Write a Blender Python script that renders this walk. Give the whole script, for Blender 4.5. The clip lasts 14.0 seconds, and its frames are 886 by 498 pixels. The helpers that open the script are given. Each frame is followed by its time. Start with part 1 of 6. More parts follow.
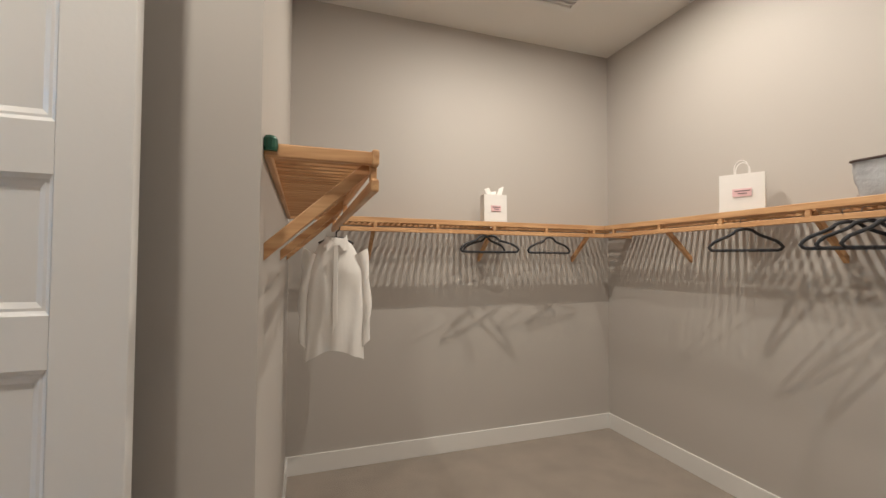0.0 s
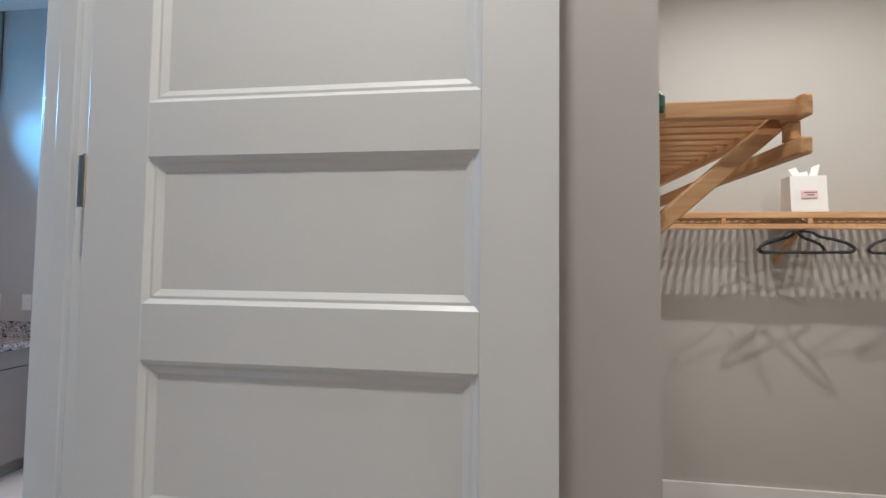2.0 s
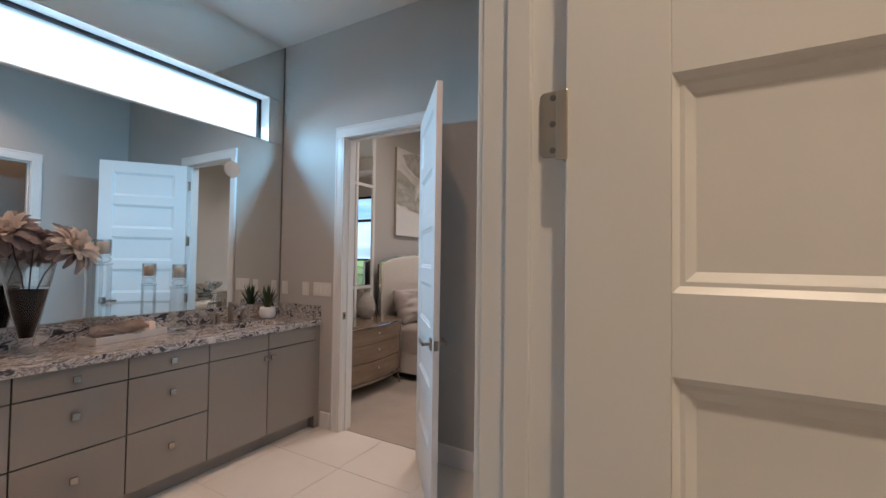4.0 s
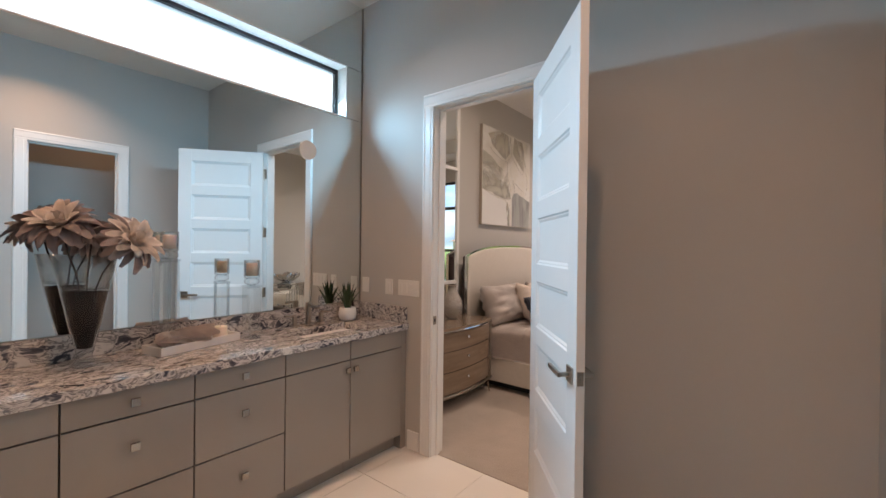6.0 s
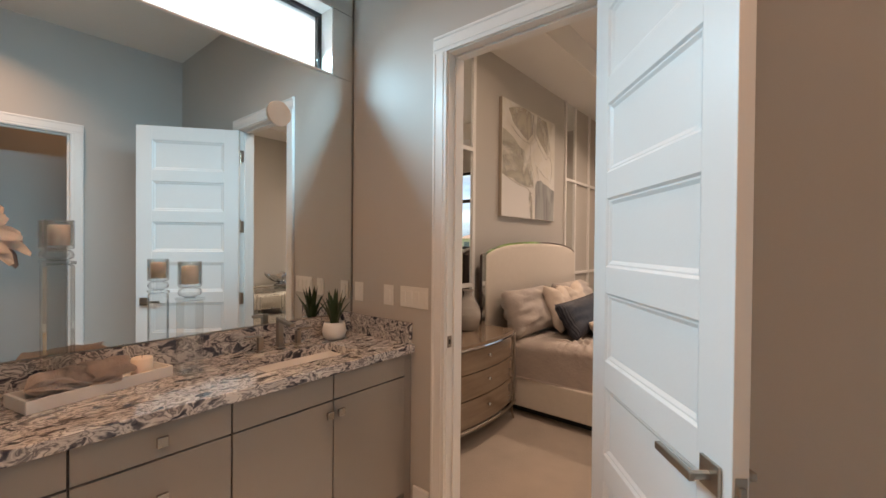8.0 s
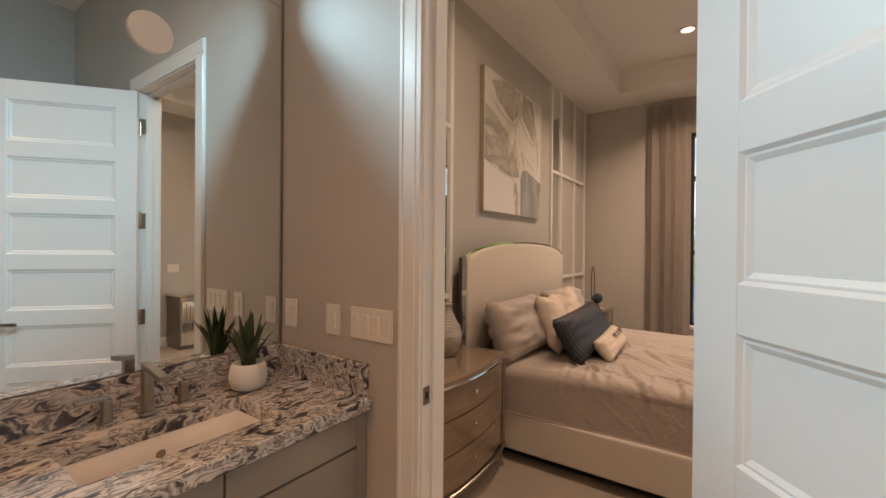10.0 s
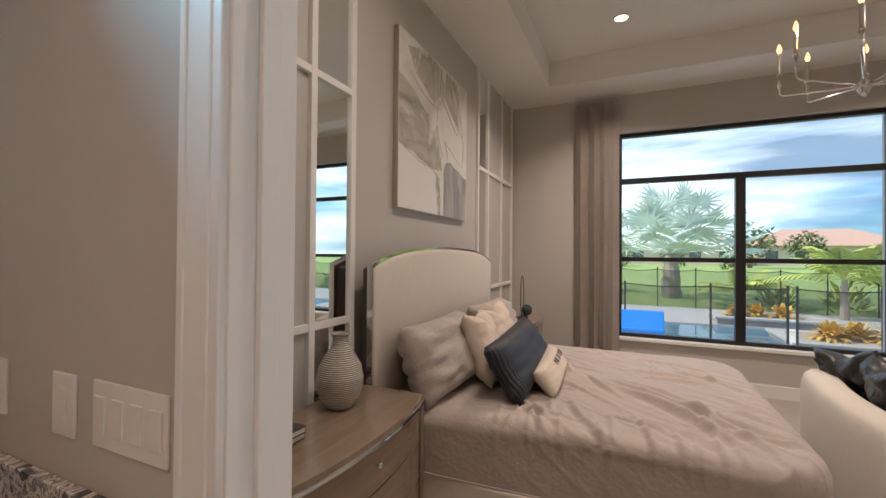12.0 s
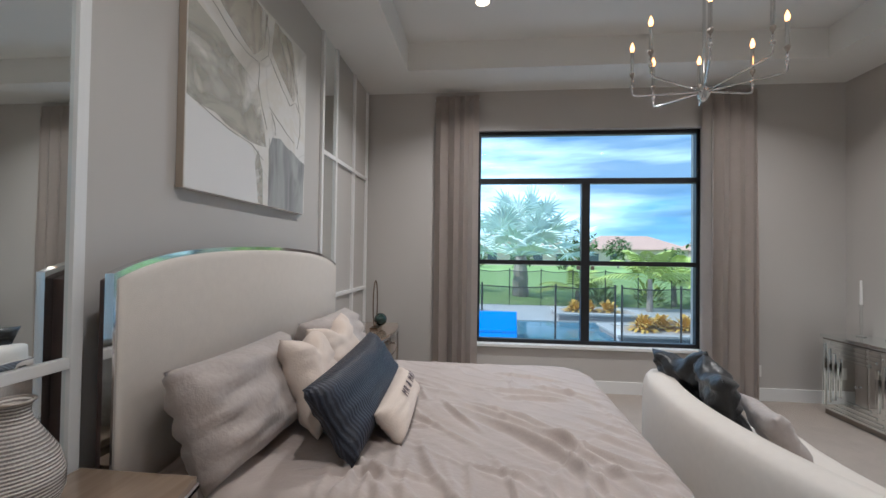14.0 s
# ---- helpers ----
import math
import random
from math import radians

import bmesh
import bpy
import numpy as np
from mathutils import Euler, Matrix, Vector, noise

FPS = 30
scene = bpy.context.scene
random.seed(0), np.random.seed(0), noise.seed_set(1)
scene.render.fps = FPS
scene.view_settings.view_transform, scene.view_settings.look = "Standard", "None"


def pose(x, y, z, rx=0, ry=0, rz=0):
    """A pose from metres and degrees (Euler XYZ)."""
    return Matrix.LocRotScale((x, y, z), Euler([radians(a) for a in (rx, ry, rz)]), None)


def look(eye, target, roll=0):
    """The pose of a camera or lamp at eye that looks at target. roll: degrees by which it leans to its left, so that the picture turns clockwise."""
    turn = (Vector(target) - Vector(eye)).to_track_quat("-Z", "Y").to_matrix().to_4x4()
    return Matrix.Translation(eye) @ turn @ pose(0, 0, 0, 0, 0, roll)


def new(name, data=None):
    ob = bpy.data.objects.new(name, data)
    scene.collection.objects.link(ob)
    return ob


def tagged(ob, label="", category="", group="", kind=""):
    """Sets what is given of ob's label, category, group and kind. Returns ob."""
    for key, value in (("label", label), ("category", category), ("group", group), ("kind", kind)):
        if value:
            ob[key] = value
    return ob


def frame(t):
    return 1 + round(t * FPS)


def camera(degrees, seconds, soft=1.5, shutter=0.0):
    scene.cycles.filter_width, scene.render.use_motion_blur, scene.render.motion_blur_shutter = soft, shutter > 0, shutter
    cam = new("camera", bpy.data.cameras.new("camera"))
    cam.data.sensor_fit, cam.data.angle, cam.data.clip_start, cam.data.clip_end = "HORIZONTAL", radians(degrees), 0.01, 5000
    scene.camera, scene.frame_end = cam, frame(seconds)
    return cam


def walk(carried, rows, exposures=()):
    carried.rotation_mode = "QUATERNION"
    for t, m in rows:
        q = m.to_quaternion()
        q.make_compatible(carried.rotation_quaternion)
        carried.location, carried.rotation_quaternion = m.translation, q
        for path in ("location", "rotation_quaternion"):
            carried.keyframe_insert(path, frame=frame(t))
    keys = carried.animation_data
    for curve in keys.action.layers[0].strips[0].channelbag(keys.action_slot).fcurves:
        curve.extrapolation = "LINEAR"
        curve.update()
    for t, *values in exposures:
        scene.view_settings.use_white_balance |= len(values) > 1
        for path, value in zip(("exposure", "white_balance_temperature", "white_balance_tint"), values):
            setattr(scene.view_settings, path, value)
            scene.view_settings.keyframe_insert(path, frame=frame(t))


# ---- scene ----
cam = camera(94.1, 14.0)
PATH = [
    (0.0, (0.089, 0.326, 1.501), (0.73, 2.219, 1.56), 0.3),
    (0.5, (0.026, 0.41, 1.502), (0.476, 2.358, 1.561), 0.5),
    (1.0, (-0.074, 0.501, 1.492), (0.161, 2.486, 1.568), 0.3),
    (1.5, (-0.184, 0.572, 1.484), (-0.188, 2.571, 1.564), 0.4),
    (2.0, (-0.309, 0.602, 1.471), (-0.552, 2.586, 1.553), 0.7),
    (2.5, (-0.467, 0.614, 1.467), (-0.95, 2.554, 1.537), 1.0),
    (3.0, (-0.627, 0.609, 1.469), (-1.309, 2.488, 1.532), 0.8),
    (3.5, (-0.759, 0.641, 1.454), (-1.613, 2.448, 1.512), 0.8),
    (4.0, (-0.889, 0.702, 1.436), (-1.876, 2.441, 1.487), 0.8),
    (6.5, (-1.602, 1.198, 1.469), (-2.871, 2.744, 1.453), 0.6),
    (7.0, (-1.738, 1.336, 1.454), (-3.016, 2.874, 1.435), 0.5),
    (7.5, (-1.851, 1.489, 1.456), (-3.131, 3.026, 1.437), 0.5),
    (10.0, (-2.48, 2.212, 1.447), (-3.625, 3.851, 1.437), 0.5),
    (10.5, (-2.574, 2.397, 1.436), (-3.661, 4.076, 1.436), 0.5),
    (11.0, (-2.642, 2.558, 1.453), (-3.657, 4.281, 1.459), 0.5),
    (11.5, (-2.711, 2.708, 1.45), (-3.639, 4.48, 1.466), 0.5),
    (12.0, (-2.774, 2.861, 1.452), (-3.599, 4.683, 1.474), 0.5),
    (12.5, (-2.834, 3.014, 1.469), (-3.533, 4.888, 1.492), 0.6),
    (13.0, (-2.861, 3.143, 1.471), (-3.412, 5.065, 1.499), 0.7),
    (13.5, (-2.846, 3.284, 1.467), (-3.233, 5.246, 1.498), 0.7),
    (14.0, (-2.804, 3.459, 1.462), (-3.007, 5.448, 1.496), 0.8),
]
walk(cam, [(t, look(eye, aim, lean)) for t, eye, aim, lean in PATH], [
    (0.0, 0.12, 5150, 10), (1.0, 0.20, 5050, 10), (2.0, 0.14, 4700, 8), (3.0, -0.06, 5250, 10), (4.0, -0.12, 6200, 16),
    (6.5, 0.14, 7200, 21), (7.5, 0.08, 7800, 22), (10.0, -0.10, 8900, 25), (11.0, -0.09, 8000, 24), (12.0, -0.05, 6800, 16),
    (13.0, 0.0, 5700, 8), (14.0, 0.0, 5400, 7)])

# world: bright broken cloud over blue sky
SUN_EL, SUN_AZ = radians(42), radians(-105)
world = bpy.data.worlds.new("sky")
scene.world = world
world.use_nodes = True
wn, wl = world.node_tree.nodes, world.node_tree.links
wn.clear()
w_out = wn.new("ShaderNodeOutputWorld")
w_bg = wn.new("ShaderNodeBackground")
w_bg.inputs["Strength"].default_value = 0.15
w_sky = wn.new("ShaderNodeTexSky")
w_sky.sky_type = "NISHITA"
w_sky.sun_disc = False
w_sky.dust_density, w_sky.ozone_density = 0.4, 3.0
w_sky.sun_elevation, w_sky.sun_rotation = SUN_EL, SUN_AZ
w_co = wn.new("ShaderNodeTexCoord")
w_map = wn.new("ShaderNodeMapping")
w_map.inputs["Scale"].default_value = (1.6, 1.6, 9.0)
w_map.inputs["Location"].default_value = (0.3, 0.0, 0.25)
w_noise = wn.new("ShaderNodeTexNoise")
w_noise.inputs["Scale"].default_value = 1.5
w_noise.inputs["Detail"].default_value = 7.0
w_noise.inputs["Roughness"].default_value = 0.5
w_ramp = wn.new("ShaderNodeValToRGB")
w_ramp.color_ramp.elements[0].position, w_ramp.color_ramp.elements[0].color = 0.36, (0, 0, 0, 1)
w_ramp.color_ramp.elements[1].position, w_ramp.color_ramp.elements[1].color = 0.56, (1, 1, 1, 1)
w_mix = wn.new("ShaderNodeMix")
w_mix.data_type = "RGBA"
w_mix.inputs[7].default_value = (10.5, 13.0, 15.0, 1)
wl.new(w_co.outputs["Generated"], w_map.inputs["Vector"])
wl.new(w_map.outputs["Vector"], w_noise.inputs["Vector"])
wl.new(w_noise.outputs["Fac"], w_ramp.inputs["Fac"])
wl.new(w_ramp.outputs["Color"], w_mix.inputs["Factor"])
w_tint = wn.new("ShaderNodeMix")
w_tint.data_type, w_tint.blend_type = "RGBA", "MULTIPLY"
w_tint.inputs["Factor"].default_value = 1.0
w_tint.inputs[7].default_value = (0.66, 1.08, 1.42, 1)
wl.new(w_sky.outputs["Color"], w_tint.inputs[6])
wl.new(w_tint.outputs[2], w_mix.inputs[6])
w_map2 = wn.new("ShaderNodeMapping")
w_map2.inputs["Scale"].default_value = (1.0, 1.0, 7.0)
w_map2.inputs["Location"].default_value = (2.1, 0.4, 0.62)
w_map2.inputs["Rotation"].default_value = (0.0, radians(6), 0.0)
w_bank = wn.new("ShaderNodeTexNoise")
w_bank.inputs["Scale"].default_value = 1.3
w_bank.inputs["Detail"].default_value = 6.0
w_bank.inputs["Roughness"].default_value = 0.45
w_ramp2 = wn.new("ShaderNodeValToRGB")
w_ramp2.color_ramp.elements[0].position, w_ramp2.color_ramp.elements[0].color = 0.47, (0, 0, 0, 1)
w_ramp2.color_ramp.elements[1].position, w_ramp2.color_ramp.elements[1].color = 0.60, (0.85, 0.85, 0.85, 1)
w_mix2 = wn.new("ShaderNodeMix")
w_mix2.data_type = "RGBA"
w_mix2.inputs[7].default_value = (1.15, 2.5, 4.3, 1)
wl.new(w_co.outputs["Generated"], w_map2.inputs["Vector"])
wl.new(w_map2.outputs["Vector"], w_bank.inputs["Vector"])
wl.new(w_bank.outputs["Fac"], w_ramp2.inputs["Fac"])
wl.new(w_ramp2.outputs["Color"], w_mix2.inputs["Factor"])
wl.new(w_mix.outputs[2], w_mix2.inputs[6])
wl.new(w_mix2.outputs[2], w_bg.inputs["Color"])
wl.new(w_bg.outputs["Background"], w_out.inputs["Surface"])

sun = new("sun", bpy.data.lights.new("sun", "SUN"))
sun.data.energy, sun.data.angle, sun.data.color = 5.0, radians(1.0), (1.0, 0.95, 0.88)
sun.matrix_world = look((-30 * math.cos(SUN_EL) * math.cos(radians(15)), -30 * math.cos(SUN_EL) * math.sin(radians(15)), 30 * math.sin(SUN_EL)), (0, 0, 0))


def lamp(name, kind, at, watts, colour, size=0.1, size_y=None, aim=None, spread=None, blend=None):
    ob = new(name, bpy.data.lights.new(name, kind))
    ob.data.energy, ob.data.color = watts, colour
    if kind == "AREA":
        ob.data.size = size
        if size_y:
            ob.data.shape, ob.data.size_y = "RECTANGLE", size_y
        else:
            ob.data.shape = "DISK"
        if spread:
            ob.data.spread = radians(spread)
    else:
        ob.data.shadow_soft_size = size
        if kind == "SPOT":
            ob.data.spot_size, ob.data.spot_blend = radians(spread or 120), blend or 0.6
    ob.matrix_world = look(at, aim or (at[0], at[1] + 1e-4, at[2] - 1))
    return ob


WARMER, COOL = (1.0, 0.62, 0.38), (0.29, 0.70, 1.0)
# placed from the slat shadows; its fixture is unseen
lamp("closet_light", "AREA", (2.0, 2.25, 3.37), 16, (1.0, 0.775, 0.51), 0.06)
# three more unseen lamps, added to even out the closet's brightness
lamp("closet_light", "AREA", (1.25, 2.25, 3.37), 24, (1.0, 0.775, 0.51), 0.06)
lamp("closet_light", "AREA", (1.5, 0.9, 3.37), 22, (1.0, 0.775, 0.51), 0.06)
lamp("closet_light", "AREA", (-0.42, 0.50, 3.37), 28, (1.0, 0.775, 0.51), 0.12)
lamp("bath_window_light", "AREA", (-4.175, 1.9, 2.595), 32, COOL, 2.40, 0.05, (-3.175, 1.9, 1.895), 120)
# unseen warm ceiling lamps, positions chosen to balance bath wall and counter brightness
for n, (x, y, w) in enumerate(((-1.80, 1.70, 13), (-3.30, 2.35, 5.2), (-3.30, 1.0, 7.5))):
    lamp("bath_downlight_lamp", "AREA", (x, y, 3.385), w, WARMER, 0.12, spread=125)
lamp("water_closet_downlight_lamp", "AREA", (-0.58, 2.45, 3.385), 2.5, WARMER, 0.12, spread=150)
for x, y, w, cone in ((-2.85, 6.9, 30, 126), (-2.85, 4.3, 21, 150), (-0.45, 6.9, 24, 126), (-0.45, 4.3, 18, 150)):
    lamp("bedroom_downlight_lamp", "AREA", (x, y, 3.585), w, (1.0, 0.86, 0.73), 0.10, spread=cone)

# ---- materials ----


def node_mat(name):
    m = bpy.data.materials.new(name)
    m.use_nodes = True
    return m, m.node_tree.nodes, m.node_tree.links, m.node_tree.nodes["Principled BSDF"]


def mat(name, colour, rough=0.5, metal=0.0, vary=0.06, scale=6.0, bump=0.0, bump_scale=80.0, coat=0.0, sheen=0.0, stretch=(1, 1, 1), colour2=None, spec=0.5):
    """A plain painted, cast or woven surface: two scales of tone and fine relief."""
    m, n, l, b = node_mat(name)
    b.inputs["Roughness"].default_value, b.inputs["Metallic"].default_value = rough, metal
    b.inputs["Coat Weight"].default_value, b.inputs["Sheen Weight"].default_value = coat, sheen
    b.inputs["Specular IOR Level"].default_value = spec
    co, mp = n.new("ShaderNodeTexCoord"), n.new("ShaderNodeMapping")
    mp.inputs["Scale"].default_value = stretch
    l.new(co.outputs["Object"], mp.inputs["Vector"])
    big, mixer = n.new("ShaderNodeTexNoise"), n.new("ShaderNodeMix")
    big.inputs["Scale"].default_value, big.inputs["Detail"].default_value = scale, 6
    l.new(mp.outputs["Vector"], big.inputs["Vector"])
    mixer.data_type = "RGBA"
    lo = colour2 or tuple(c * (1 - vary) for c in colour)
    hi = tuple(min(1, c * (1 + vary)) for c in colour)
    mixer.inputs[6].default_value, mixer.inputs[7].default_value = (*lo, 1), (*hi, 1)
    l.new(big.outputs["Fac"], mixer.inputs["Factor"])
    l.new(mixer.outputs[2], b.inputs["Base Color"])
    if bump:
        fine, bp = n.new("ShaderNodeTexNoise"), n.new("ShaderNodeBump")
        fine.inputs["Scale"].default_value, fine.inputs["Detail"].default_value = bump_scale, 4
        bp.inputs["Strength"].default_value, bp.inputs["Distance"].default_value = bump, 0.01
        l.new(mp.outputs["Vector"], fine.inputs["Vector"])
        l.new(fine.outputs["Fac"], bp.inputs["Height"])
        l.new(bp.outputs["Normal"], b.inputs["Normal"])
    return m


def wood(name, dark, light, scale=3.0, axis=0, rough=0.45, coat=0.2):
    m, n, l, b = node_mat(name)
    co, mp = n.new("ShaderNodeTexCoord"), n.new("ShaderNodeMapping")
    s = [14.0, 14.0, 14.0]
    s[axis] = 1.0
    mp.inputs["Scale"].default_value = s
    nz, rp = n.new("ShaderNodeTexNoise"), n.new("ShaderNodeValToRGB")
    nz.inputs["Scale"].default_value, nz.inputs["Detail"].default_value, nz.inputs["Distortion"].default_value = scale, 8, 0.6
    rp.color_ramp.elements[0].position, rp.color_ramp.elements[0].color = 0.3, (*dark, 1)
    rp.color_ramp.elements[1].position, rp.color_ramp.elements[1].color = 0.7, (*light, 1)
    l.new(co.outputs["Object"], mp.inputs["Vector"])
    l.new(mp.outputs["Vector"], nz.inputs["Vector"])
    l.new(nz.outputs["Fac"], rp.inputs["Fac"])
    l.new(rp.outputs["Color"], b.inputs["Base Color"])
    bp = n.new("ShaderNodeBump")
    bp.inputs["Strength"].default_value, bp.inputs["Distance"].default_value = 0.12, 0.004
    l.new(nz.outputs["Fac"], bp.inputs["Height"])
    l.new(bp.outputs["Normal"], b.inputs["Normal"])
    b.inputs["Roughness"].default_value, b.inputs["Coat Weight"].default_value = rough, coat
    return m


def glow(name, colour, strength):
    m, n, l, b = node_mat(name)
    b.inputs["Base Color"].default_value = (*colour, 1)
    b.inputs["Emission Color"].default_value = (*colour, 1)
    b.inputs["Emission Strength"].default_value = strength
    return m


def glass(name, colour=(1, 1, 1), rough=0.0, ior=1.45):
    m, n, l, b = node_mat(name)
    b.inputs["Base Color"].default_value = (*colour, 1)
    b.inputs["Roughness"].default_value, b.inputs["IOR"].default_value = rough, ior
    b.inputs["Transmission Weight"].default_value = 1.0
    return m


def pane_glass(name, tint=(0.965, 0.985, 0.985), power=4.0, gain=0.75, base=0.035):
    """Thin window glass: clear, with a faint reflection."""
    m, n, l, b = node_mat(name)
    out = n["Material Output"]
    tr, gl, mx, fr = n.new("ShaderNodeBsdfTransparent"), n.new("ShaderNodeBsdfGlossy"), n.new("ShaderNodeMixShader"), n.new("ShaderNodeLayerWeight")
    pw, ma = n.new("ShaderNodeMath"), n.new("ShaderNodeMath")
    pw.operation, ma.operation = "POWER", "MULTIPLY_ADD"
    pw.inputs[1].default_value, ma.inputs[1].default_value, ma.inputs[2].default_value = power, gain, base
    tr.inputs["Color"].default_value = (*tint, 1)
    gl.inputs["Roughness"].default_value = 0.0
    l.new(fr.outputs["Facing"], pw.inputs[0])
    l.new(pw.outputs[0], ma.inputs[0])
    l.new(ma.outputs[0], mx.inputs["Fac"])
    l.new(tr.outputs["BSDF"], mx.inputs[1])
    l.new(gl.outputs["BSDF"], mx.inputs[2])
    l.new(mx.outputs["Shader"], out.inputs["Surface"])
    return m


def granite(name):
    """Swirled white, slate and brown quartz slab."""
    m, n, l, b = node_mat(name)
    co, mp = n.new("ShaderNodeTexCoord"), n.new("ShaderNodeMapping")
    mp.inputs["Rotation"].default_value = (0.2, 0.1, 0.6)
    mp.inputs["Scale"].default_value = (1.0, 0.55, 1.0)
    l.new(co.outputs["Object"], mp.inputs["Vector"])
    warp = n.new("ShaderNodeTexNoise")
    warp.inputs["Scale"].default_value, warp.inputs["Detail"].default_value = 9, 3
    add = n.new("ShaderNodeVectorMath")
    add.operation = "MULTIPLY_ADD"
    add.inputs[1].default_value = (0.13, 0.13, 0.13)
    l.new(mp.outputs["Vector"], warp.inputs["Vector"])
    l.new(warp.outputs["Color"], add.inputs[0])
    l.new(mp.outputs["Vector"], add.inputs[2])
    nz, rp = n.new("ShaderNodeTexNoise"), n.new("ShaderNodeValToRGB")
    nz.inputs["Scale"].default_value, nz.inputs["Detail"].default_value, nz.inputs["Distortion"].default_value = 29, 4, 0.6
    l.new(add.outputs["Vector"], nz.inputs["Vector"])
    cr = rp.color_ramp
    cr.elements[0].position, cr.elements[0].color = 0.35, (0.045, 0.045, 0.06, 1)
    cr.elements[1].position, cr.elements[1].color = 0.66, (0.68, 0.65, 0.62, 1)
    for p, c in ((0.41, (0.12, 0.115, 0.13)), (0.44, (0.38, 0.36, 0.355)), (0.49, (0.66, 0.63, 0.61)), (0.52, (0.45, 0.415, 0.395)), (0.55, (0.15, 0.145, 0.16)), (0.58, (0.40, 0.375, 0.365)), (0.61, (0.66, 0.64, 0.62))):
        e = cr.elements.new(p)
        e.color = (*c, 1)
    l.new(nz.outputs["Fac"], rp.inputs["Fac"])
    l.new(rp.outputs["Color"], b.inputs["Base Color"])
    b.inputs["Roughness"].default_value = 0.12
    b.inputs["Coat Weight"].default_value = 0.3
    return m


def canvas_art(name):
    """Abstract wash: chalk white, sand and grey patches parted by thin dark veins."""
    m, n, l, b = node_mat(name)
    co = n.new("ShaderNodeTexCoord")
    nz, rp = n.new("ShaderNodeTexNoise"), n.new("ShaderNodeValToRGB")
    nz.inputs["Scale"].default_value, nz.inputs["Detail"].default_value, nz.inputs["Distortion"].default_value = 1.7, 5, 0.8
    l.new(co.outputs["Object"], nz.inputs["Vector"])
    cr = rp.color_ramp
    cr.elements[0].position, cr.elements[0].color = 0.34, (0.56, 0.53, 0.47, 1)
    cr.elements[1].position, cr.elements[1].color = 0.60, (0.74, 0.73, 0.71, 1)
    for p, c in ((0.42, (0.66, 0.63, 0.58)), (0.50, (0.73, 0.71, 0.68)), (0.55, (0.68, 0.65, 0.59))):
        cr.elements.new(p).color = (*c, 1)
    l.new(nz.outputs["Fac"], rp.inputs["Fac"])
    wv, vo, vr, mx = n.new("ShaderNodeTexNoise"), n.new("ShaderNodeTexVoronoi"), n.new("ShaderNodeValToRGB"), n.new("ShaderNodeMix")
    wv.inputs["Scale"].default_value = 2.5
    ad = n.new("ShaderNodeVectorMath")
    ad.operation = "MULTIPLY_ADD"
    ad.inputs[1].default_value = (0.35, 0.35, 0.35)
    l.new(co.outputs["Object"], wv.inputs["Vector"])
    l.new(wv.outputs["Color"], ad.inputs[0])
    l.new(co.outputs["Object"], ad.inputs[2])
    vo.feature = "DISTANCE_TO_EDGE"
    vo.inputs["Scale"].default_value = 1.9
    l.new(ad.outputs["Vector"], vo.inputs["Vector"])
    vr.color_ramp.elements[0].position, vr.color_ramp.elements[0].color = 0.003, (0.16, 0.16, 0.16, 1)
    vr.color_ramp.elements[1].position, vr.color_ramp.elements[1].color = 0.022, (0, 0, 0, 1)
    l.new(vo.outputs["Distance"], vr.inputs["Fac"])
    mx.data_type = "RGBA"
    mx.inputs[7].default_value = (0.14, 0.13, 0.12, 1)
    l.new(vr.outputs["Color"], mx.inputs["Factor"])
    l.new(rp.outputs["Color"], mx.inputs[6])
    l.new(mx.outputs[2], b.inputs["Base Color"])
    b.inputs["Roughness"].default_value = 0.6
    return m


def striped(name, a, c, per_metre, rough=0.5, axis="Z", bump=0.3):
    """Fine bands along one axis, a little uneven."""
    m, n, l, b = node_mat(name)
    co, wv, rp = n.new("ShaderNodeTexCoord"), n.new("ShaderNodeTexWave"), n.new("ShaderNodeValToRGB")
    wv.bands_direction = axis
    wv.inputs["Scale"].default_value, wv.inputs["Distortion"].default_value, wv.inputs["Detail Scale"].default_value = per_metre / 3.18, 1.2, 6.0
    l.new(co.outputs["Object"], wv.inputs["Vector"])
    rp.color_ramp.elements[0].position, rp.color_ramp.elements[0].color = 0.3, (*a, 1)
    rp.color_ramp.elements[1].position, rp.color_ramp.elements[1].color = 0.7, (*c, 1)
    l.new(wv.outputs["Fac"], rp.inputs["Fac"])
    l.new(rp.outputs["Color"], b.inputs["Base Color"])
    bp = n.new("ShaderNodeBump")
    bp.inputs["Strength"].default_value, bp.inputs["Distance"].default_value = bump, 0.004
    l.new(wv.outputs["Fac"], bp.inputs["Height"])
    l.new(bp.outputs["Normal"], b.inputs["Normal"])
    b.inputs["Roughness"].default_value = rough
    return m




def frosted(name):
    """Obscured glass that passes the daylight on as a soft white."""
    m, n, l, b = node_mat(name)
    tl, mx = n.new("ShaderNodeBsdfTranslucent"), n.new("ShaderNodeMixShader")
    tl.inputs["Color"].default_value = (0.86, 0.95, 0.98, 1)
    mx.inputs["Fac"].default_value = 0.04
    b.inputs["Roughness"].default_value = 0.2
    l.new(tl.outputs["BSDF"], mx.inputs[1])
    l.new(b.outputs["BSDF"], mx.inputs[2])
    l.new(mx.outputs["Shader"], n["Material Output"].inputs["Surface"])
    return m


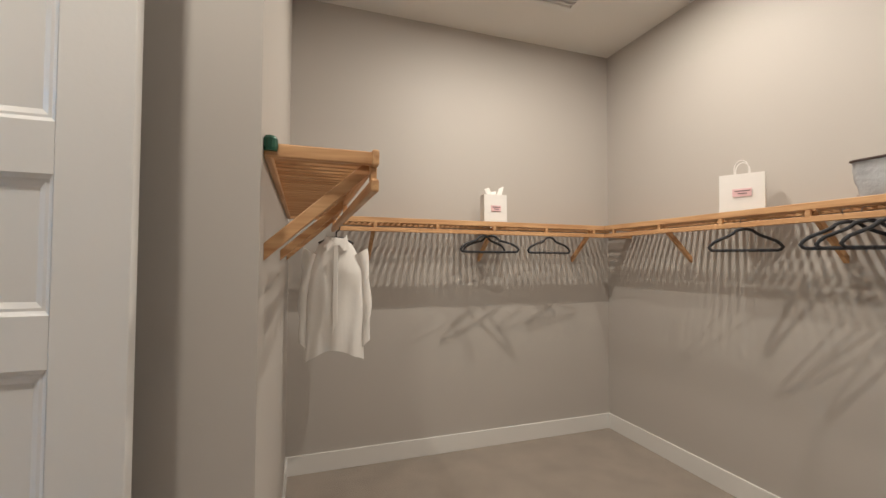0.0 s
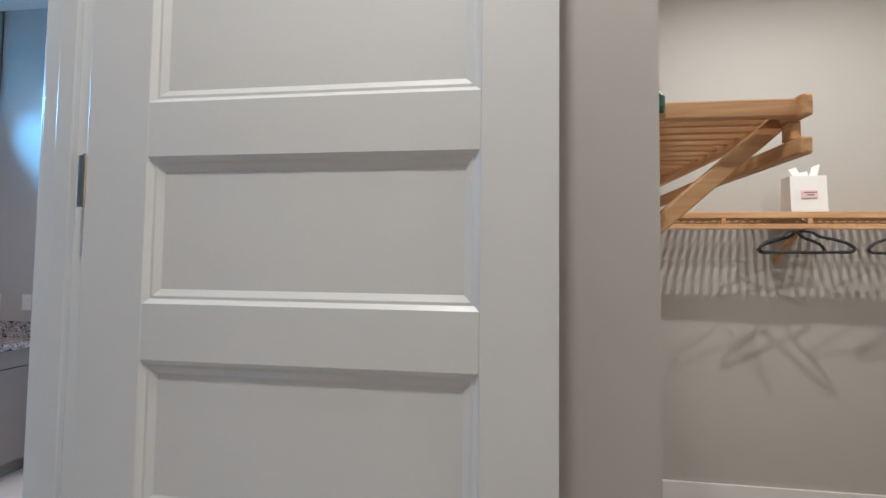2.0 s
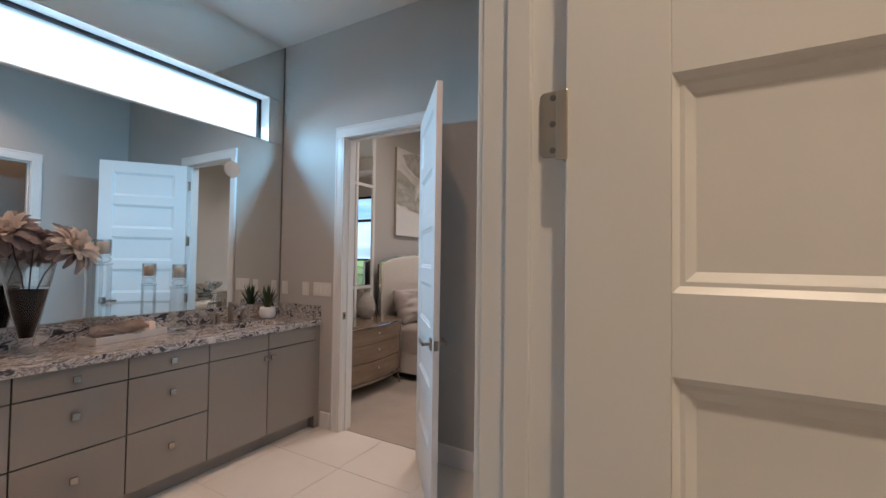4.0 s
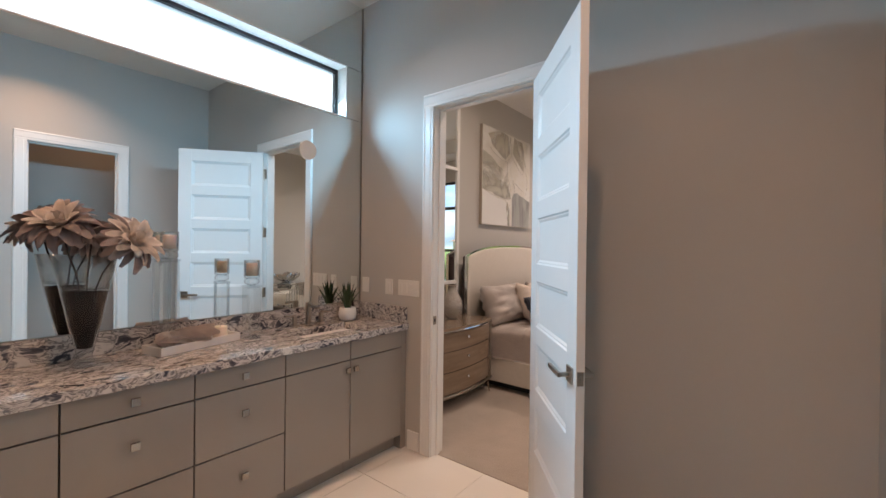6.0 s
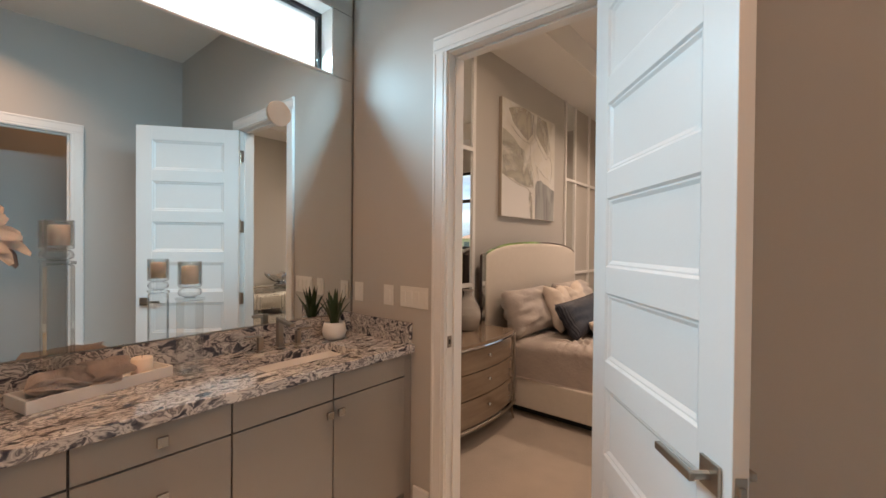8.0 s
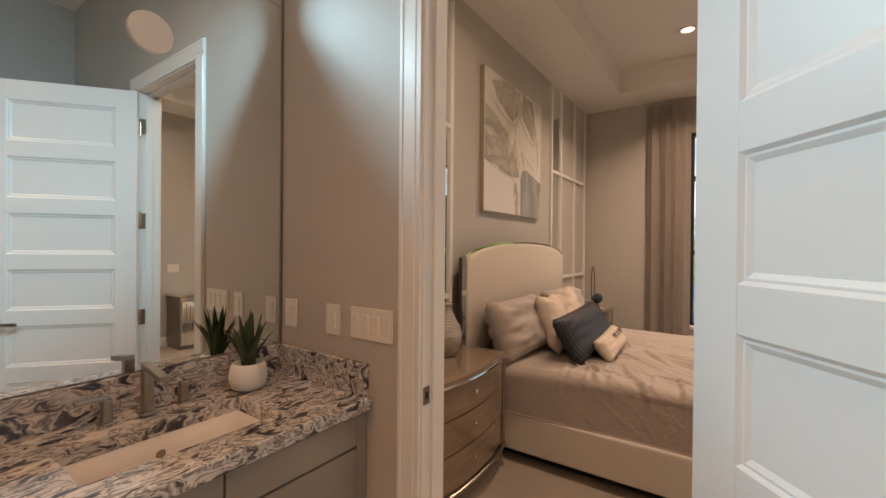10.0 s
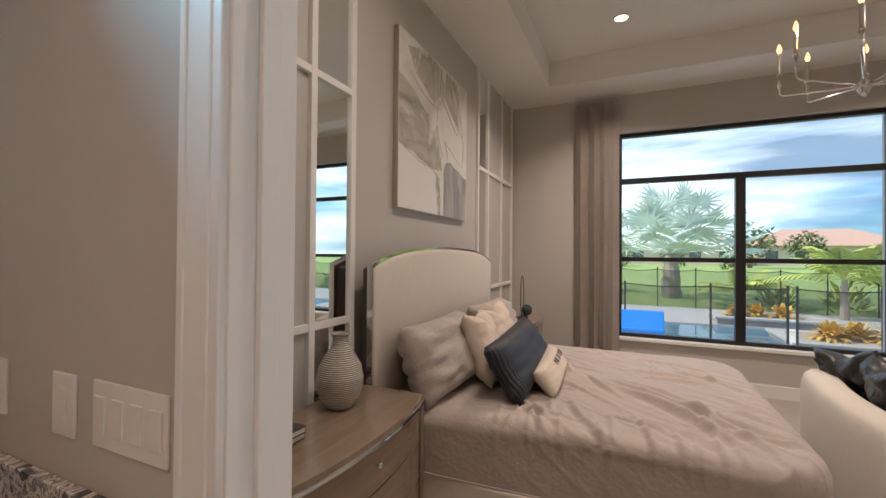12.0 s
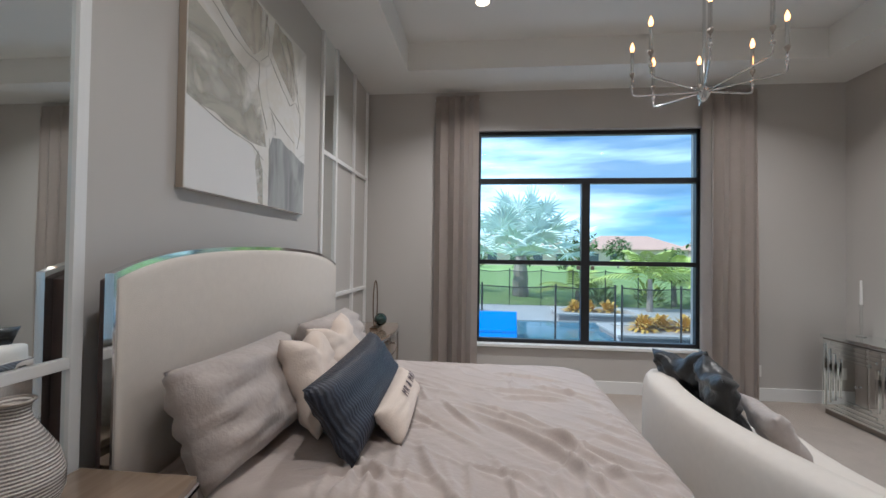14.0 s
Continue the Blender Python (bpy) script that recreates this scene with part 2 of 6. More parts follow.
FROST = frosted("frosted_glass")
WALL = mat("wall_paint", (0.50, 0.475, 0.445), 0.55, vary=0.02, scale=1.5, bump=0.012, bump_scale=180)
CEIL = mat("ceiling_paint", (0.78, 0.77, 0.74), 0.8, vary=0.015, scale=1.0, bump=0.08, bump_scale=120)
TRIM = mat("white_trim_paint", (0.78, 0.775, 0.76), 0.32, vary=0.015, scale=3.0, bump=0.02, bump_scale=60)
DOORP = mat("door_paint", (0.76, 0.755, 0.745), 0.38, vary=0.02, scale=2.0, bump=0.03, bump_scale=90)
CARPET = mat("carpet", (0.40, 0.34, 0.285), 0.95, vary=0.16, scale=5.0, bump=0.8, bump_scale=320, sheen=0.2)
CARPET2 = mat("closet_carpet", (0.38, 0.33, 0.275), 0.95, vary=0.24, scale=4.0, bump=0.8, bump_scale=320, sheen=0.2)
TILE = mat("porcelain_tile", (0.70, 0.67, 0.62), 0.22, vary=0.06, scale=2.5, bump=0.02, bump_scale=30)
HINGEM = mat("satin_hinge_nickel", (0.60, 0.53, 0.44), 0.34, 1.0, vary=0.05, scale=40)
GROUT = mat("grout", (0.64, 0.61, 0.57), 0.9, vary=0.05)
CAB = mat("cabinet_lacquer", (0.29, 0.26, 0.235), 0.16, vary=0.03, scale=2.0, coat=0.4)
# near-black stand-in for the shade inside cabinet gaps and the bed base
CABIN = mat("painted_gap_shade", (0.05, 0.045, 0.04), 0.7)
GRAN = granite("quartz_slab")
MIRROR = mat("mirror_silver", (0.86, 0.90, 0.90), 0.0, 1.0, vary=0.0)
CHROME = mat("polished_chrome", (0.72, 0.72, 0.72), 0.08, 1.0, vary=0.02)
KNOBM = mat("satin_nickel_knob", (0.44, 0.405, 0.365), 0.2, 1.0, vary=0.05, scale=30)
NICKEL = mat("brushed_nickel", (0.40, 0.355, 0.31), 0.30, 1.0, vary=0.06, scale=30, stretch=(1, 1, 8))
STEEL = mat("dark_nickel", (0.30, 0.27, 0.24), 0.32, 1.0, vary=0.06, scale=30)
BLACK = mat("black_window_frame", (0.012, 0.012, 0.014), 0.4, vary=0.1)
PINE = wood("cedar_shelf", (0.46, 0.24, 0.10), (0.68, 0.43, 0.21), 3.0, 0, 0.5, 0.1)
PINEY = wood("cedar_shelf_along", (0.46, 0.24, 0.10), (0.68, 0.43, 0.21), 3.0, 1, 0.5, 0.1)
GREENP = mat("green_end_cap", (0.02, 0.10, 0.06), 0.5)
PAPER = mat("white_paper_bag", (0.80, 0.78, 0.76), 0.7, vary=0.04, scale=20, bump=0.06, bump_scale=25)
PINK = mat("pink_label", (0.80, 0.55, 0.58), 0.6)
INK = mat("ink", (0.10, 0.07, 0.08), 0.6)
VELVET = mat("black_velvet_plastic", (0.012, 0.013, 0.018), 0.7, sheen=0.3)
SHIRT = mat("white_cotton", (0.83, 0.815, 0.79), 0.85, vary=0.03, scale=12, bump=0.18, bump_scale=18)
PLASTIC = mat("clear_plastic_wrap", (0.42, 0.43, 0.45), 0.16, vary=0.45, scale=9, bump=1.0, bump_scale=14)
PLATE = mat("switch_plastic", (0.76, 0.74, 0.70), 0.35, vary=0.01)
CERAMIC = mat("white_ceramic", (0.76, 0.73, 0.69), 0.3, vary=0.01, coat=0.4)
MATTEPOT = mat("matte_white_pot", (0.78, 0.77, 0.75), 0.6, vary=0.03, scale=20)
LEAF = mat("aloe_leaf", (0.030, 0.058, 0.022), 0.45, vary=0.3, scale=18)
GLASS = pane_glass("clear_glass", (0.975, 0.985, 0.985), 2.2, 1.0, 0.035)
PANE = pane_glass("window_glass")
WAX = mat("cream_wax", (0.90, 0.80, 0.70), 0.5, vary=0.03)
WAX.node_tree.nodes["Principled BSDF"].inputs["Subsurface Weight"].default_value = 0.15
WAX.node_tree.nodes["Principled BSDF"].inputs["Subsurface Scale"].default_value = 0.03
SAND = mat("dark_sand", (0.014, 0.010, 0.012), 0.9, vary=0.2, scale=80, spec=0.1)
PETAL = mat("taupe_petal", (0.42, 0.36, 0.355), 0.8, vary=0.25, scale=14, bump=0.2, bump_scale=60)
PETALC = mat("cream_petal", (0.80, 0.73, 0.68), 0.8, vary=0.12, scale=14, bump=0.2, bump_scale=60)
STEM = mat("dark_stem", (0.07, 0.045, 0.04), 0.7)
TOWEL = mat("taupe_towel", (0.56, 0.46, 0.41), 0.95, vary=0.15, scale=20, bump=0.8, bump_scale=200, sheen=0.3)
TRAYP = mat("white_lacquer_tray", (0.78, 0.76, 0.74), 0.3)
LINEN = mat("cream_upholstery", (0.66, 0.605, 0.54), 0.9, vary=0.05, scale=30, bump=0.35, bump_scale=350, sheen=0.15)
DUVET = mat("mauve_velvet_duvet", (0.405, 0.345, 0.31), 0.6, vary=0.14, scale=10, bump=0.3, bump_scale=45, sheen=0.35)
SHAM = mat("grey_velvet_sham", (0.39, 0.34, 0.31), 0.65, vary=0.14, scale=9, bump=0.35, bump_scale=40, sheen=0.4)
CREAMP = mat("cream_cushion", (0.66, 0.56, 0.48), 0.85, vary=0.08, scale=12, bump=0.3, bump_scale=120, sheen=0.2)
NAVY = striped("navy_pleated_satin", (0.012, 0.014, 0.024), (0.032, 0.038, 0.056), 55, 0.5, "X", 0.6)
BLACKFAB = mat("black_crushed_velvet", (0.012, 0.013, 0.014), 0.38, vary=0.4, scale=12, bump=1.0, bump_scale=18, sheen=0.1)
CHAMP = wood("champagne_wood", (0.205, 0.148, 0.104), (0.265, 0.194, 0.140), 2.2, 1, 0.2, 0.8)
VASE = striped("ribbed_silver_glaze", (0.22, 0.195, 0.175), (0.54, 0.50, 0.455), 118, 0.2, "Z", 0.6)
BOOKC = mat("dark_book_cloth", (0.03, 0.028, 0.035), 0.7)
PAGES = mat("book_pages", (0.68, 0.62, 0.52), 0.9, vary=0.1, scale=60)
CURTAIN = mat("greige_curtain", (0.55, 0.485, 0.435), 0.9, vary=0.05, scale=20, bump=0.3, bump_scale=260, sheen=0.15)
ART = canvas_art("abstract_canvas")
BRUSH = mat("charcoal_line", (0.26, 0.24, 0.21), 0.8)
BULB = glow("warm_bulb", (1.0, 0.40, 0.12), 6.0)
DISC = glow("downlight_lens", (1.0, 0.74, 0.48), 7.0)
BALL = mat("dark_green_glass_ball", (0.02, 0.045, 0.04), 0.08, vary=0.3, scale=20, coat=0.6)
BRONZE = mat("antique_bronze", (0.18, 0.13, 0.09), 0.35, 1.0)
# near-black: the shade of hollows put into a colour
DARK = mat("painted_void_shade", (0.03, 0.03, 0.03), 0.9)

# ---- building helpers ----


def put(bm, name, material, parent=None, smooth=False):
    bmesh.ops.recalc_face_normals(bm, faces=bm.faces)
    me = bpy.data.meshes.new(name)
    bm.to_mesh(me)
    bm.free()
    if smooth:
        me.polygons.foreach_set("use_smooth", [True] * len(me.polygons))
    me.materials.append(material)
    ob = new(name, me)
    if parent:
        ob.parent = parent
    return ob


def part(name, bm, material, parent, label="", smooth=False):
    ob = put(bm, name, material, parent, smooth)
    if label:
        ob["label"] = label
    return ob


def thing(name, at, label, category, group="", rz=0.0):
    ob = new(name)
    ob.empty_display_size = 0.1
    ob.matrix_basis = pose(*at, 0, 0, rz)
    return tagged(ob, label, category, group)


def box(x0, x1, y0, y1, z0, z1, bevel=0.0, bm=None, seg=2):
    bm = bm or bmesh.new()
    r = bmesh.ops.create_cube(bm, size=1, matrix=Matrix.LocRotScale(((x0 + x1) / 2, (y0 + y1) / 2, (z0 + z1) / 2), None, (abs(x1 - x0), abs(y1 - y0), abs(z1 - z0))))
    if bevel:
        vs = set(r["verts"])
        es = [e for e in bm.edges if e.verts[0] in vs and e.verts[1] in vs]
        bmesh.ops.bevel(bm, geom=es, offset=bevel, segments=seg, affect="EDGES", profile=0.5)
    return bm


def lathe(profile, bm=None, n=28, at=(0, 0, 0), cap=True):
    """A body of revolution about z from (radius, height) pairs."""
    bm = bm or bmesh.new()
    rings = []
    for r, z in profile:
        rings.append([bm.verts.new((at[0] + r * math.cos(2 * math.pi * i / n), at[1] + r * math.sin(2 * math.pi * i / n), at[2] + z)) for i in range(n)])
    for a, b in zip(rings, rings[1:]):
        for i in range(n):
            bm.faces.new((a[i], a[(i + 1) % n], b[(i + 1) % n], b[i]))
    if cap:
        bm.faces.new(rings[0][::-1])
        bm.faces.new(rings[-1])
    return bm


def tube(points, radius, bm=None, n=8, closed=False):
    """A round bar along points."""
    bm = bm or bmesh.new()
    pts = [Vector(p) for p in points]
    rings = []
    side = None
    for i, p in enumerate(pts):
        a, b = pts[max(i - 1, 0)], pts[min(i + 1, len(pts) - 1)]
        if closed:
            a, b = pts[i - 1], pts[(i + 1) % len(pts)]
        d = (b - a).normalized()
        if side is None:
            side = d.orthogonal().normalized()
        side = (side - d * side.dot(d)).normalized()
        up = d.cross(side)
        r = radius[i] if isinstance(radius, (list, tuple)) else radius
        rings.append([bm.verts.new(p + (side * math.cos(2 * math.pi * k / n) + up * math.sin(2 * math.pi * k / n)) * r) for k in range(n)])
    pairs = list(zip(rings, rings[1:]))
    if closed:
        pairs.append((rings[-1], rings[0]))
    for a, b in pairs:
        for k in range(n):
            bm.faces.new((a[k], a[(k + 1) % n], b[(k + 1) % n], b[k]))
    if not closed:
        bm.faces.new(rings[0][::-1])
        bm.faces.new(rings[-1])
    return bm


def prism(outline, z0, z1, bm=None):
    """An upright slab over a plan outline."""
    bm = bm or bmesh.new()
    lo = [bm.verts.new((x, y, z0)) for x, y in outline]
    hi = [bm.verts.new((x, y, z1)) for x, y in outline]
    bm.faces.new(lo[::-1])
    bm.faces.new(hi)
    for i in range(len(lo)):
        j = (i + 1) % len(lo)
        bm.faces.new((lo[i], lo[j], hi[j], hi[i]))
    return bm


def grid(nu, nv, f, bm=None, close_u=False):
    """A sheet of nu x nv quads through f(u, v)."""
    bm = bm or bmesh.new()
    vs = [[bm.verts.new(f(i / nu, j / nv)) for j in range(nv + 1)] for i in range(nu + (0 if close_u else 1))]
    for i in range(nu):
        for j in range(nv):
            k = (i + 1) % len(vs)
            bm.faces.new((vs[i][j], vs[k][j], vs[k][j + 1], vs[i][j + 1]))
    return bm


def moved(bm, m):
    bmesh.ops.transform(bm, matrix=m, verts=bm.verts)
    return bm


def structure(name, bm, material, label, category):
    return tagged(put(bm, name, material), label, category, kind="structure")

# ---- the large structure ----
H1, HB, HT = 3.40, 3.32, 3.60  # closet and bath ceiling, bedroom ceiling, its raised tray
DOOR_H = 2.44


def wall(name, x0, x1, y0, y1, z0=0.0, z1=3.9, label="greige painted plaster wall", holes=()):
    """A wall with thickness, along its longer side; holes: (from, to, bottom, top) go right through."""
    bm = bmesh.new()
    along_x = (x1 - x0) > (y1 - y0)
    a0, a1 = (x0, x1) if along_x else (y0, y1)

    def piece(p, q, lo, hi):
        if q - p > 1e-4 and hi - lo > 1e-4:
            if along_x:
                box(p, q, y0, y1, lo, hi, bm=bm)
            else:
                box(x0, x1, p, q, lo, hi, bm=bm)
    cur = a0
    for p, q, lo, hi in sorted(holes):
        piece(cur, p, z0, z1)
        piece(p, q, z0, lo)
        piece(p, q, hi, z1)
        cur = q
    piece(cur, a1, z0, z1)
    return structure(name, bm, WALL, label, "wall")


# bath and bedroom on the west side share one line, closet lies east of the bath
wall("wall_bath_west", -4.25, -4.09, -1.3, 3.28, holes=((0.70, 3.12, 2.475, 2.875),))
wall("wall_bath_south", -4.25, -1.02, -1.42, -1.3)
wall("wall_bath_bedroom", -4.25, -1.02, 3.28, 3.40, holes=((-3.325, -2.48, 0.0, DOOR_H + 0.02),))
wall("wall_bath_closet", -1.14, -1.02, -1.3, 3.28, holes=((0.43, 1.284, 0.0, DOOR_H + 0.02), (1.65, 2.385, 0.0, DOOR_H + 0.02)))
wall("wall_closet_nib", -1.02, -0.01, 1.387, 1.50)
wall("wall_closet_west", -0.13, -0.01, 1.50, 3.43)
wall("wall_closet_north", -1.02, 2.865, 3.43, 3.56)
wall("wall_closet_east", 2.745, 2.865, -1.42, 3.43)
wall("wall_closet_south", -1.02, 2.865, -1.42, -1.3)
wall("wall_bedroom_west", -4.33, -4.17, 3.40, 8.36, label="greige painted bedroom wall behind the bed")
wall("wall_bedroom_north", -4.17, 1.01, 8.10, 8.36, label="greige painted wall round the large window", holes=((-2.90, -0.50, 0.50, 2.88),))
wall("wall_bedroom_east", 0.89, 1.01, 3.56, 8.10)
structure("wall_block_filler", box(-4.33, -4.25, 3.28, 3.40, 0, 3.9), WALL, "greige plaster wall end", "wall")

structure("ceiling_bath", box(-4.25, -1.14, -1.3, 3.28, H1, H1 + 0.12), CEIL, "flat white painted bathroom ceiling", "ceiling")
structure("ceiling_closet", box(-1.02, 2.745, -1.3, 1.387, H1, H1 + 0.12, bm=box(-0.01, 2.745, 1.387, 3.43, H1, H1 + 0.12, bm=box(-1.02, -0.13, 1.5, 3.43, H1, H1 + 0.12))), CEIL, "flat white painted closet ceiling", "ceiling")
bm = bmesh.new()
TX0, TX1, TY0, TY1 = -3.60, 0.29, 4.00, 7.52
box(-4.17, TX0, 3.40, 8.10, HB, HT + 0.1, bm=bm)
box(TX1, 0.89, 3.56, 8.10, HB, HT + 0.1, bm=bm)
box(TX0, -1.02, 3.40, TY0, HB, HT + 0.1, bm=bm)
box(-1.02, TX1, 3.56, TY0, HB, HT + 0.1, bm=bm)
box(TX0, TX1, TY1, 8.10, HB, HT + 0.1, bm=bm)
box(TX0, TX1, TY0, TY1, HT, HT + 0.1, bm=bm)
structure("ceiling_bedroom", bm, CEIL, "white bedroom ceiling with a raised tray", "ceiling")

structure("floor_slab", box(-4.33, 2.865, -1.42, 8.36, -0.25, -0.012), GROUT, "concrete floor slab under the rooms", "floor")
floor_bath = structure("floor_bath", box(-4.09, -1.14, -1.3, 3.34, -0.012, -0.004), GROUT, "pale porcelain tile floor with fine grout joints", "floor")
structure("floor_closet", box(-1.08, 2.745, -1.3, 3.43, -0.012, 0.0), CARPET2, "tan cut-pile carpet with vacuum marks", "floor")
structure("floor_bedroom", box(-4.17, -1.02, 3.34, 8.10, -0.012, 0.004, bm=box(-1.02, 0.89, 3.56, 8.10, -0.012, 0.004)), CARPET, "beige cut-pile bedroom carpet", "floor")


def baseboard(name, x0, x1, y0, y1):
    return structure(name, box(x0, x1, y0, y1, 0.0, 0.135, 0.004), TRIM, "white painted baseboard", "baseboard")


baseboard("baseboard", -0.01, 2.745, 3.415, 3.43)
baseboard("baseboard", 2.73, 2.745, -1.3, 3.415)
baseboard("baseboard", -0.01, 0.005, 1.372, 3.415)
baseboard("baseboard", -0.93, -0.01, 1.372, 1.387)
baseboard("baseboard", -3.525, -3.415, 3.265, 3.28)
baseboard("baseboard", -2.39, -1.14, 3.265, 3.28)
baseboard("baseboard", -1.155, -1.14, 2.50, 3.265)
baseboard("baseboard", -4.17, -4.155, 3.40, 8.10)
baseboard("baseboard", -4.155, 0.89, 8.085, 8.10)
baseboard("baseboard", 0.875, 0.89, 3.56, 8.085)


def casing(name, axis, plane, out, a0, a1, top, wide=0.092):
    """Moulded white casing round an opening: two legs and a head, on one face of a wall."""
    root = thing(name, (0, 0, 0), "white moulded door casing", "door casing")
    root["kind"] = "structure"

    def bar(p, q, lo, hi, nm):
        bm = bmesh.new()
        for t, i, j in ((0.014, 0.0, 1.0), (0.0165, 0.22, 0.975), (0.0195, 0.78, 0.95)):
            def lerp(u, v, k):
                return u + (v - u) * k
            if nm == "head":
                l2, h2 = lerp(lo, hi, i), lerp(lo, hi, j)
                args = (p + (1 - j) * wide, q - (1 - j) * wide, l2, h2)
            elif p < a0 - 0.001:
                args = (lerp(q, p, j), lerp(q, p, i), lo, hi)
            else:
                args = (lerp(p, q, i), lerp(p, q, j), lo, hi)
            u0, u1, w0, w1 = args
            d0, d1 = sorted((plane, plane + out * t))
            if axis == "x":
                box(u0, u1, d0, d1, w0, w1, 0.003, bm=bm)
            else:
                box(d0, d1, u0, u1, w0, w1, 0.003, bm=bm)
        part(nm, bm, TRIM, root)
    bar(a0 - wide, a0, 0.0, top, "leg")
    bar(a1, a1 + wide, 0.0, top, "leg")
    bar(a0 - wide, a1 + wide, top, top + wide, "head")
    return root


def jamb(name, axis, a0, a1, d0, d1, stop, top=DOOR_H):
    """White lining of an opening in a wall between depths d0 and d1, with a door stop at stop."""
    root = thing(name, (0, 0, 0), "white painted door jamb with a stop", "door jamb")
    root["kind"] = "structure"

    def b(u0, u1, v0, v1, z0, z1, nm):
        bm = box(u0, u1, v0, v1, z0, z1, 0.002) if axis == "x" else box(v0, v1, u0, u1, z0, z1, 0.002)
        part(nm, bm, TRIM, root)
    b(a0 - 0.02, a0, d0, d1, 0, top + 0.02, "side")
    b(a1, a1 + 0.02, d0, d1, 0, top + 0.02, "side")
    b(a0, a1, d0, d1, top, top + 0.02, "head")
    s0, s1 = stop
    b(a0, a0 + 0.012, s0, s1, 0, top, "stop")
    b(a1 - 0.012, a1, s0, s1, 0, top, "stop")
    b(a0 + 0.012, a1 - 0.012, s0, s1, top - 0.012, top, "stop")
    return root


jamb("jamb_bedroom", "x", -3.303, -2.502, 3.278, 3.402, (3.325, 3.36))
casing("trim_bedroom_door", "x", 3.28, -1, -3.309, -2.496, DOOR_H + 0.006)
casing("trim_bedroom_door_inside", "x", 3.40, 1, -3.309, -2.496, DOOR_H + 0.006)
jamb("jamb_closet", "y", 0.452, 1.262, -1.142, -1.018, (-1.10, -1.065))
casing("trim_closet_door", "y", -1.14, -1, 0.446, 1.268, DOOR_H + 0.006)
casing("trim_closet_door_inside", "y", -1.02, 1, 0.446, 1.268, DOOR_H + 0.006)
jamb("jamb_water_closet", "y", 1.67, 2.365, -1.142, -1.018, (-1.10, -1.065))
casing("trim_water_closet", "y", -1.14, -1, 1.664, 2.371, DOOR_H + 0.006)


def panel_door(name, at, rz, wide, label, plates=True, drop=0.0):
    """A white six-panel slab, hinge edge on its own z axis, with lever, latch and hinges. The slab lies along local +x, thickness along +y."""
    root = thing(name, at, label, "door", rz=rz)
    t, h, st = 0.035, 2.425, 0.118
    tops = [2.335 - drop - 0.342 * i for i in range(6)]
    x0, x1 = st, wide - st
    bm = bmesh.new()
    box(0, x0, 0, t, 0.008, h, 0.002, bm=bm)
    box(x1, wide, 0, t, 0.008, h, 0.002, bm=bm)
    edges = [h] + [v for z in tops for v in (z, z - 0.249)] + [0.008]
    for hi, lo in zip(edges[::2], edges[1::2]):
        box(x0, x1, 0.0005, t - 0.0005, lo, hi, bm=bm)
    part("slab_frame", bm, DOORP, root)
    for z in tops:
        bm = bmesh.new()
        box(x0, x1, 0.013, t - 0.013, z - 0.249, z, bm=bm)
        for y_face, y_in, y_mid in ((0.0005, 0.013, 0.007), (t - 0.0005, t - 0.013, t - 0.007)):
            ring = [(0.0, y_face), (0.008, y_mid), (0.013, y_mid), (0.024, y_in)]
            loops = []
            for inset, yy in ring:
                loops.append([bm.verts.new((x, yy, zz)) for x, zz in ((x0 + inset, z - 0.249 + inset), (x1 - inset, z - 0.249 + inset), (x1 - inset, z - inset), (x0 + inset, z - inset))])
            for a, b in zip(loops, loops[1:]):
                for i in range(4):
                    bm.faces.new((a[i], a[(i + 1) % 4], b[(i + 1) % 4], b[i]))
        part("panel", bm, DOORP, root)
    for z in (0.35, 0.97, 1.61, 2.19):
        bm = box(-0.012, 0.003, -0.003, 0.001, z - 0.045, z + 0.045, 0.0015) if plates else bmesh.new()
        if plates:
            box(-0.004, -0.001, -0.002, 0.034, z - 0.045, z + 0.045, bm=bm)
        tube([(-0.006, t + 0.003, z - 0.047), (-0.006, t + 0.003, z + 0.047)], 0.006, bm=bm)
        part("hinge", bm, HINGEM, root, "brushed nickel butt hinge")
    for s, yb in ((-1, 0.0), (1, t)):
        bm = box(wide - 0.095, wide - 0.03, min(yb, yb + s * 0.009), max(yb, yb + s * 0.009), 0.925, 0.99, 0.002)
        tube([(wide - 0.062, yb, 0.957), (wide - 0.062, yb + s * 0.05, 0.957)], 0.010, bm=bm)
        box(wide - 0.20, wide - 0.052, min(yb + s * 0.042, yb + s * 0.056), max(yb + s * 0.042, yb + s * 0.056), 0.947, 0.967, 0.003, bm=bm)
        part("lever_handle", bm, NICKEL, root, "brushed nickel lever on a square rose")
    bm = box(wide - 0.0005, wide + 0.002, 0.005, t - 0.005, 0.93, 0.985, 0.001)
    box(wide, wide + 0.009, 0.011, t - 0.011, 0.947, 0.968, 0.002, bm=bm)
    part("latch", bm, NICKEL, root, "nickel latch plate")
    return root


# closet door stands open square to its wall; bedroom door is swung back into the bath
panel_door("door_closet", (-1.012, 1.23, 0.0), 0.0, 0.80, "white painted six-panel closet door standing open")
BD = math.degrees(math.atan2(-0.775, 0.632))
panel_door("door_bedroom", (-2.545, 3.256, 0.005), BD, 0.79, "white painted six-panel bedroom door standing open", False, 0.026)

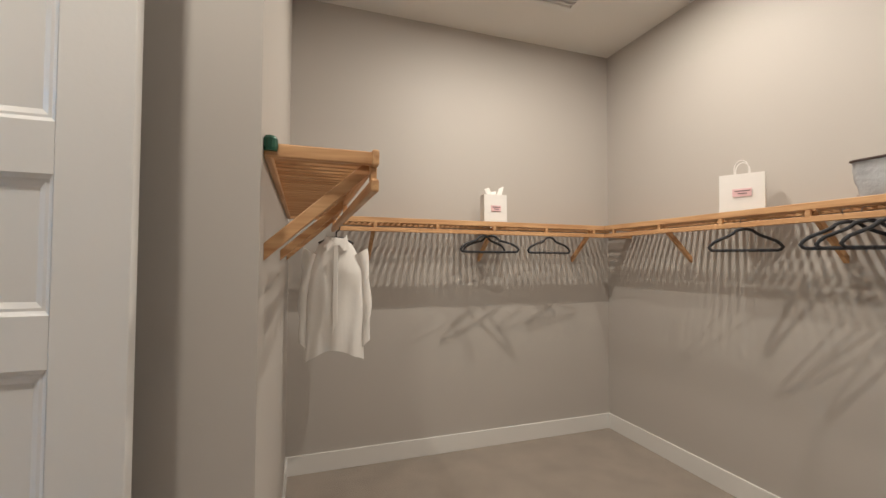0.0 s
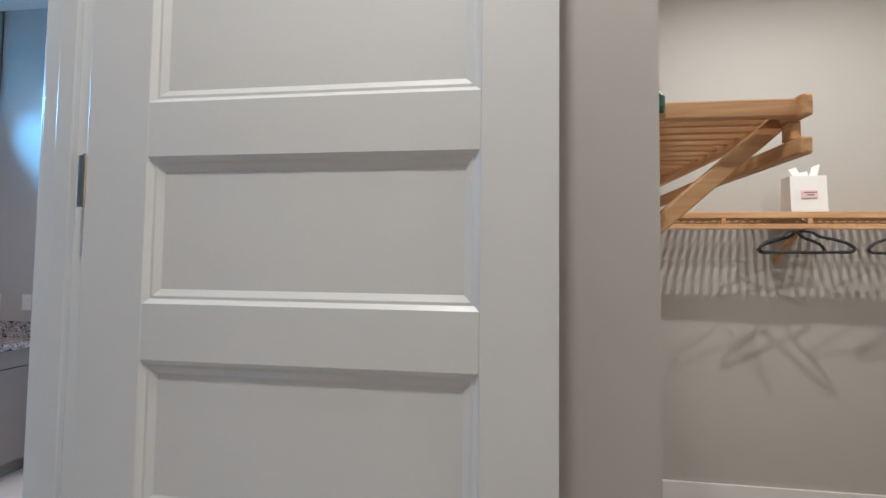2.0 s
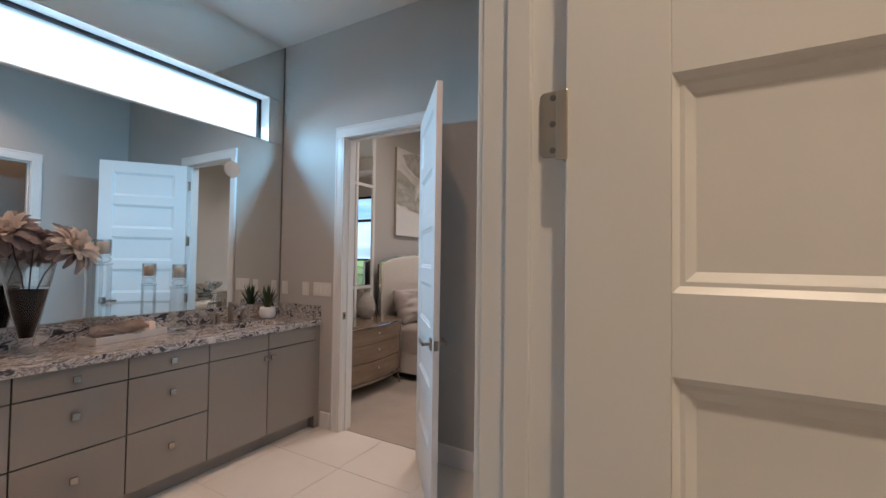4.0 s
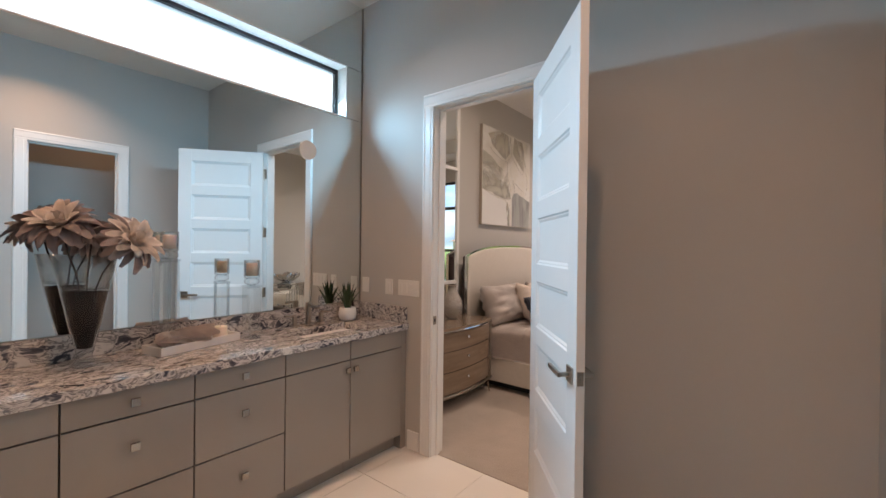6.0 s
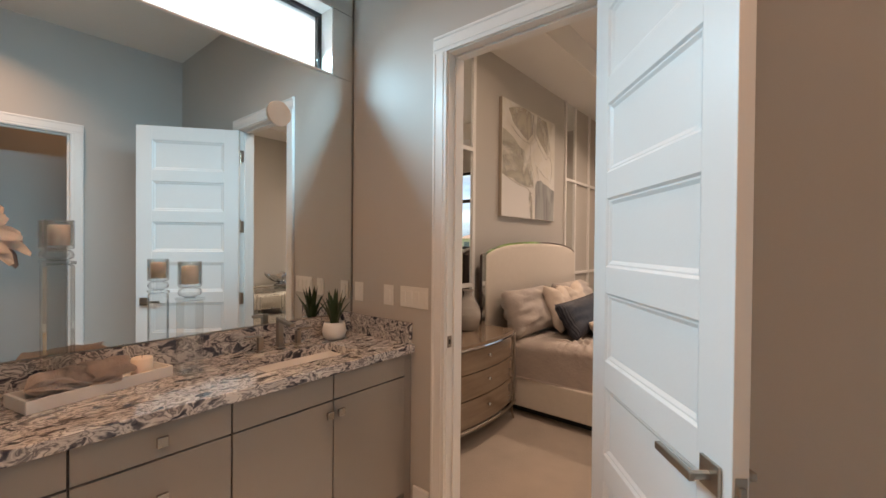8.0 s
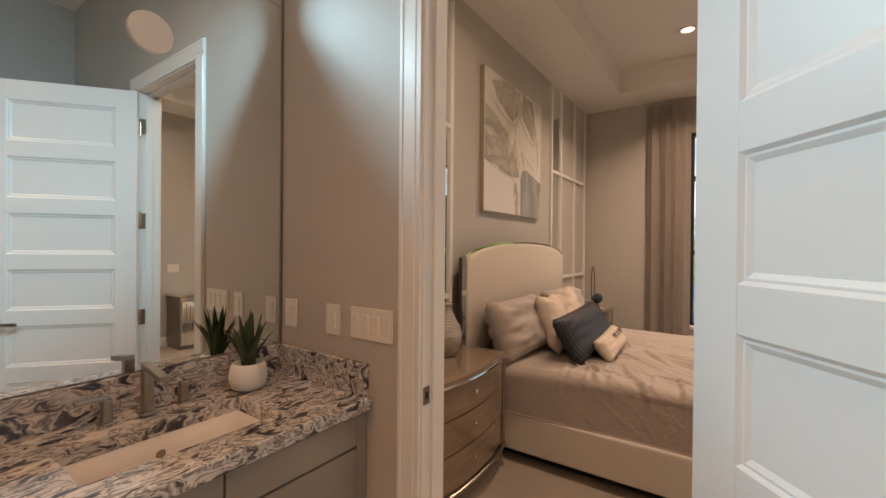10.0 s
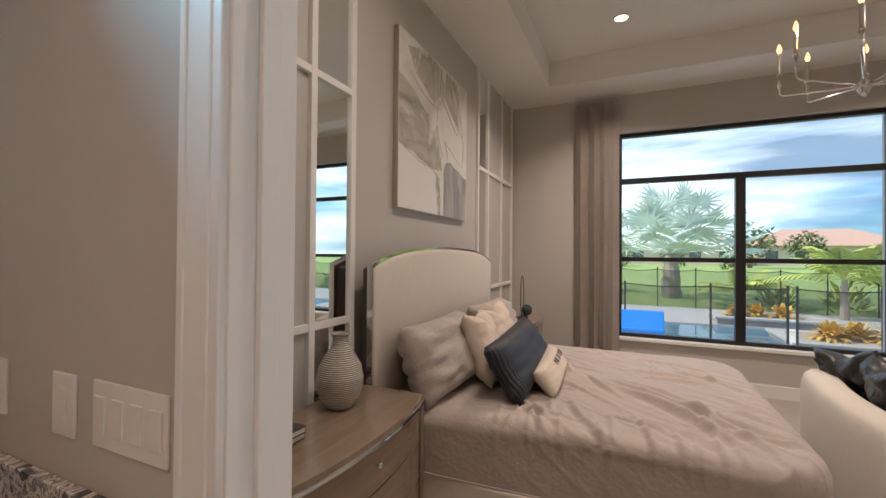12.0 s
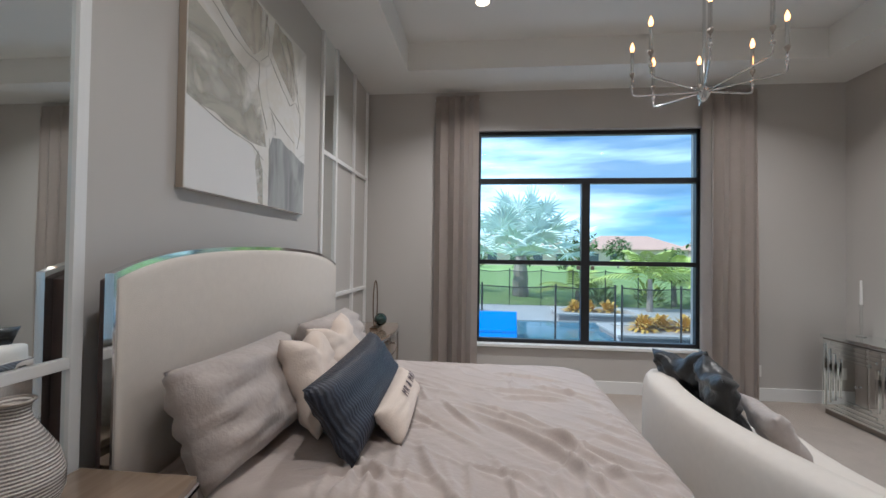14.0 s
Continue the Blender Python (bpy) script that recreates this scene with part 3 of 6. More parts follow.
for z in (0.35, 0.97, 1.622, 2.19):
    root = thing("hinge_leaf", (-1.018, 1.262, z), "brushed nickel hinge leaf screwed to the jamb", "hinge", "hinge leaves on the closet jamb")
    rim = [(cx + 0.008 * math.cos(radians(a)), cz + 0.008 * math.sin(radians(a))) for cx, cz, a0 in ((-0.004, 0.037, 0), (-0.028, 0.037, 90), (-0.028, -0.037, 180), (-0.004, -0.037, 270)) for a in range(a0, a0 + 91, 30)]
    part("leaf", moved(prism(rim, 0.0, 0.0035), Matrix.Rotation(radians(90), 4, "X")), HINGEM, root)
    for k in (-0.036, 0.0, 0.036):
        part("screw", moved(lathe([(0.0045, 0.0), (0.004, 0.0012)], n=10), Matrix.Translation((-0.018, -0.0035, k)) @ Matrix.Rotation(radians(90), 4, "X")), STEEL, root)

for z in (0.35, 0.97, 1.60, 2.22):
    root = thing("hinge_leaf", (-2.502, 3.284, z), "brushed nickel hinge leaf screwed to the jamb", "hinge", "hinge leaves on the bedroom jamb")
    part("leaf", box(-0.0035, 0.0, -0.002, 0.036, -0.05, 0.05, 0.0015), NICKEL, root)
    part("knuckle", lathe([(0.007, -0.05), (0.007, 0.05)], n=10, at=(-0.008, -0.008, 0)), NICKEL, root)

root = thing("strike_plate", (-3.303, 3.30, 0.955), "brushed nickel strike plate on the door jamb", "strike plate")
part("plate", box(0, 0.002, -0.017, 0.017, -0.03, 0.03, 0.001), STEEL, root)
# hole drawn as a thin near-black piece, its shade in the colour
part("latch_hole", box(0.002, 0.003, -0.007, 0.007, -0.012, 0.012), DARK, root)

# bathroom clerestory window over the mirror
win = thing("window_bath", (-4.21, 1.91, 2.475), "wide black-framed clerestory window above the mirror", "window")
win["kind"] = "structure"
for nm, a in (("sill", (-0.03, 0.03, -1.21, 1.21, 0.0, 0.03)), ("head", (-0.03, 0.03, -1.21, 1.21, 0.37, 0.40)), ("stile", (-0.03, 0.03, 1.175, 1.21, 0.03, 0.37)), ("stile", (-0.03, 0.03, -1.21, -1.175, 0.03, 0.37))):
    part(nm, box(*a, 0.002), BLACK, win)
p = part("pane", box(-0.004, 0.004, -1.175, 1.175, 0.03, 0.37), FROST, win, "white frosted glass pane")
for nm, a in (("reveal", (0.031, 0.14, -1.21, 1.21, -0.006, 0.002)), ("reveal", (0.031, 0.14, 1.203, 1.211, 0.0, 0.40)), ("reveal", (0.031, 0.14, -1.21, 1.21, 0.393, 0.402))):
    part(nm, box(*a), TRIM, win, "white window reveal")

# mirror wall: sheets below and round the window
for nm, a in (("mirror", (-4.088, -4.08, 0.0, 3.272, 1.03, 2.472)), ("mirror", (-4.088, -4.08, 0.0, 3.272, 2.88, 3.395)), ("mirror", (-4.088, -4.08, 3.125, 3.272, 2.476, 2.876))):
    tagged(put(box(*a), nm, MIRROR), "large frameless wall mirror sheet", "mirror", "mirror sheets round the clerestory window")
tagged(put(box(-4.079, -4.074, 3.272, 3.279, 1.03, 3.395), "mirror_edge_trim", STEEL), "thin dark metal edge of the wall mirror", "mirror trim")

# bedroom window
win = thing("window_bedroom", (-1.70, 8.16, 0.50), "large black-framed picture window with a garden view", "window")
win["kind"] = "structure"
for nm, a in (("frame_side", (-1.20, -1.16, 0.0, 0.07, 0.0, 2.38)), ("frame_side", (1.16, 1.20, 0.0, 0.07, 0.0, 2.38)), ("frame_bottom", (-1.16, 1.16, 0.0, 0.07, 0.0, 0.045)), ("frame_top", (-1.16, 1.16, 0.0, 0.07, 2.335, 2.38)),
              ("transom_bar", (-1.16, 1.16, -0.005, 0.07, 1.79, 1.85)), ("mullion", (-0.045, 0.045, -0.01, 0.07, 0.045, 1.79)), ("meeting_rail", (-1.16, -0.045, 0.0, 0.07, 0.88, 0.93)), ("meeting_rail", (0.045, 1.16, 0.0, 0.07, 0.88, 0.93))):
    part(nm, box(*a, 0.003), BLACK, win)
for a in ((-1.16, 1.16, 1.85, 2.335), (-1.16, -0.045, 0.045, 0.88), (0.045, 1.16, 0.045, 0.88), (-1.16, -0.045, 0.93, 1.79), (0.045, 1.16, 0.93, 1.79)):
    p = part("pane", box(a[0], a[1], 0.034, 0.038, a[2], a[3]), PANE, win, "clear glass pane")
    p.visible_shadow = False
for s in (-1, 1):
    part("sash_lock", box(s * 0.075 - 0.02, s * 0.075 + 0.02, -0.02, 0.0, 0.83, 0.875, 0.005), NICKEL, win, "nickel sash lock")
part("sill", box(-1.24, 1.24, -0.10, 0.0, -0.03, 0.004, 0.004), TRIM, win, "white window sill")

# raised trim grid and mirror strips on the headboard wall
for ys in ((3.72, 4.39, 4.70), (6.735, 7.05, 7.56, 8.02)):
    root = thing("trim_wall_grid", (-4.17, ys[0], 0.135), "white painted trim grid on the bedroom wall", "wall trim")
    root["kind"] = "structure"
    for y in ys:
        part("upright", box(0, 0.026, y - ys[0] - 0.02, y - ys[0] + 0.02, 0, HB - 0.14, 0.002), TRIM, root)
    for z in (0.96, 2.185):
        for a, b in zip(ys, ys[1:]):
            part("rail", box(0, 0.024, a - ys[0] + 0.02, b - ys[0] - 0.02, z - 0.018, z + 0.018, 0.002), TRIM, root)
for y0, y1 in ((4.41, 4.68), (6.755, 7.03)):
    for z0, z1 in ((0.14, 1.075), (1.115, 2.30), (2.34, 3.31)):
        tagged(put(box(-4.168, -4.160, y0, y1, z0, z1, 0.001), "wall_mirror_strip", MIRROR), "tall mirror panel inside the trim grid", "mirror", "mirror strips in the trim grid")


def downlight(x, y, z):
    root = thing("ceiling_downlight", (x, y, z), "round white recessed ceiling downlight, switched on", "downlight", "recessed ceiling downlights")
    part("trim_ring", lathe([(0.078, 0.0), (0.078, -0.006), (0.058, -0.008), (0.055, 0.0)], cap=False), TRIM, root, smooth=True)
    part("lens", lathe([(0.055, -0.002), (0.001, -0.003)], cap=False), DISC, root, "glowing warm lens")


for x, y in ((-2.85, 6.9), (-2.85, 4.3), (-0.45, 6.9), (-0.45, 4.3)):
    downlight(x, y, HT)
# fixture added to go with the first bath lamp, itself unseen
downlight(-1.80, 1.70, H1)

# ---- closet ----


def slat_shelf(name, x0, x1, y0, y1, z, along, label):
    """Cedar shelf of round slats between two rails, with a hanging rail below its front edge. along: axis of the rails; the wall is at the high side."""
    root = thing(name, ((x0 + x1) / 2, (y0 + y1) / 2, z), label, "closet shelf")
    lx, ly = (x1 - x0) / 2, (y1 - y0) / 2
    if along == "x":
        part("front_rail", box(-lx, lx, -ly, -ly + 0.02, -0.036, 0.0, 0.003), PINE, root)
        part("back_rail", box(-lx, lx, ly - 0.02, ly, -0.036, 0.0, 0.003), PINE, root)
        part("hanging_rail", box(-lx, lx, -ly, -ly + 0.022, -0.098, -0.068, 0.003), PINE, root)
        n = int((x1 - x0) / 0.043)
        bm = bmesh.new()
        for i in range(n):
            x = -lx + (i + 0.5) * (x1 - x0) / n
            tube([(x, -ly + 0.02, -0.014), (x, ly - 0.02, -0.014)], 0.0105, bm=bm, n=6)
        part("slats", bm, PINEY, root)["kind"] = "stuff"
        posts = [-lx + 0.25 + i * 0.45 for i in range(int((x1 - x0 - 0.3) / 0.45) + 1)]
        for x in posts:
            part("spacer", box(x - 0.012, x + 0.012, -ly + 0.002, -ly + 0.02, -0.068, -0.036, 0.002), PINE, root)
        for x in posts[::2]:
            bm = box(x - 0.012, x + 0.012, -0.19, 0.19, -0.016, 0.016, 0.003)
            m = Matrix.Translation((0, 0.03, -0.17)) @ Matrix.Rotation(radians(-42), 4, "X")
            part("brace", moved(bm, m), PINEY, root)
    else:
        part("front_rail", box(-lx, -lx + 0.02, -ly, ly, -0.036, 0.0, 0.003), PINEY, root)
        part("back_rail", box(lx - 0.02, lx, -ly, ly, -0.036, 0.0, 0.003), PINEY, root)
        part("hanging_rail", box(-lx, -lx + 0.022, -ly, ly, -0.098, -0.068, 0.003), PINEY, root)
        n = int((y1 - y0) / 0.043)
        bm = bmesh.new()
        for i in range(n):
            y = -ly + (i + 0.5) * (y1 - y0) / n
            tube([(-lx + 0.02, y, -0.014), (lx - 0.02, y, -0.014)], 0.0105, bm=bm, n=6)
        part("slats", bm, PINE, root)["kind"] = "stuff"
        posts = [ly - 0.10 - i * 0.45 for i in range(int((y1 - y0 - 0.3) / 0.45) + 1)]
        for y in posts:
            part("spacer", box(-lx + 0.002, -lx + 0.02, y - 0.012, y + 0.012, -0.068, -0.036, 0.002), PINEY, root)
        for y in posts[1::2]:
            bm = box(-0.19, 0.19, y - 0.012, y + 0.012, -0.016, 0.016, 0.003)
            m = Matrix.Translation((0.03, 0, -0.17)) @ Matrix.Rotation(radians(42), 4, "Y")
            m = Matrix.Translation((0, y, 0)) @ m @ Matrix.Translation((0, -y, 0))
            part("brace", moved(bm, m), PINE, root)
    return root


slat_shelf("closet_shelf", 0.30, 2.74, 3.13, 3.43, 1.80, "x", "reddish cedar slatted shelf with a hanging rail on the closet wall")
slat_shelf("closet_shelf", 2.445, 2.745, -1.1, 3.125, 1.80, "y", "reddish cedar slatted shelf with a hanging rail on the closet wall")

# short shelf section by the door, its slats run along the wall, green caps on the ends
root = thing("closet_rack", (-0.01, 1.45, 1.80), "cedar slatted closet rack with braces and a green end cap", "closet rack")
part("end_rail", box(0.0, 0.29, 0.0, 0.02, -0.036, 0.0, 0.004), PINE, root)
part("end_rail", box(0.0, 0.29, 1.64, 1.66, -0.036, 0.0, 0.004), PINE, root)
for i in range(33):
    part("slat", tube([(0.016, 0.045 + i * 0.0485, -0.014), (0.275, 0.045 + i * 0.0485, -0.014)], 0.0095, n=6), PINE, root)
part("front_rail", box(0.272, 0.292, -0.015, 1.66, -0.040, 0.004, 0.006), PINEY, root)
part("hanging_rail", box(0.270, 0.292, -0.012, 1.66, -0.112, -0.076, 0.006), PINEY, root)
for y in (0.03, 0.85, 1.60):
    part("spacer", box(0.272, 0.290, y - 0.014, y + 0.014, -0.076, -0.04, 0.002), PINE, root)
    bm = moved(box(-0.20, 0.20, -0.013, 0.013, -0.017, 0.017, 0.003), Matrix.Translation((0.135, y + 0.035, -0.155)) @ Matrix.Rotation(radians(-42), 4, "Y"))
    part("brace", bm, PINE, root)
part("end_cap", lathe([(0.016, -0.018), (0.018, -0.01), (0.018, 0.012), (0.013, 0.02)], n=14, at=(0.016, 0.0, -0.004)), GREENP, root, "green plastic end cap")
part("wall_rail", box(0.0, 0.018, 0.02, 1.64, -0.036, -0.004, 0.003), PINEY, root)


def hanger(at, rz, scale=1.0):
    root = thing("clothes_hanger", at, "slim black velvet clothes hanger on the closet rail", "clothes hanger", "hangers on the closet rail", rz)
    w = 0.20 * scale
    half = [(0.022, 0, -0.046), (0.040, 0, -0.053), (0.052, 0, -0.066), (0.070, 0, -0.079), (w * 0.62, 0, -0.094), (w * 0.85, 0, -0.112), (w * 0.97, 0, -0.130), (w + 0.006, 0, -0.147), (w - 0.004, 0, -0.160), (w * 0.9, 0, -0.164)]
    pts = [(0, 0, -0.043)] + half + [(0, 0, -0.164)] + [(-x, y, z) for x, y, z in half[::-1]]
    part("body", tube(pts, 0.0092, n=6, closed=True), VELVET, root, smooth=True)
    hook = [(0, 0, -0.047), (0, 0, -0.018)] + [(0.018 * math.sin(a), 0, 0.002 - 0.018 * math.cos(a)) for a in [i * math.pi / 6 for i in range(1, 8)]]
    part("hook", tube(hook, 0.0022, n=6), STEEL, root, "thin steel hook")
    return root


for x, rz in ((1.36, 14), (1.42, -28), (1.93, 6)):
    hanger((x, 3.14, 1.735), rz)
for y, rz in ((1.99, 128), (1.52, 132), (1.45, 120), (1.37, 140)):
    hanger((2.456, y, 1.735), rz, 0.82)


def paper_bag(at, rz, w, d, h, tissue):
    root = thing("paper_bag", at, "small white paper gift bag with a pink label", "gift bag", rz=rz)
    bm = box(-w / 2, w / 2, -d / 2, d / 2, 0, h)
    for v in bm.verts:
        if v.co.z > 0.01:
            v.co.y *= 0.82
    part("bag", bm, PAPER, root)
    part("base_band", box(-w / 2 - 0.001, w / 2 + 0.001, -d / 2 - 0.0015, d / 2 + 0.0015, 0.0, 0.022), TRIM, root, "glossy white folded base")
    part("label", box(-w * 0.20, w * 0.22, -d / 2 - 0.003, -d / 2 + 0.004, h * 0.40, h * 0.60), PINK, root, "small pink label")
    for z, q in ((0.53, 0.17), (0.46, 0.10)):
        part("writing", box(-w * q + 0.004, w * q + 0.004, -d / 2 - 0.0042, -d / 2, h * z, h * z + 0.005), INK, root, "tiny dark line of writing")
    if tissue:
        bm = bmesh.new()
        for k, (x, a, t) in enumerate(((-0.03, -0.35, 0.06), (0.0, 0.1, 0.035), (0.04, 0.55, 0.075))):
            c = [(x - 0.02, -0.012, h - 0.01), (x + 0.02, -0.014, h - 0.01), (x + 0.016 + a * 0.06, 0.004, h + t), (x - 0.022 + a * 0.06, 0.010, h + t * 0.8)]
            f0 = [bm.verts.new(p) for p in c]
            f1 = [bm.verts.new((p[0], p[1] + 0.006, p[2])) for p in c]
            bm.faces.new(f0)
            bm.faces.new(f1[::-1])
            for i in range(4):
                bm.faces.new((f0[i], f1[i], f1[(i + 1) % 4], f0[(i + 1) % 4]))
        part("tissue", bm, PAPER, root, "crumpled white tissue paper")
    else:
        for y in (-d * 0.38, d * 0.38):
            hoop = [(-w * 0.16, y, h - 0.01)] + [(-w * 0.16 * math.cos(a), y, h + 0.03 + 0.05 * math.sin(a)) for a in [i * math.pi / 8 for i in range(9)]] + [(w * 0.16, y, h - 0.01)]
            part("handle", tube(hoop, 0.003, n=6), PAPER, root, "twisted paper handle")


paper_bag((1.485, 3.23, 1.80), -4, 0.185, 0.10, 0.215, True)
paper_bag((2.56, 2.07, 1.80), -60, 0.22, 0.10, 0.225, False)

root = thing("storage_bin", (2.595, 1.27, 1.80), "grey fabric bin wrapped in clear plastic on the shelf", "storage bin")
bm = bmesh.new()
prof = grid(28, 8, lambda u, v: Vector((0.13 * max(-1, min(1, 1.5 * math.cos(2 * math.pi * u))) * (0.93 + 0.07 * v), 0.24 * max(-1, min(1, 1.5 * math.sin(2 * math.pi * u))) * (0.93 + 0.07 * v), 0.165 * v)) + 0.014 * noise.noise_vector(Vector((u * 9, v * 4, 2.2))), bm=bm, close_u=True)
part("body", bm, PLASTIC, root, smooth=True)
part("base", box(-0.12, 0.12, -0.225, 0.225, 0.0, 0.012), SHAM, root)
part("rim", tube([(0.132 * max(-1, min(1, 1.5 * math.cos(a))), 0.243 * max(-1, min(1, 1.5 * math.sin(a))), 0.167) for a in [i * math.pi / 14 for i in range(28)]], 0.006, closed=True, n=6), STEM, root, "dark bound rim")

# shirt on its hanger
root = thing("dress_shirt", (0.271, 2.82, 1.69), "crisp white long-sleeved shirt on a hanger below the rack", "shirt", rz=-6)


def shirt_body(u, v):
    a = 2 * math.pi * u
    w = 0.05 + 0.105 * min(1, v * 5.5) ** 0.6 + 0.012 * v
    d = 0.03 + 0.035 * min(1, v * 4) + 0.012 * v
    x, y = w * math.cos(a), d * math.sin(a)
    z = -0.055 - 0.075 * min(1, v * 5.5) * (abs(math.cos(a)) ** 1.5) - 0.64 * v
    q = 0.014 * noise.noise(Vector((x * 14, y * 10, z * 4 + 3))) + 0.008 * math.sin(9 * a + 6 * v) * v
    return Vector((x * (1 + q * 2), y + q, z + 0.012 * noise.noise(Vector((x * 9, 1, 2)))))


part("body", grid(48, 30, shirt_body, close_u=True), SHIRT, root, smooth=True)
for s in (-1, 1):
    def sleeve(u, v, s=s):
        a = 2 * math.pi * u
        cx = s * (0.145 + 0.045 * min(1, v * 1.6) - 0.015 * v)
        r = 0.050 * (1 - 0.42 * v) + 0.005 * math.sin(14 * v + 2 * a)
        return Vector((cx + r * math.cos(a) * 0.75, r * math.sin(a) * 0.9 + 0.01 * math.sin(4 * v), -0.135 - 0.54 * v + 0.02 * s * math.cos(a)))
    part("sleeve", grid(18, 22, sleeve, close_u=True), SHIRT, root, smooth=True)
    collar = bmesh.new()
    pts = [(s * 0.012, -0.062, -0.085), (s * 0.055, -0.045, -0.05), (s * 0.06, 0.0, -0.035), (s * 0.075, -0.056, -0.115), (s * 0.045, -0.072, -0.135)]
    v0 = [collar.verts.new(p) for p in pts]
    v1 = [collar.verts.new((p[0], p[1] + 0.006, p[2])) for p in pts]
    for i, j, k in ((0, 1, 4), (1, 3, 4), (1, 2, 3)):
        collar.faces.new((v0[i], v0[j], v0[k]))
        collar.faces.new((v1[k], v1[j], v1[i]))
    part("collar", collar, SHIRT, root)
part("placket", box(-0.013, 0.013, -0.082, -0.070, -0.62, -0.10, 0.002), SHIRT, root)
part("hanger_hook", tube([(0, 0, -0.06), (0, 0, -0.02)] + [(0.02 * math.sin(a), 0, 0.004 - 0.02 * math.cos(a)) for a in [i * math.pi / 6 for i in range(1, 8)]], 0.004, n=6), VELVET, root, "black hanger hook")
part("hanger_neck", tube([(-0.10, 0, -0.088), (-0.03, 0, -0.055), (0.03, 0, -0.055), (0.10, 0, -0.088)], 0.007, n=6), VELVET, root, "black velvet hanger")

# ceiling register
root = thing("ceiling_vent", (1.70, 2.62, H1), "white square ceiling air register", "air vent")
for a in ((-0.28, 0.28, -0.30, -0.26), (-0.28, 0.28, 0.26, 0.30), (-0.28, -0.24, -0.26, 0.26), (0.24, 0.28, -0.26, 0.26)):
    part("frame", box(*a, -0.014, 0.0, 0.003), TRIM, root)
for i in range(11):
    y = -0.235 + i * 0.047
    part("slat", moved(box(-0.24, 0.24, -0.02, 0.02, -0.0015, 0.0015), Matrix.Translation((0, y, -0.008)) @ Matrix.Rotation(radians(20), 4, "X")), TRIM, root)

# ---- bathroom ----
VX = -3.55  # cabinet fronts


def knob(parent, y, z):
    bm = box(0.0, 0.016, y - 0.008, y + 0.008, z - 0.008, z + 0.008, 0.001)
    box(0.014, 0.028, y - 0.017, y + 0.017, z - 0.017, z + 0.017, 0.003, bm=bm)
    part("knob", bm, KNOBM, parent, "square satin nickel knob")


def vanity_unit(y0, y1, kind, knob_side=0):
    """One lacquered base unit; local x = 0 is the front of the doors."""
    root = thing("vanity_cabinet", (VX, y0, 0.0), "glossy taupe lacquered vanity cabinet with square knobs", "bathroom cabinet", "vanity base cabinets")
    w = y1 - y0
    # carcass coloured near-black so the gaps between fronts look shaded
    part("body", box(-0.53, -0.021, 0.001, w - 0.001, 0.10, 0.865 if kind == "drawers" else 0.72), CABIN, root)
    part("toe_kick", box(-0.50, -0.07, 0.001, w - 0.001, 0.0, 0.10), CAB, root)
    g = 0.003
    fronts = [("drawer", 0.745, 0.862), ("drawer", 0.436, 0.738), ("drawer", 0.105, 0.429)] if kind == "drawers" else [("false_front", 0.745, 0.862), ("door", 0.105, 0.738)]
    for nm, z0, z1 in fronts:
        f = part(nm, box(-0.02, 0.0, g, w - g, z0, z1, 0.002), CAB, root)
        if nm == "drawer":
            knob(f, w / 2, (z0 + z1) / 2 + (0.0 if z1 - z0 < 0.2 else 0.03))
        elif nm == "door":
            knob(f, 0.03 if knob_side else w - 0.03, 0.685)
    return root


vanity_unit(2.765, 3.228, "doors", 1)
vanity_unit(2.315, 2.765, "doors", 0)
vanity_unit(1.857, 2.315, "drawers")
vanity_unit(1.39, 1.857, "drawers")
vanity_unit(0.925, 1.39, "drawers")
vanity_unit(0.465, 0.925, "doors", 1)
vanity_unit(0.0, 0.465, "doors", 0)
tagged(put(box(-4.07, VX - 0.004, 3.229, 3.279, 0.0, 0.865), "vanity_filler", CAB), "taupe lacquered filler strip beside the wall", "cabinet filler")

# worktop with the cut-out for the sink
SX0, SX1, SY0, SY1 = -3.90, -3.655, 2.50, 2.99
top = thing("vanity_worktop", (0, 0, 0.865), "swirled grey, white and brown quartz worktop", "worktop")
bm = bmesh.new()
FX = -3.525
box(FX - 0.10, FX, -0.01, 3.278, 0.0, 0.045, 0.004, bm=bm)
part("front_slab", bm, GRAN, top)
bm = box(-4.088, SX0, -0.01, 3.278, 0.0005, 0.0445)
box(SX0, FX - 0.10, -0.01, SY0, 0.0005, 0.0445, bm=bm)
box(SX0, FX - 0.10, SY1, 3.278, 0.0005, 0.0445, bm=bm)
box(SX1, FX - 0.10, SY0, SY1, 0.0005, 0.0445, bm=bm)
part("slab", bm, GRAN, top)
part("backsplash", box(-4.088, -4.066, -0.01, 3.278, 0.0447, 0.160, 0.002), GRAN, top)
part("side_splash", box(-4.066, -3.545, 3.256, 3.278, 0.0447, 0.160, 0.002), GRAN, top)

root = thing("sink", ((SX0 + SX1) / 2, (SY0 + SY1) / 2, 0.865), "white rectangular undermount ceramic sink", "sink")
a, b = (SX1 - SX0) / 2, (SY1 - SY0) / 2
bm = bmesh.new()
loops = []
for inset, z in ((-0.012, -0.001), (0.003, -0.001), (0.012, -0.05), (0.03, -0.11), (0.08, -0.125)):
    lp = []
    for cx, cy, a0 in ((1, 1, 0), (-1, 1, 90), (-1, -1, 180), (1, -1, 270)):
        for k in range(5):
            t = radians(a0 + k * 22.5)
            r = 0.035
            lp.append(bm.verts.new((cx * (a - inset - r) + r * math.cos(t), cy * (b - inset - r) + r * math.sin(t), z)))
    loops.append(lp)
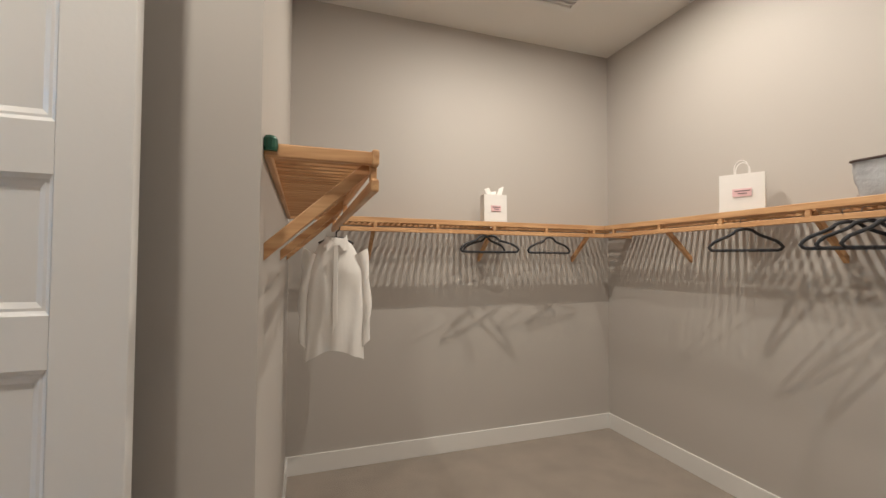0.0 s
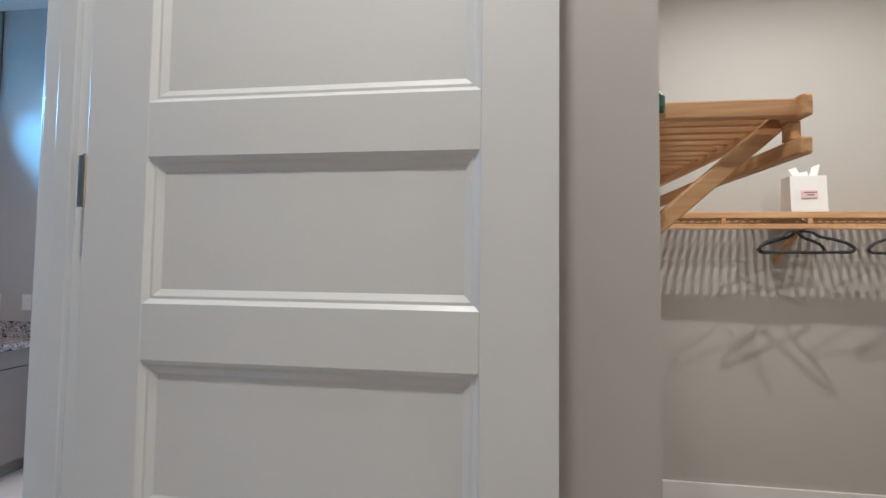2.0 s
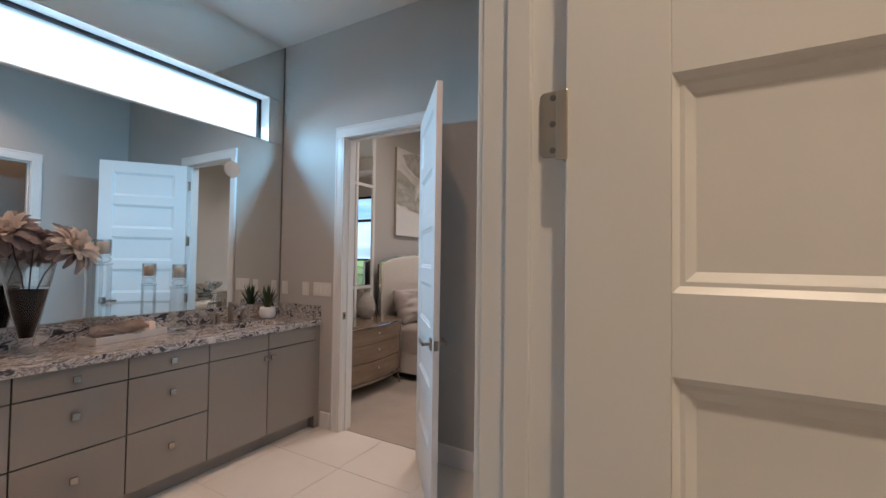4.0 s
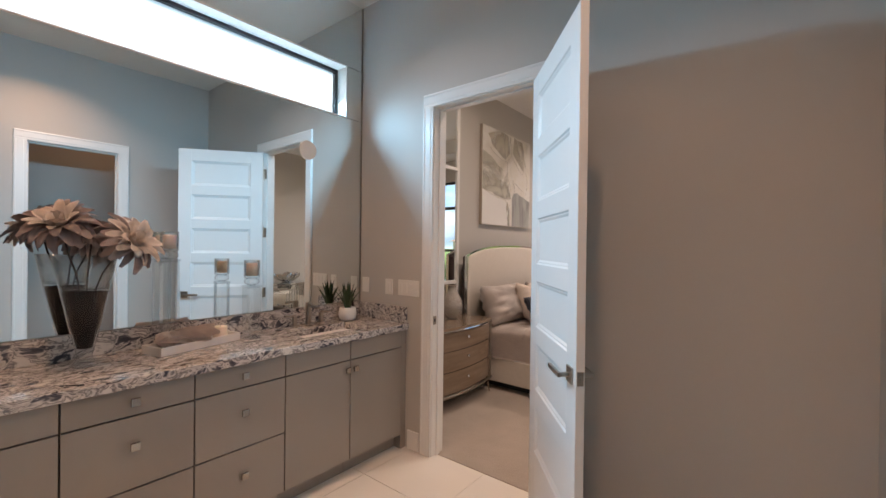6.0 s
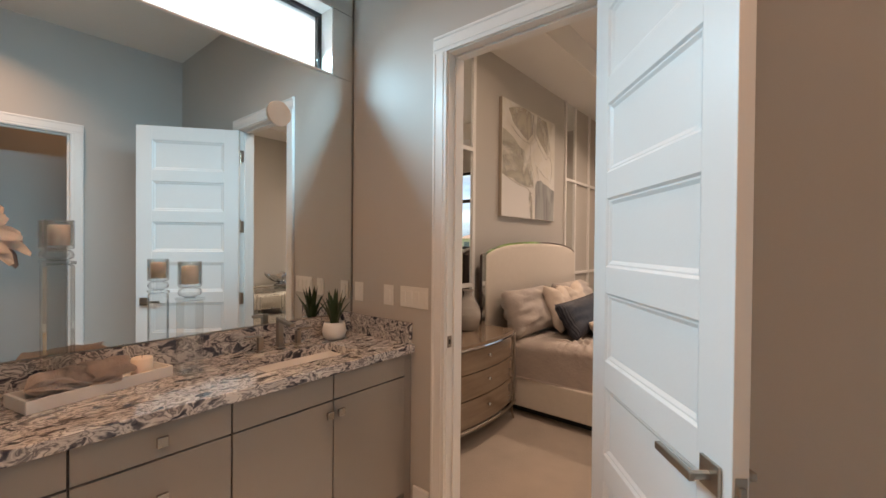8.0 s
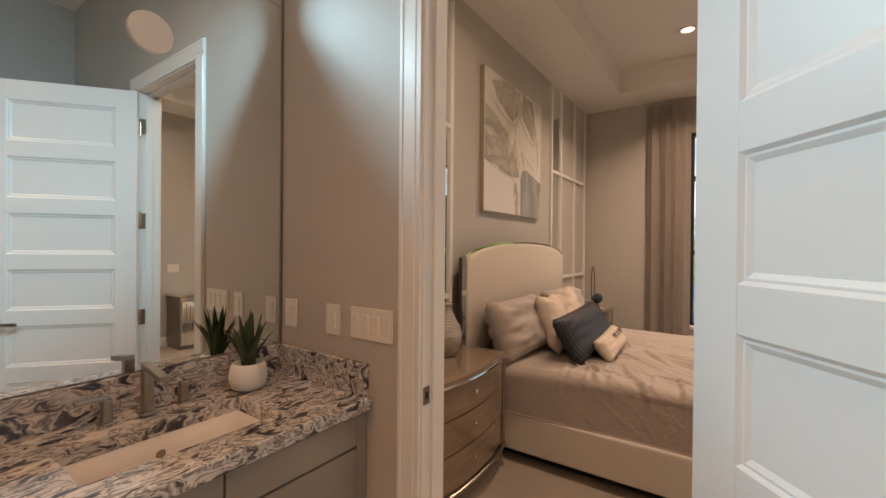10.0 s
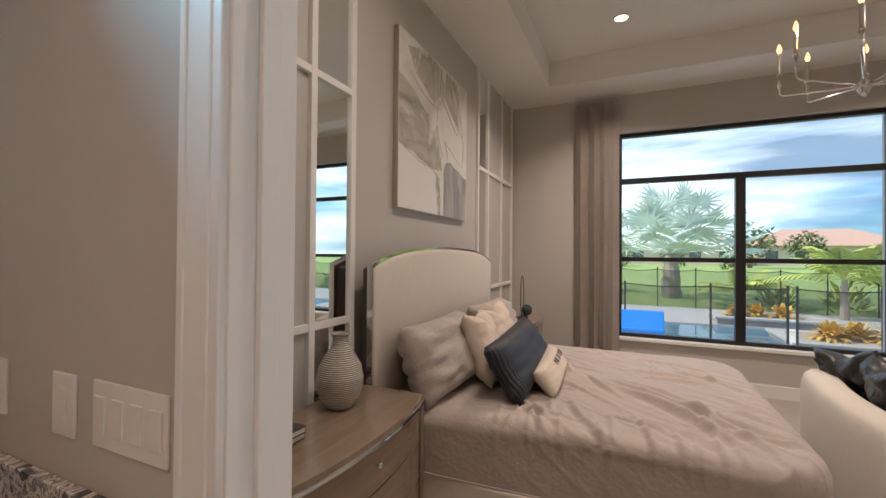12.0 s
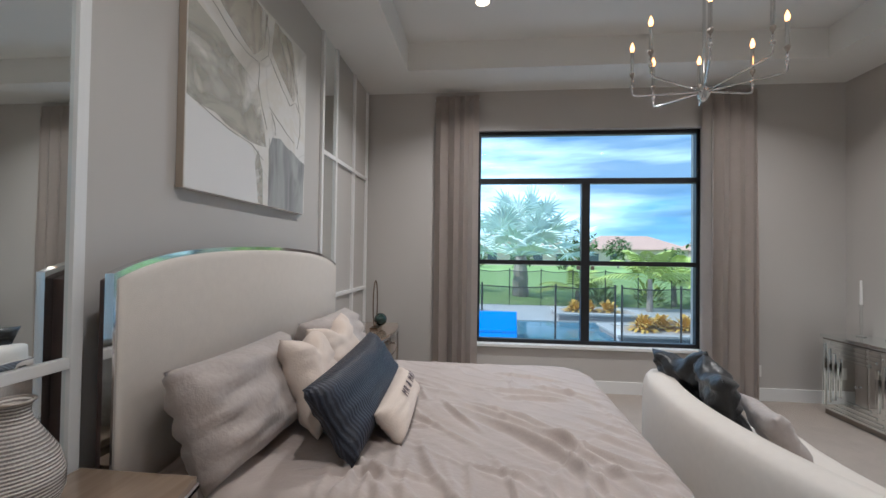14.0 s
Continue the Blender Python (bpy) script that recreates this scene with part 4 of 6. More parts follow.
for p, q in zip(loops, loops[1:]):
    for i in range(20):
        bm.faces.new((p[i], p[(i + 1) % 20], q[(i + 1) % 20], q[i]))
bm.faces.new(loops[-1])
part("basin", bm, CERAMIC, root, smooth=True)
part("drain", lathe([(0.024, -0.124), (0.022, -0.119), (0.004, -0.121)], n=20), NICKEL, root, "nickel drain")
part("overflow", moved(lathe([(0.014, 0.0), (0.012, 0.003)], n=16), Matrix.Translation((-a + 0.017, 0, -0.05)) @ Matrix.Rotation(radians(90), 4, "Y")), STEEL, root, "nickel overflow ring")

root = thing("bathroom_faucet", (-4.0, 2.75, 0.91), "brushed nickel widespread faucet with square spout", "faucet")
bm = box(-0.024, 0.024, -0.024, 0.024, 0.0, 0.007, 0.002)
box(-0.015, 0.015, -0.015, 0.015, 0.007, 0.150, 0.003, bm=bm)
part("post", bm, NICKEL, root)
part("spout", moved(box(-0.016, 0.125, -0.014, 0.014, -0.009, 0.009, 0.003), Matrix.Translation((0.0, 0.0, 0.150)) @ Matrix.Rotation(radians(9), 4, "Y")), NICKEL, root)
for dy in (-0.105, 0.105):
    bm = box(-0.02, 0.02, dy - 0.02, dy + 0.02, 0.0, 0.007, 0.002)
    box(-0.013, 0.013, dy - 0.013, dy + 0.013, 0.007, 0.075, 0.003, bm=bm)
    box(-0.012, 0.014, min(dy, dy + math.copysign(0.075, dy)), max(dy, dy + math.copysign(0.075, dy)), 0.075, 0.087, 0.003, bm=bm)
    part("handle", bm, NICKEL, root)


def plate(x0, x1, z0, z1, kinds):
    root = thing("switch_plate", ((x0 + x1) / 2, 3.28, z0), "white plastic wall plate with rocker switches" if "r" in kinds else "white plastic wall outlet plate", "switch plate", "wall plates beside the vanity")
    w, h = (x1 - x0) / 2, z1 - z0
    part("plate", box(-w, w, -0.006, 0.0, 0.0, h, 0.002), PLATE, root)
    n = len(kinds)
    for i, k in enumerate(kinds):
        cx = -w + (i + 0.5) * 2 * w / n
        part("rocker" if k == "r" else "socket", box(cx - 0.016, cx + 0.016, -0.0095, -0.005, h * 0.22, h * 0.78, 0.0015), PLATE, root)


plate(-4.045, -3.968, 1.105, 1.222, "s")
plate(-3.778, -3.700, 1.105, 1.222, "r")
plate(-3.640, -3.432, 1.108, 1.224, "rsrr")

root = thing("mirror_disc", (-4.08, 2.782, 2.155), "round white disc fixed to the wall mirror", "disc")
part("disc", moved(lathe([(0.066, 0.0), (0.068, 0.003), (0.066, 0.011), (0.001, 0.012)], n=32), Matrix.Rotation(radians(90), 4, "Y")), PLATE, root)
part("stem", moved(lathe([(0.01, 0.0), (0.01, 0.002)], n=12), Matrix.Rotation(radians(90), 4, "Y")), NICKEL, root)

# aloe in a round pot
root = thing("potted_aloe", (-3.965, 3.065, 0.91), "green aloe in a round matte white pot", "potted plant")
part("pot", lathe([(0.045, 0.0), (0.060, 0.012), (0.068, 0.045), (0.062, 0.085), (0.055, 0.098), (0.050, 0.098), (0.050, 0.085), (0.002, 0.083)], n=32), MATTEPOT, root, smooth=True)
rng = random.Random(5)
for i in range(15):
    a = i * 2.4
    lean, ln = 0.02 + 0.095 * (i / 15), 0.205 - 0.004 * i + rng.uniform(-0.02, 0.02)
    bm = bmesh.new()
    secs = []
    for k in range(8):
        t = k / 7
        wd = 0.023 * (1 - t) ** 0.7 + 0.0004
        c = Vector((math.cos(a) * (0.008 + lean * t ** 1.4), math.sin(a) * (0.008 + lean * t ** 1.4), 0.08 + ln * t * (1 - 0.12 * t * i / 15)))
        s = Vector((-math.sin(a), math.cos(a), 0))
        o = Vector((math.cos(a), math.sin(a), -0.3))
        secs.append([bm.verts.new(c + s * wd), bm.verts.new(c + o * wd * 0.5), bm.verts.new(c - s * wd), bm.verts.new(c - o * wd * 0.12)])
    for p, q in zip(secs, secs[1:]):
        for j in range(4):
            bm.faces.new((p[j], p[(j + 1) % 4], q[(j + 1) % 4], q[j]))
    bm.faces.new(secs[0])
    bm.faces.new(secs[-1][::-1])
    part("leaf", bm, LEAF, root)

# tray with a rolled towel and a candle
root = thing("vanity_tray", (-3.922, 1.992, 0.91), "white lacquered rectangular tray on the worktop", "tray", rz=14)
part("base", box(-0.072, 0.072, -0.215, 0.215, 0.0, 0.008), TRAYP, root)
for nm, a in (("side", (-0.080, -0.072, -0.225, 0.225)), ("side", (0.072, 0.080, -0.225, 0.225)), ("end", (-0.072, 0.072, -0.225, -0.215)), ("end", (-0.072, 0.072, 0.215, 0.225))):
    part(nm, box(*a, 0.0, 0.043, 0.002), TRAYP, root)


def towel_fold(u, v):
    a = 2 * math.pi * u
    y = (v - 0.5) * 0.27
    k = noise.noise(Vector((math.cos(a) * 1.3, math.sin(a) * 1.3, v * 5)))
    r = 0.056 + 0.012 * k + 0.016 * (0.5 - abs(math.sin(3.5 * a + 5 * v))) + 0.006 * (0.5 - abs(math.sin(8 * a - 4 * v)))
    end = min(1, 9 * min(v, 1 - v) + 0.12)
    return Vector((1.15 * r * math.cos(a) * end, y, 0.048 + 0.62 * r * math.sin(a) * end + 0.012 * math.sin(7 * v)))


root = thing("rolled_towel", (-3.897, 1.93, 0.918), "taupe hand towel loosely rolled on the tray", "towel", rz=10)
part("towel", grid(90, 40, towel_fold, close_u=True), TOWEL, root, smooth=True)
for k in range(3):
    def fold(u, v, k=k):
        a = u * math.pi
        return Vector(((0.052 + 0.008 * k) * math.cos(a) * 1.15, -0.02 + 0.05 * k + (v - 0.5) * 0.13 + 0.01 * math.sin(6 * a), 0.052 + (0.042 + 0.004 * k) * math.sin(a) + 0.004 * math.sin(9 * v)))
    bm = grid(18, 8, fold)
    bmesh.ops.solidify(bm, geom=bm.faces[:], thickness=0.006)
    part("fold", bm, TOWEL, root, smooth=True)
root = thing("candle", (-3.945, 2.135, 0.918), "short cream pillar candle on the tray", "candle")
part("wax", lathe([(0.036, 0.0), (0.037, 0.003), (0.037, 0.075), (0.034, 0.079), (0.002, 0.076)], n=28), WAX, root, smooth=True)
part("wick", tube([(0, 0, 0.076), (0.001, 0, 0.088)], 0.001, n=5), STEM, root)


def candle_holder(at, stem, rz=8):
    """Open square glass pillar, glass knop and a cup with a candle."""
    root = thing("candle_holder", at, "tall clear glass candle holder with a cream candle", "candle holder", "glass candle holders on the vanity", rz)
    w = 0.041
    bm = bmesh.new()
    box(-w, w, -w, w, 0.0, 0.012, 0.002, bm=bm)
    box(-w + 0.002, w - 0.002, -w + 0.002, w - 0.002, 0.013, stem - 0.013, 0.011, bm=bm, seg=4)
    box(-w, w, -w, w, stem - 0.012, stem, 0.002, bm=bm)
    part("pillar", bm, GLASS, root)
    part("knop", lathe([(0.018, stem + 0.0005), (0.040, stem + 0.010), (0.044, stem + 0.022), (0.038, stem + 0.036), (0.020, stem + 0.044)], n=28), GLASS, root, smooth=True)
    z = stem + 0.0445
    part("cup", lathe([(0.040, z), (0.044, z + 0.005), (0.044, z + 0.105), (0.040, z + 0.105), (0.039, z + 0.012), (0.002, z + 0.010)], n=32), GLASS, root, smooth=True)
    part("candle", lathe([(0.031, z + 0.0125), (0.032, z + 0.085), (0.028, z + 0.088), (0.002, z + 0.085)], n=24), WAX, root, "cream pillar candle", smooth=True)


candle_holder((-4.022, 1.900, 0.91), 0.475, 4)
candle_holder((-3.880, 2.285, 0.91), 0.318)

# glass vase with paper magnolias in dark sand
root = thing("flower_vase", (-3.87, 1.52, 0.91), "flared glass vase of taupe fabric flowers in dark sand", "flower vase")
part("vase", lathe([(0.042, 0.0), (0.048, 0.006), (0.040, 0.02), (0.026, 0.045), (0.033, 0.075), (0.060, 0.20), (0.098, 0.40), (0.116, 0.50), (0.112, 0.50), (0.094, 0.40), (0.0835, 0.350), (0.002, 0.348)], n=36), GLASS, root, smooth=True)
part("sand", lathe([(0.027, 0.085), (0.054, 0.20), (0.080, 0.335), (0.002, 0.342)], n=28), SAND, root, smooth=True)


def bloom(parent, c, aim, size, seed, cream):
    rg = random.Random(seed)
    up = Vector(aim).normalized()
    s = up.orthogonal().normalized()
    t = up.cross(s)
    ring_cream = cream is PETALC and seed == 2
    for ring, (n, tilt, ln, m) in enumerate(((6, 0.25, 0.60, cream), (9, 0.70, 0.88, cream), (11, 1.10, 1.05, cream if ring_cream else PETAL), (11, 1.40, 1.1, PETAL), (9, 1.75, 0.95, PETAL))):
        for i in range(n):
            a = 2 * math.pi * (i + 0.5 * (ring % 2) + rg.uniform(-0.2, 0.2)) / n
            d = s * math.cos(a) + t * math.sin(a)
            e = -s * math.sin(a) + t * math.cos(a)
            L, W, T = size * ln * rg.uniform(0.85, 1.15), size * 0.225 * rg.uniform(0.8, 1.15), tilt + rg.uniform(-0.15, 0.15)

            def petal(u, v):
                w = W * (math.sin(math.pi * min(1, 0.10 + 0.86 * u)) ** 0.6 * (0.75 + 0.25 * u)) * (v - 0.5) * 2
                ang = T * (0.35 + 0.75 * u)
                r = L * u
                return Vector(c) + up * (r * math.cos(ang) + 0.25 * abs(w) ** 1.3 * 4) + d * (r * math.sin(ang) + 0.012) + e * w
            bm = grid(6, 4, petal)
            bmesh.ops.solidify(bm, geom=bm.faces[:], thickness=0.0025)
            part("petal", bm, m, parent, smooth=True)
    part("flower_heart", lathe([(0.001, -0.012), (0.016, -0.004), (0.020, 0.012), (0.010, 0.03), (0.001, 0.034)], n=12, at=c, cap=False), cream, parent, smooth=True)


for k, (c, aim, sz, cm) in enumerate((((0.05, -0.085, 0.615), (0.45, -0.45, 0.8), 0.125, PETALC), ((-0.05, 0.03, 0.56), (-0.3, 0.2, 0.9), 0.115, PETAL), ((0.09, 0.135, 0.555), (0.7, 0.45, 0.45), 0.125, PETALC))):
    part("stem", tube([(c[0] * 0.1, c[1] * 0.15, 0.30), (c[0] * 0.35, c[1] * 0.4, 0.42), (c[0] * 0.7, c[1] * 0.75, 0.51), c], 0.004, n=6), STEM, root)
    bloom(root, c, aim, sz, k, cm)

# bath mat
def mat_top(u, v):
    x, y = (u - 0.5) * 0.62, (v - 0.5) * 0.95
    e = min(1, 14 * min(u, 1 - u, v, 1 - v))
    return Vector((x, y, 0.024 * e + 0.008 * e * noise.noise(Vector((x * 40, y * 40, 0)))))


root = thing("bath_mat", (-2.62, 1.22, -0.002), "fluffy off-white bath mat on the tile floor", "bath mat")
part("pile", grid(44, 64, mat_top), mat("mat_pile", (0.72, 0.68, 0.62), 0.95, vary=0.15, scale=30, bump=0.8, bump_scale=150), root)

# ---- bedroom ----
root = thing("canvas_art", (-4.165, 5.75, 1.75), "large abstract canvas in white, sand and grey", "wall art")
part("canvas", box(0.0, 0.035, -0.605, 0.605, 0.0, 1.18, 0.003), ART, root)
part("side_edge", box(-0.001, 0.034, -0.609, -0.6055, -0.001, 1.181), mat("canvas_edge", (0.35, 0.29, 0.23), 0.7), root, "dark wrapped canvas edge")
FACE = Matrix(((0, 0, 1, 0), (1, 0, 0, 0), (0, 1, 0, 0), (0, 0, 0, 1)))


def wash(outline, lift, material, label, seed):
    """A flat patch of thin paint with an uneven edge; outline in shares of the canvas."""
    pts = []
    for (u0, v0), (u1, v1) in zip(outline, outline[1:] + outline[:1]):
        for k in range(7):
            u, v = u0 + (u1 - u0) * k / 7, v0 + (v1 - v0) * k / 7
            n = 0.012 * noise.noise(Vector((u * 9, v * 9, seed)))
            pts.append((max(-0.6, min(0.6, (u - 0.5) * 1.21 + n)), max(0.004, min(1.175, v * 1.18 + n))))
    part("paint_patch", moved(prism(pts, 0.0351, 0.0351 + lift), FACE), material, root, label)


def thin_paint(name, dark, light, lo, hi, stretch):
    """Thinned paint: brushed tone, the ground showing through where it is rubbed."""
    m = mat(name, light, 0.7, vary=0.08, scale=4.5, colour2=dark, stretch=stretch)
    n, l = m.node_tree.nodes, m.node_tree.links
    co, mp, nz, rp = n.new("ShaderNodeTexCoord"), n.new("ShaderNodeMapping"), n.new("ShaderNodeTexNoise"), n.new("ShaderNodeMapRange")
    mp.inputs["Scale"].default_value, mp.inputs["Rotation"].default_value = stretch, (0.5, 0.0, 0.0)
    nz.inputs["Scale"].default_value, nz.inputs["Detail"].default_value, nz.inputs["Distortion"].default_value = 2.6, 7, 0.9
    rp.inputs["From Min"].default_value, rp.inputs["From Max"].default_value = 0.34, 0.62
    rp.inputs["To Min"].default_value, rp.inputs["To Max"].default_value = lo, hi
    l.new(co.outputs["Object"], mp.inputs["Vector"])
    l.new(mp.outputs["Vector"], nz.inputs["Vector"])
    l.new(nz.outputs["Fac"], rp.inputs["Value"])
    l.new(rp.outputs["Result"], n["Principled BSDF"].inputs["Alpha"])
    return m


OLIVE = thin_paint("olive_wash", (0.42, 0.40, 0.33), (0.62, 0.60, 0.54), 0.0, 0.80, (1, 1.0, 1.9))
TAN = thin_paint("sand_wash", (0.58, 0.53, 0.45), (0.70, 0.66, 0.58), 0.0, 0.60, (1, 1.6, 0.8))
GREYW = thin_paint("grey_wash", (0.26, 0.27, 0.27), (0.46, 0.465, 0.46), 0.40, 1.0, (1, 2.4, 0.6))
CHALK = mat("chalk_wash", (0.735, 0.73, 0.72), 0.7, vary=0.03, scale=3)
wash([(0.10, 0.93), (0.34, 1.0), (0.55, 0.98), (0.53, 0.80), (0.44, 0.72), (0.30, 0.76), (0.16, 0.84)], 0.0004, TAN, "sandy patch of paint", 2)
wash([(0.62, 0.99), (0.80, 0.97), (0.90, 0.72), (0.84, 0.64), (0.70, 0.72), (0.60, 0.82)], 0.0004, TAN, "sandy patch of paint", 5)
wash([(0.0, 0.36), (0.0, 0.74), (0.16, 0.70), (0.34, 0.62), (0.48, 0.58), (0.52, 0.44), (0.56, 0.30), (0.44, 0.29), (0.28, 0.31), (0.12, 0.34)], 0.0006, OLIVE, "olive grey patch of paint", 3)
wash([(0.0, 0.0), (0.0, 0.35), (0.16, 0.32), (0.32, 0.29), (0.44, 0.27), (0.50, 0.14), (0.52, 0.0)], 0.0009, CHALK, "chalk white patch of paint", 8)
wash([(0.59, 0.0), (0.585, 0.30), (0.62, 0.37), (0.70, 0.385), (0.80, 0.35), (0.90, 0.33), (0.99, 0.31), (0.985, 0.0)], 0.0012, GREYW, "grey washed patch of paint", 6)
wash([(0.50, 0.0), (0.46, 0.20), (0.49, 0.27), (0.53, 0.18), (0.54, 0.0)], 0.0011, OLIVE, "olive grey streak of paint", 11)
for line in (((0.12, 0.80), (0.28, 0.73), (0.40, 0.70), (0.48, 0.71)), ((0.52, 1.0), (0.57, 0.87), (0.56, 0.78), (0.48, 0.71)), ((0.57, 0.78), (0.70, 0.68), (0.80, 0.61), (0.87, 0.65), (0.93, 0.60)), ((0.48, 0.71), (0.48, 0.58), (0.52, 0.48), (0.57, 0.38)),
             ((0.93, 0.60), (0.93, 0.48), (0.89, 0.36)), ((0.06, 0.345), (0.26, 0.30), (0.42, 0.285), (0.56, 0.22)), ((0.58, 0.52), (0.74, 0.45), (0.88, 0.40)), ((0.60, 0.50), (0.64, 0.44), (0.65, 0.38)), ((0.74, 0.98), (0.84, 0.80), (0.93, 0.60)), ((0.59, 0.36), (0.60, 0.20), (0.59, 0.02))):
    pts = []
    for (u0, v0), (u1, v1) in zip(line, line[1:]):
        pts += [(0.0358, (u0 + (u1 - u0) * k / 6 - 0.5) * 1.2 + 0.006 * noise.noise(Vector((u0 * 8 + k * 0.3, v0 * 7, 1))), (v0 + (v1 - v0) * k / 6) * 1.17 + 0.006 * noise.noise(Vector((k * 0.4, u0 * 9, 4)))) for k in range(6)]
    part("brush_line", tube(pts, [0.0010 + 0.0012 * abs(math.sin(k * 0.35)) for k in range(len(pts))], n=5), BRUSH, root, "thin dark brush line")

# bed
BX0, BX1, BY0, BY1 = -4.02, -2.03, 4.76, 6.66
bed = thing("bed", (-3.05, 5.71, 0.0), "cream upholstered king bed with an arched headboard", "bed")


def hb_top(y):
    k = abs(y) / 1.028
    return 1.515 - 0.055 * k ** 2 - 0.055 * k ** 6


bm = bmesh.new()
ys = [-1.028 + 2.056 * i / 48 for i in range(49)]


def head(y0s, inset, xa, xb, zlo, bm, dz=0.0):
    outer = [(y * (1 - inset), hb_top(y) - inset * 0.9 + dz) for y in y0s]
    lo = [bm.verts.new((xa, y, zlo)) for y, z in outer]
    hi = [bm.verts.new((xa, y, z)) for y, z in outer]
    lo2 = [bm.verts.new((xb, y, zlo)) for y, z in outer]
    hi2 = [bm.verts.new((xb, y, z)) for y, z in outer]
    n = len(outer)
    for i in range(n - 1):
        bm.faces.new((lo[i], lo[i + 1], hi[i + 1], hi[i]))
        bm.faces.new((lo2[i + 1], lo2[i], hi2[i], hi2[i + 1]))
        bm.faces.new((hi[i], hi[i + 1], hi2[i + 1], hi2[i]))
        bm.faces.new((lo[i + 1], lo[i], lo2[i], lo2[i + 1]))
    bm.faces.new((lo[0], hi[0], hi2[0], lo2[0]))
    bm.faces.new((lo[-1], lo2[-1], hi2[-1], hi[-1]))


head(ys, 0.045, -1.045, -1.0, 0.10, bm)
part("headboard_back", bm, STEM, bed, "dark wooden headboard back")
bm = bmesh.new()
head(ys, 0.018, -0.9995, -0.966, 0.10, bm)
part("headboard_frame", bm, CHROME, bed, "polished chrome headboard edge")
bm = bmesh.new()
loops = []
for inset, x in ((0.034, -0.9655), (0.034, -0.962), (0.037, -0.956), (0.045, -0.951), (0.066, -0.948)):
    lp = [bm.verts.new((x, y * (1 - inset), hb_top(y) - inset)) for y in ys]
    lp += [bm.verts.new((x, 1.028 * (1 - inset), 0.10)), bm.verts.new((x, -1.028 * (1 - inset), 0.10))]
    loops.append(lp)
for p, q in zip(loops, loops[1:]):
    for i in range(len(p)):
        j = (i + 1) % len(p)
        bm.faces.new((p[i], p[j], q[j], q[i]))
bm.faces.new(loops[-1])
part("headboard_pad", bm, LINEN, bed, smooth=True)
part("side_rail", box(-0.96, 1.02, -0.955, -0.90, 0.085, 0.335, 0.014, seg=3), LINEN, bed)
part("side_rail", box(-0.96, 1.02, 0.90, 0.955, 0.085, 0.335, 0.014, seg=3), LINEN, bed)
part("foot_rail", box(0.965, 1.02, -0.90, 0.90, 0.085, 0.335, 0.014, seg=3), LINEN, bed)
part("slat_base", box(-0.96, 0.965, -0.90, 0.90, 0.20, 0.26), CABIN, bed)
for x in (-0.85, 0.93):
    for y in (-0.86, 0.86):
        part("leg", lathe([(0.022, 0.004), (0.028, 0.085)], n=14, at=(x, y, 0)), STEM, bed, "dark tapered leg")
# near-black block filling the underside of the bed, shade painted as colour
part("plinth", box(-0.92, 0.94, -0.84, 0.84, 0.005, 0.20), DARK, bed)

MR = 0.30  # plan radius of the foot corners
rim = [(-0.955, -0.885)] + [(0.955 - MR + MR * math.cos(radians(a)), sg * (0.885 - MR) + MR * math.sin(radians(a))) for sg, a0 in ((-1, -90), (1, 0)) for a in range(a0, a0 + 91, 10)] + [(-0.955, 0.885)]
mattress = tagged(put(prism(rim, 0.0, 0.33), "mattress", CREAMP), "thick king mattress under the duvet", "mattress")
mattress.location = (-3.05, 5.71, 0.262)


rng = random.Random(21)
# creases as (from x, y, to x, y, height, half width): the long ones run slantwise to the near side, short ones at random
FOLDS = [(-2.81, 5.57, -2.35, 4.96, 0.030, 0.024), (-2.66, 5.62, -2.22, 5.02, 0.022, 0.020), (-3.05, 5.25, -2.86, 4.72, 0.018, 0.018), (-2.56, 5.42, -2.08, 5.10, 0.018, 0.018), (-3.27, 5.04, -3.30, 4.72, 0.016, 0.016), (-2.83, 6.02, -2.30, 5.90, 0.014, 0.020), (-2.92, 5.80, -2.45, 5.30, 0.016, 0.018)]
for k in range(34):
    fx, fy = rng.uniform(-3.35, -2.12), rng.uniform(4.85, 6.35)
    fa, fl = radians(rng.gauss(-48, 26)), rng.uniform(0.10, 0.30)
    FOLDS.append((fx - fl * math.cos(fa), fy - fl * math.sin(fa), fx + fl * math.cos(fa), fy + fl * math.sin(fa), rng.uniform(0.006, 0.015), rng.uniform(0.010, 0.018)))
for k in range(15):
    fx = -3.40 + 0.09 * k + rng.uniform(-0.03, 0.03)
    FOLDS.append((fx, 5.02 + rng.uniform(-0.05, 0.16), fx + rng.uniform(-0.06, 0.10), 4.66, rng.uniform(0.006, 0.013), rng.uniform(0.012, 0.020)))


def creases(x, y):
    h = 0.0
    for x0, y0, x1, y1, hh, w in FOLDS:
        dx, dy = x1 - x0, y1 - y0
        t = ((x - x0) * dx + (y - y0) * dy) / (dx * dx + dy * dy)
        if -0.05 < t < 1.05:
            bend = 0.05 * math.sin(3.1 * t + 9 * x0) * math.sqrt(dx * dx + dy * dy)
            d = ((x - x0) * dy - (y - y0) * dx) / math.sqrt(dx * dx + dy * dy) + bend
            if abs(d) < 4 * w:
                k = max(0.0, math.sin(math.pi * (t + 0.05) / 1.1)) ** 0.7
                h += hh * k * (math.exp(-abs(d / (0.85 * w)) ** 1.25) - 0.40 * math.exp(-((d - 1.9 * w) / w) ** 2))
    return max(h, -0.010)


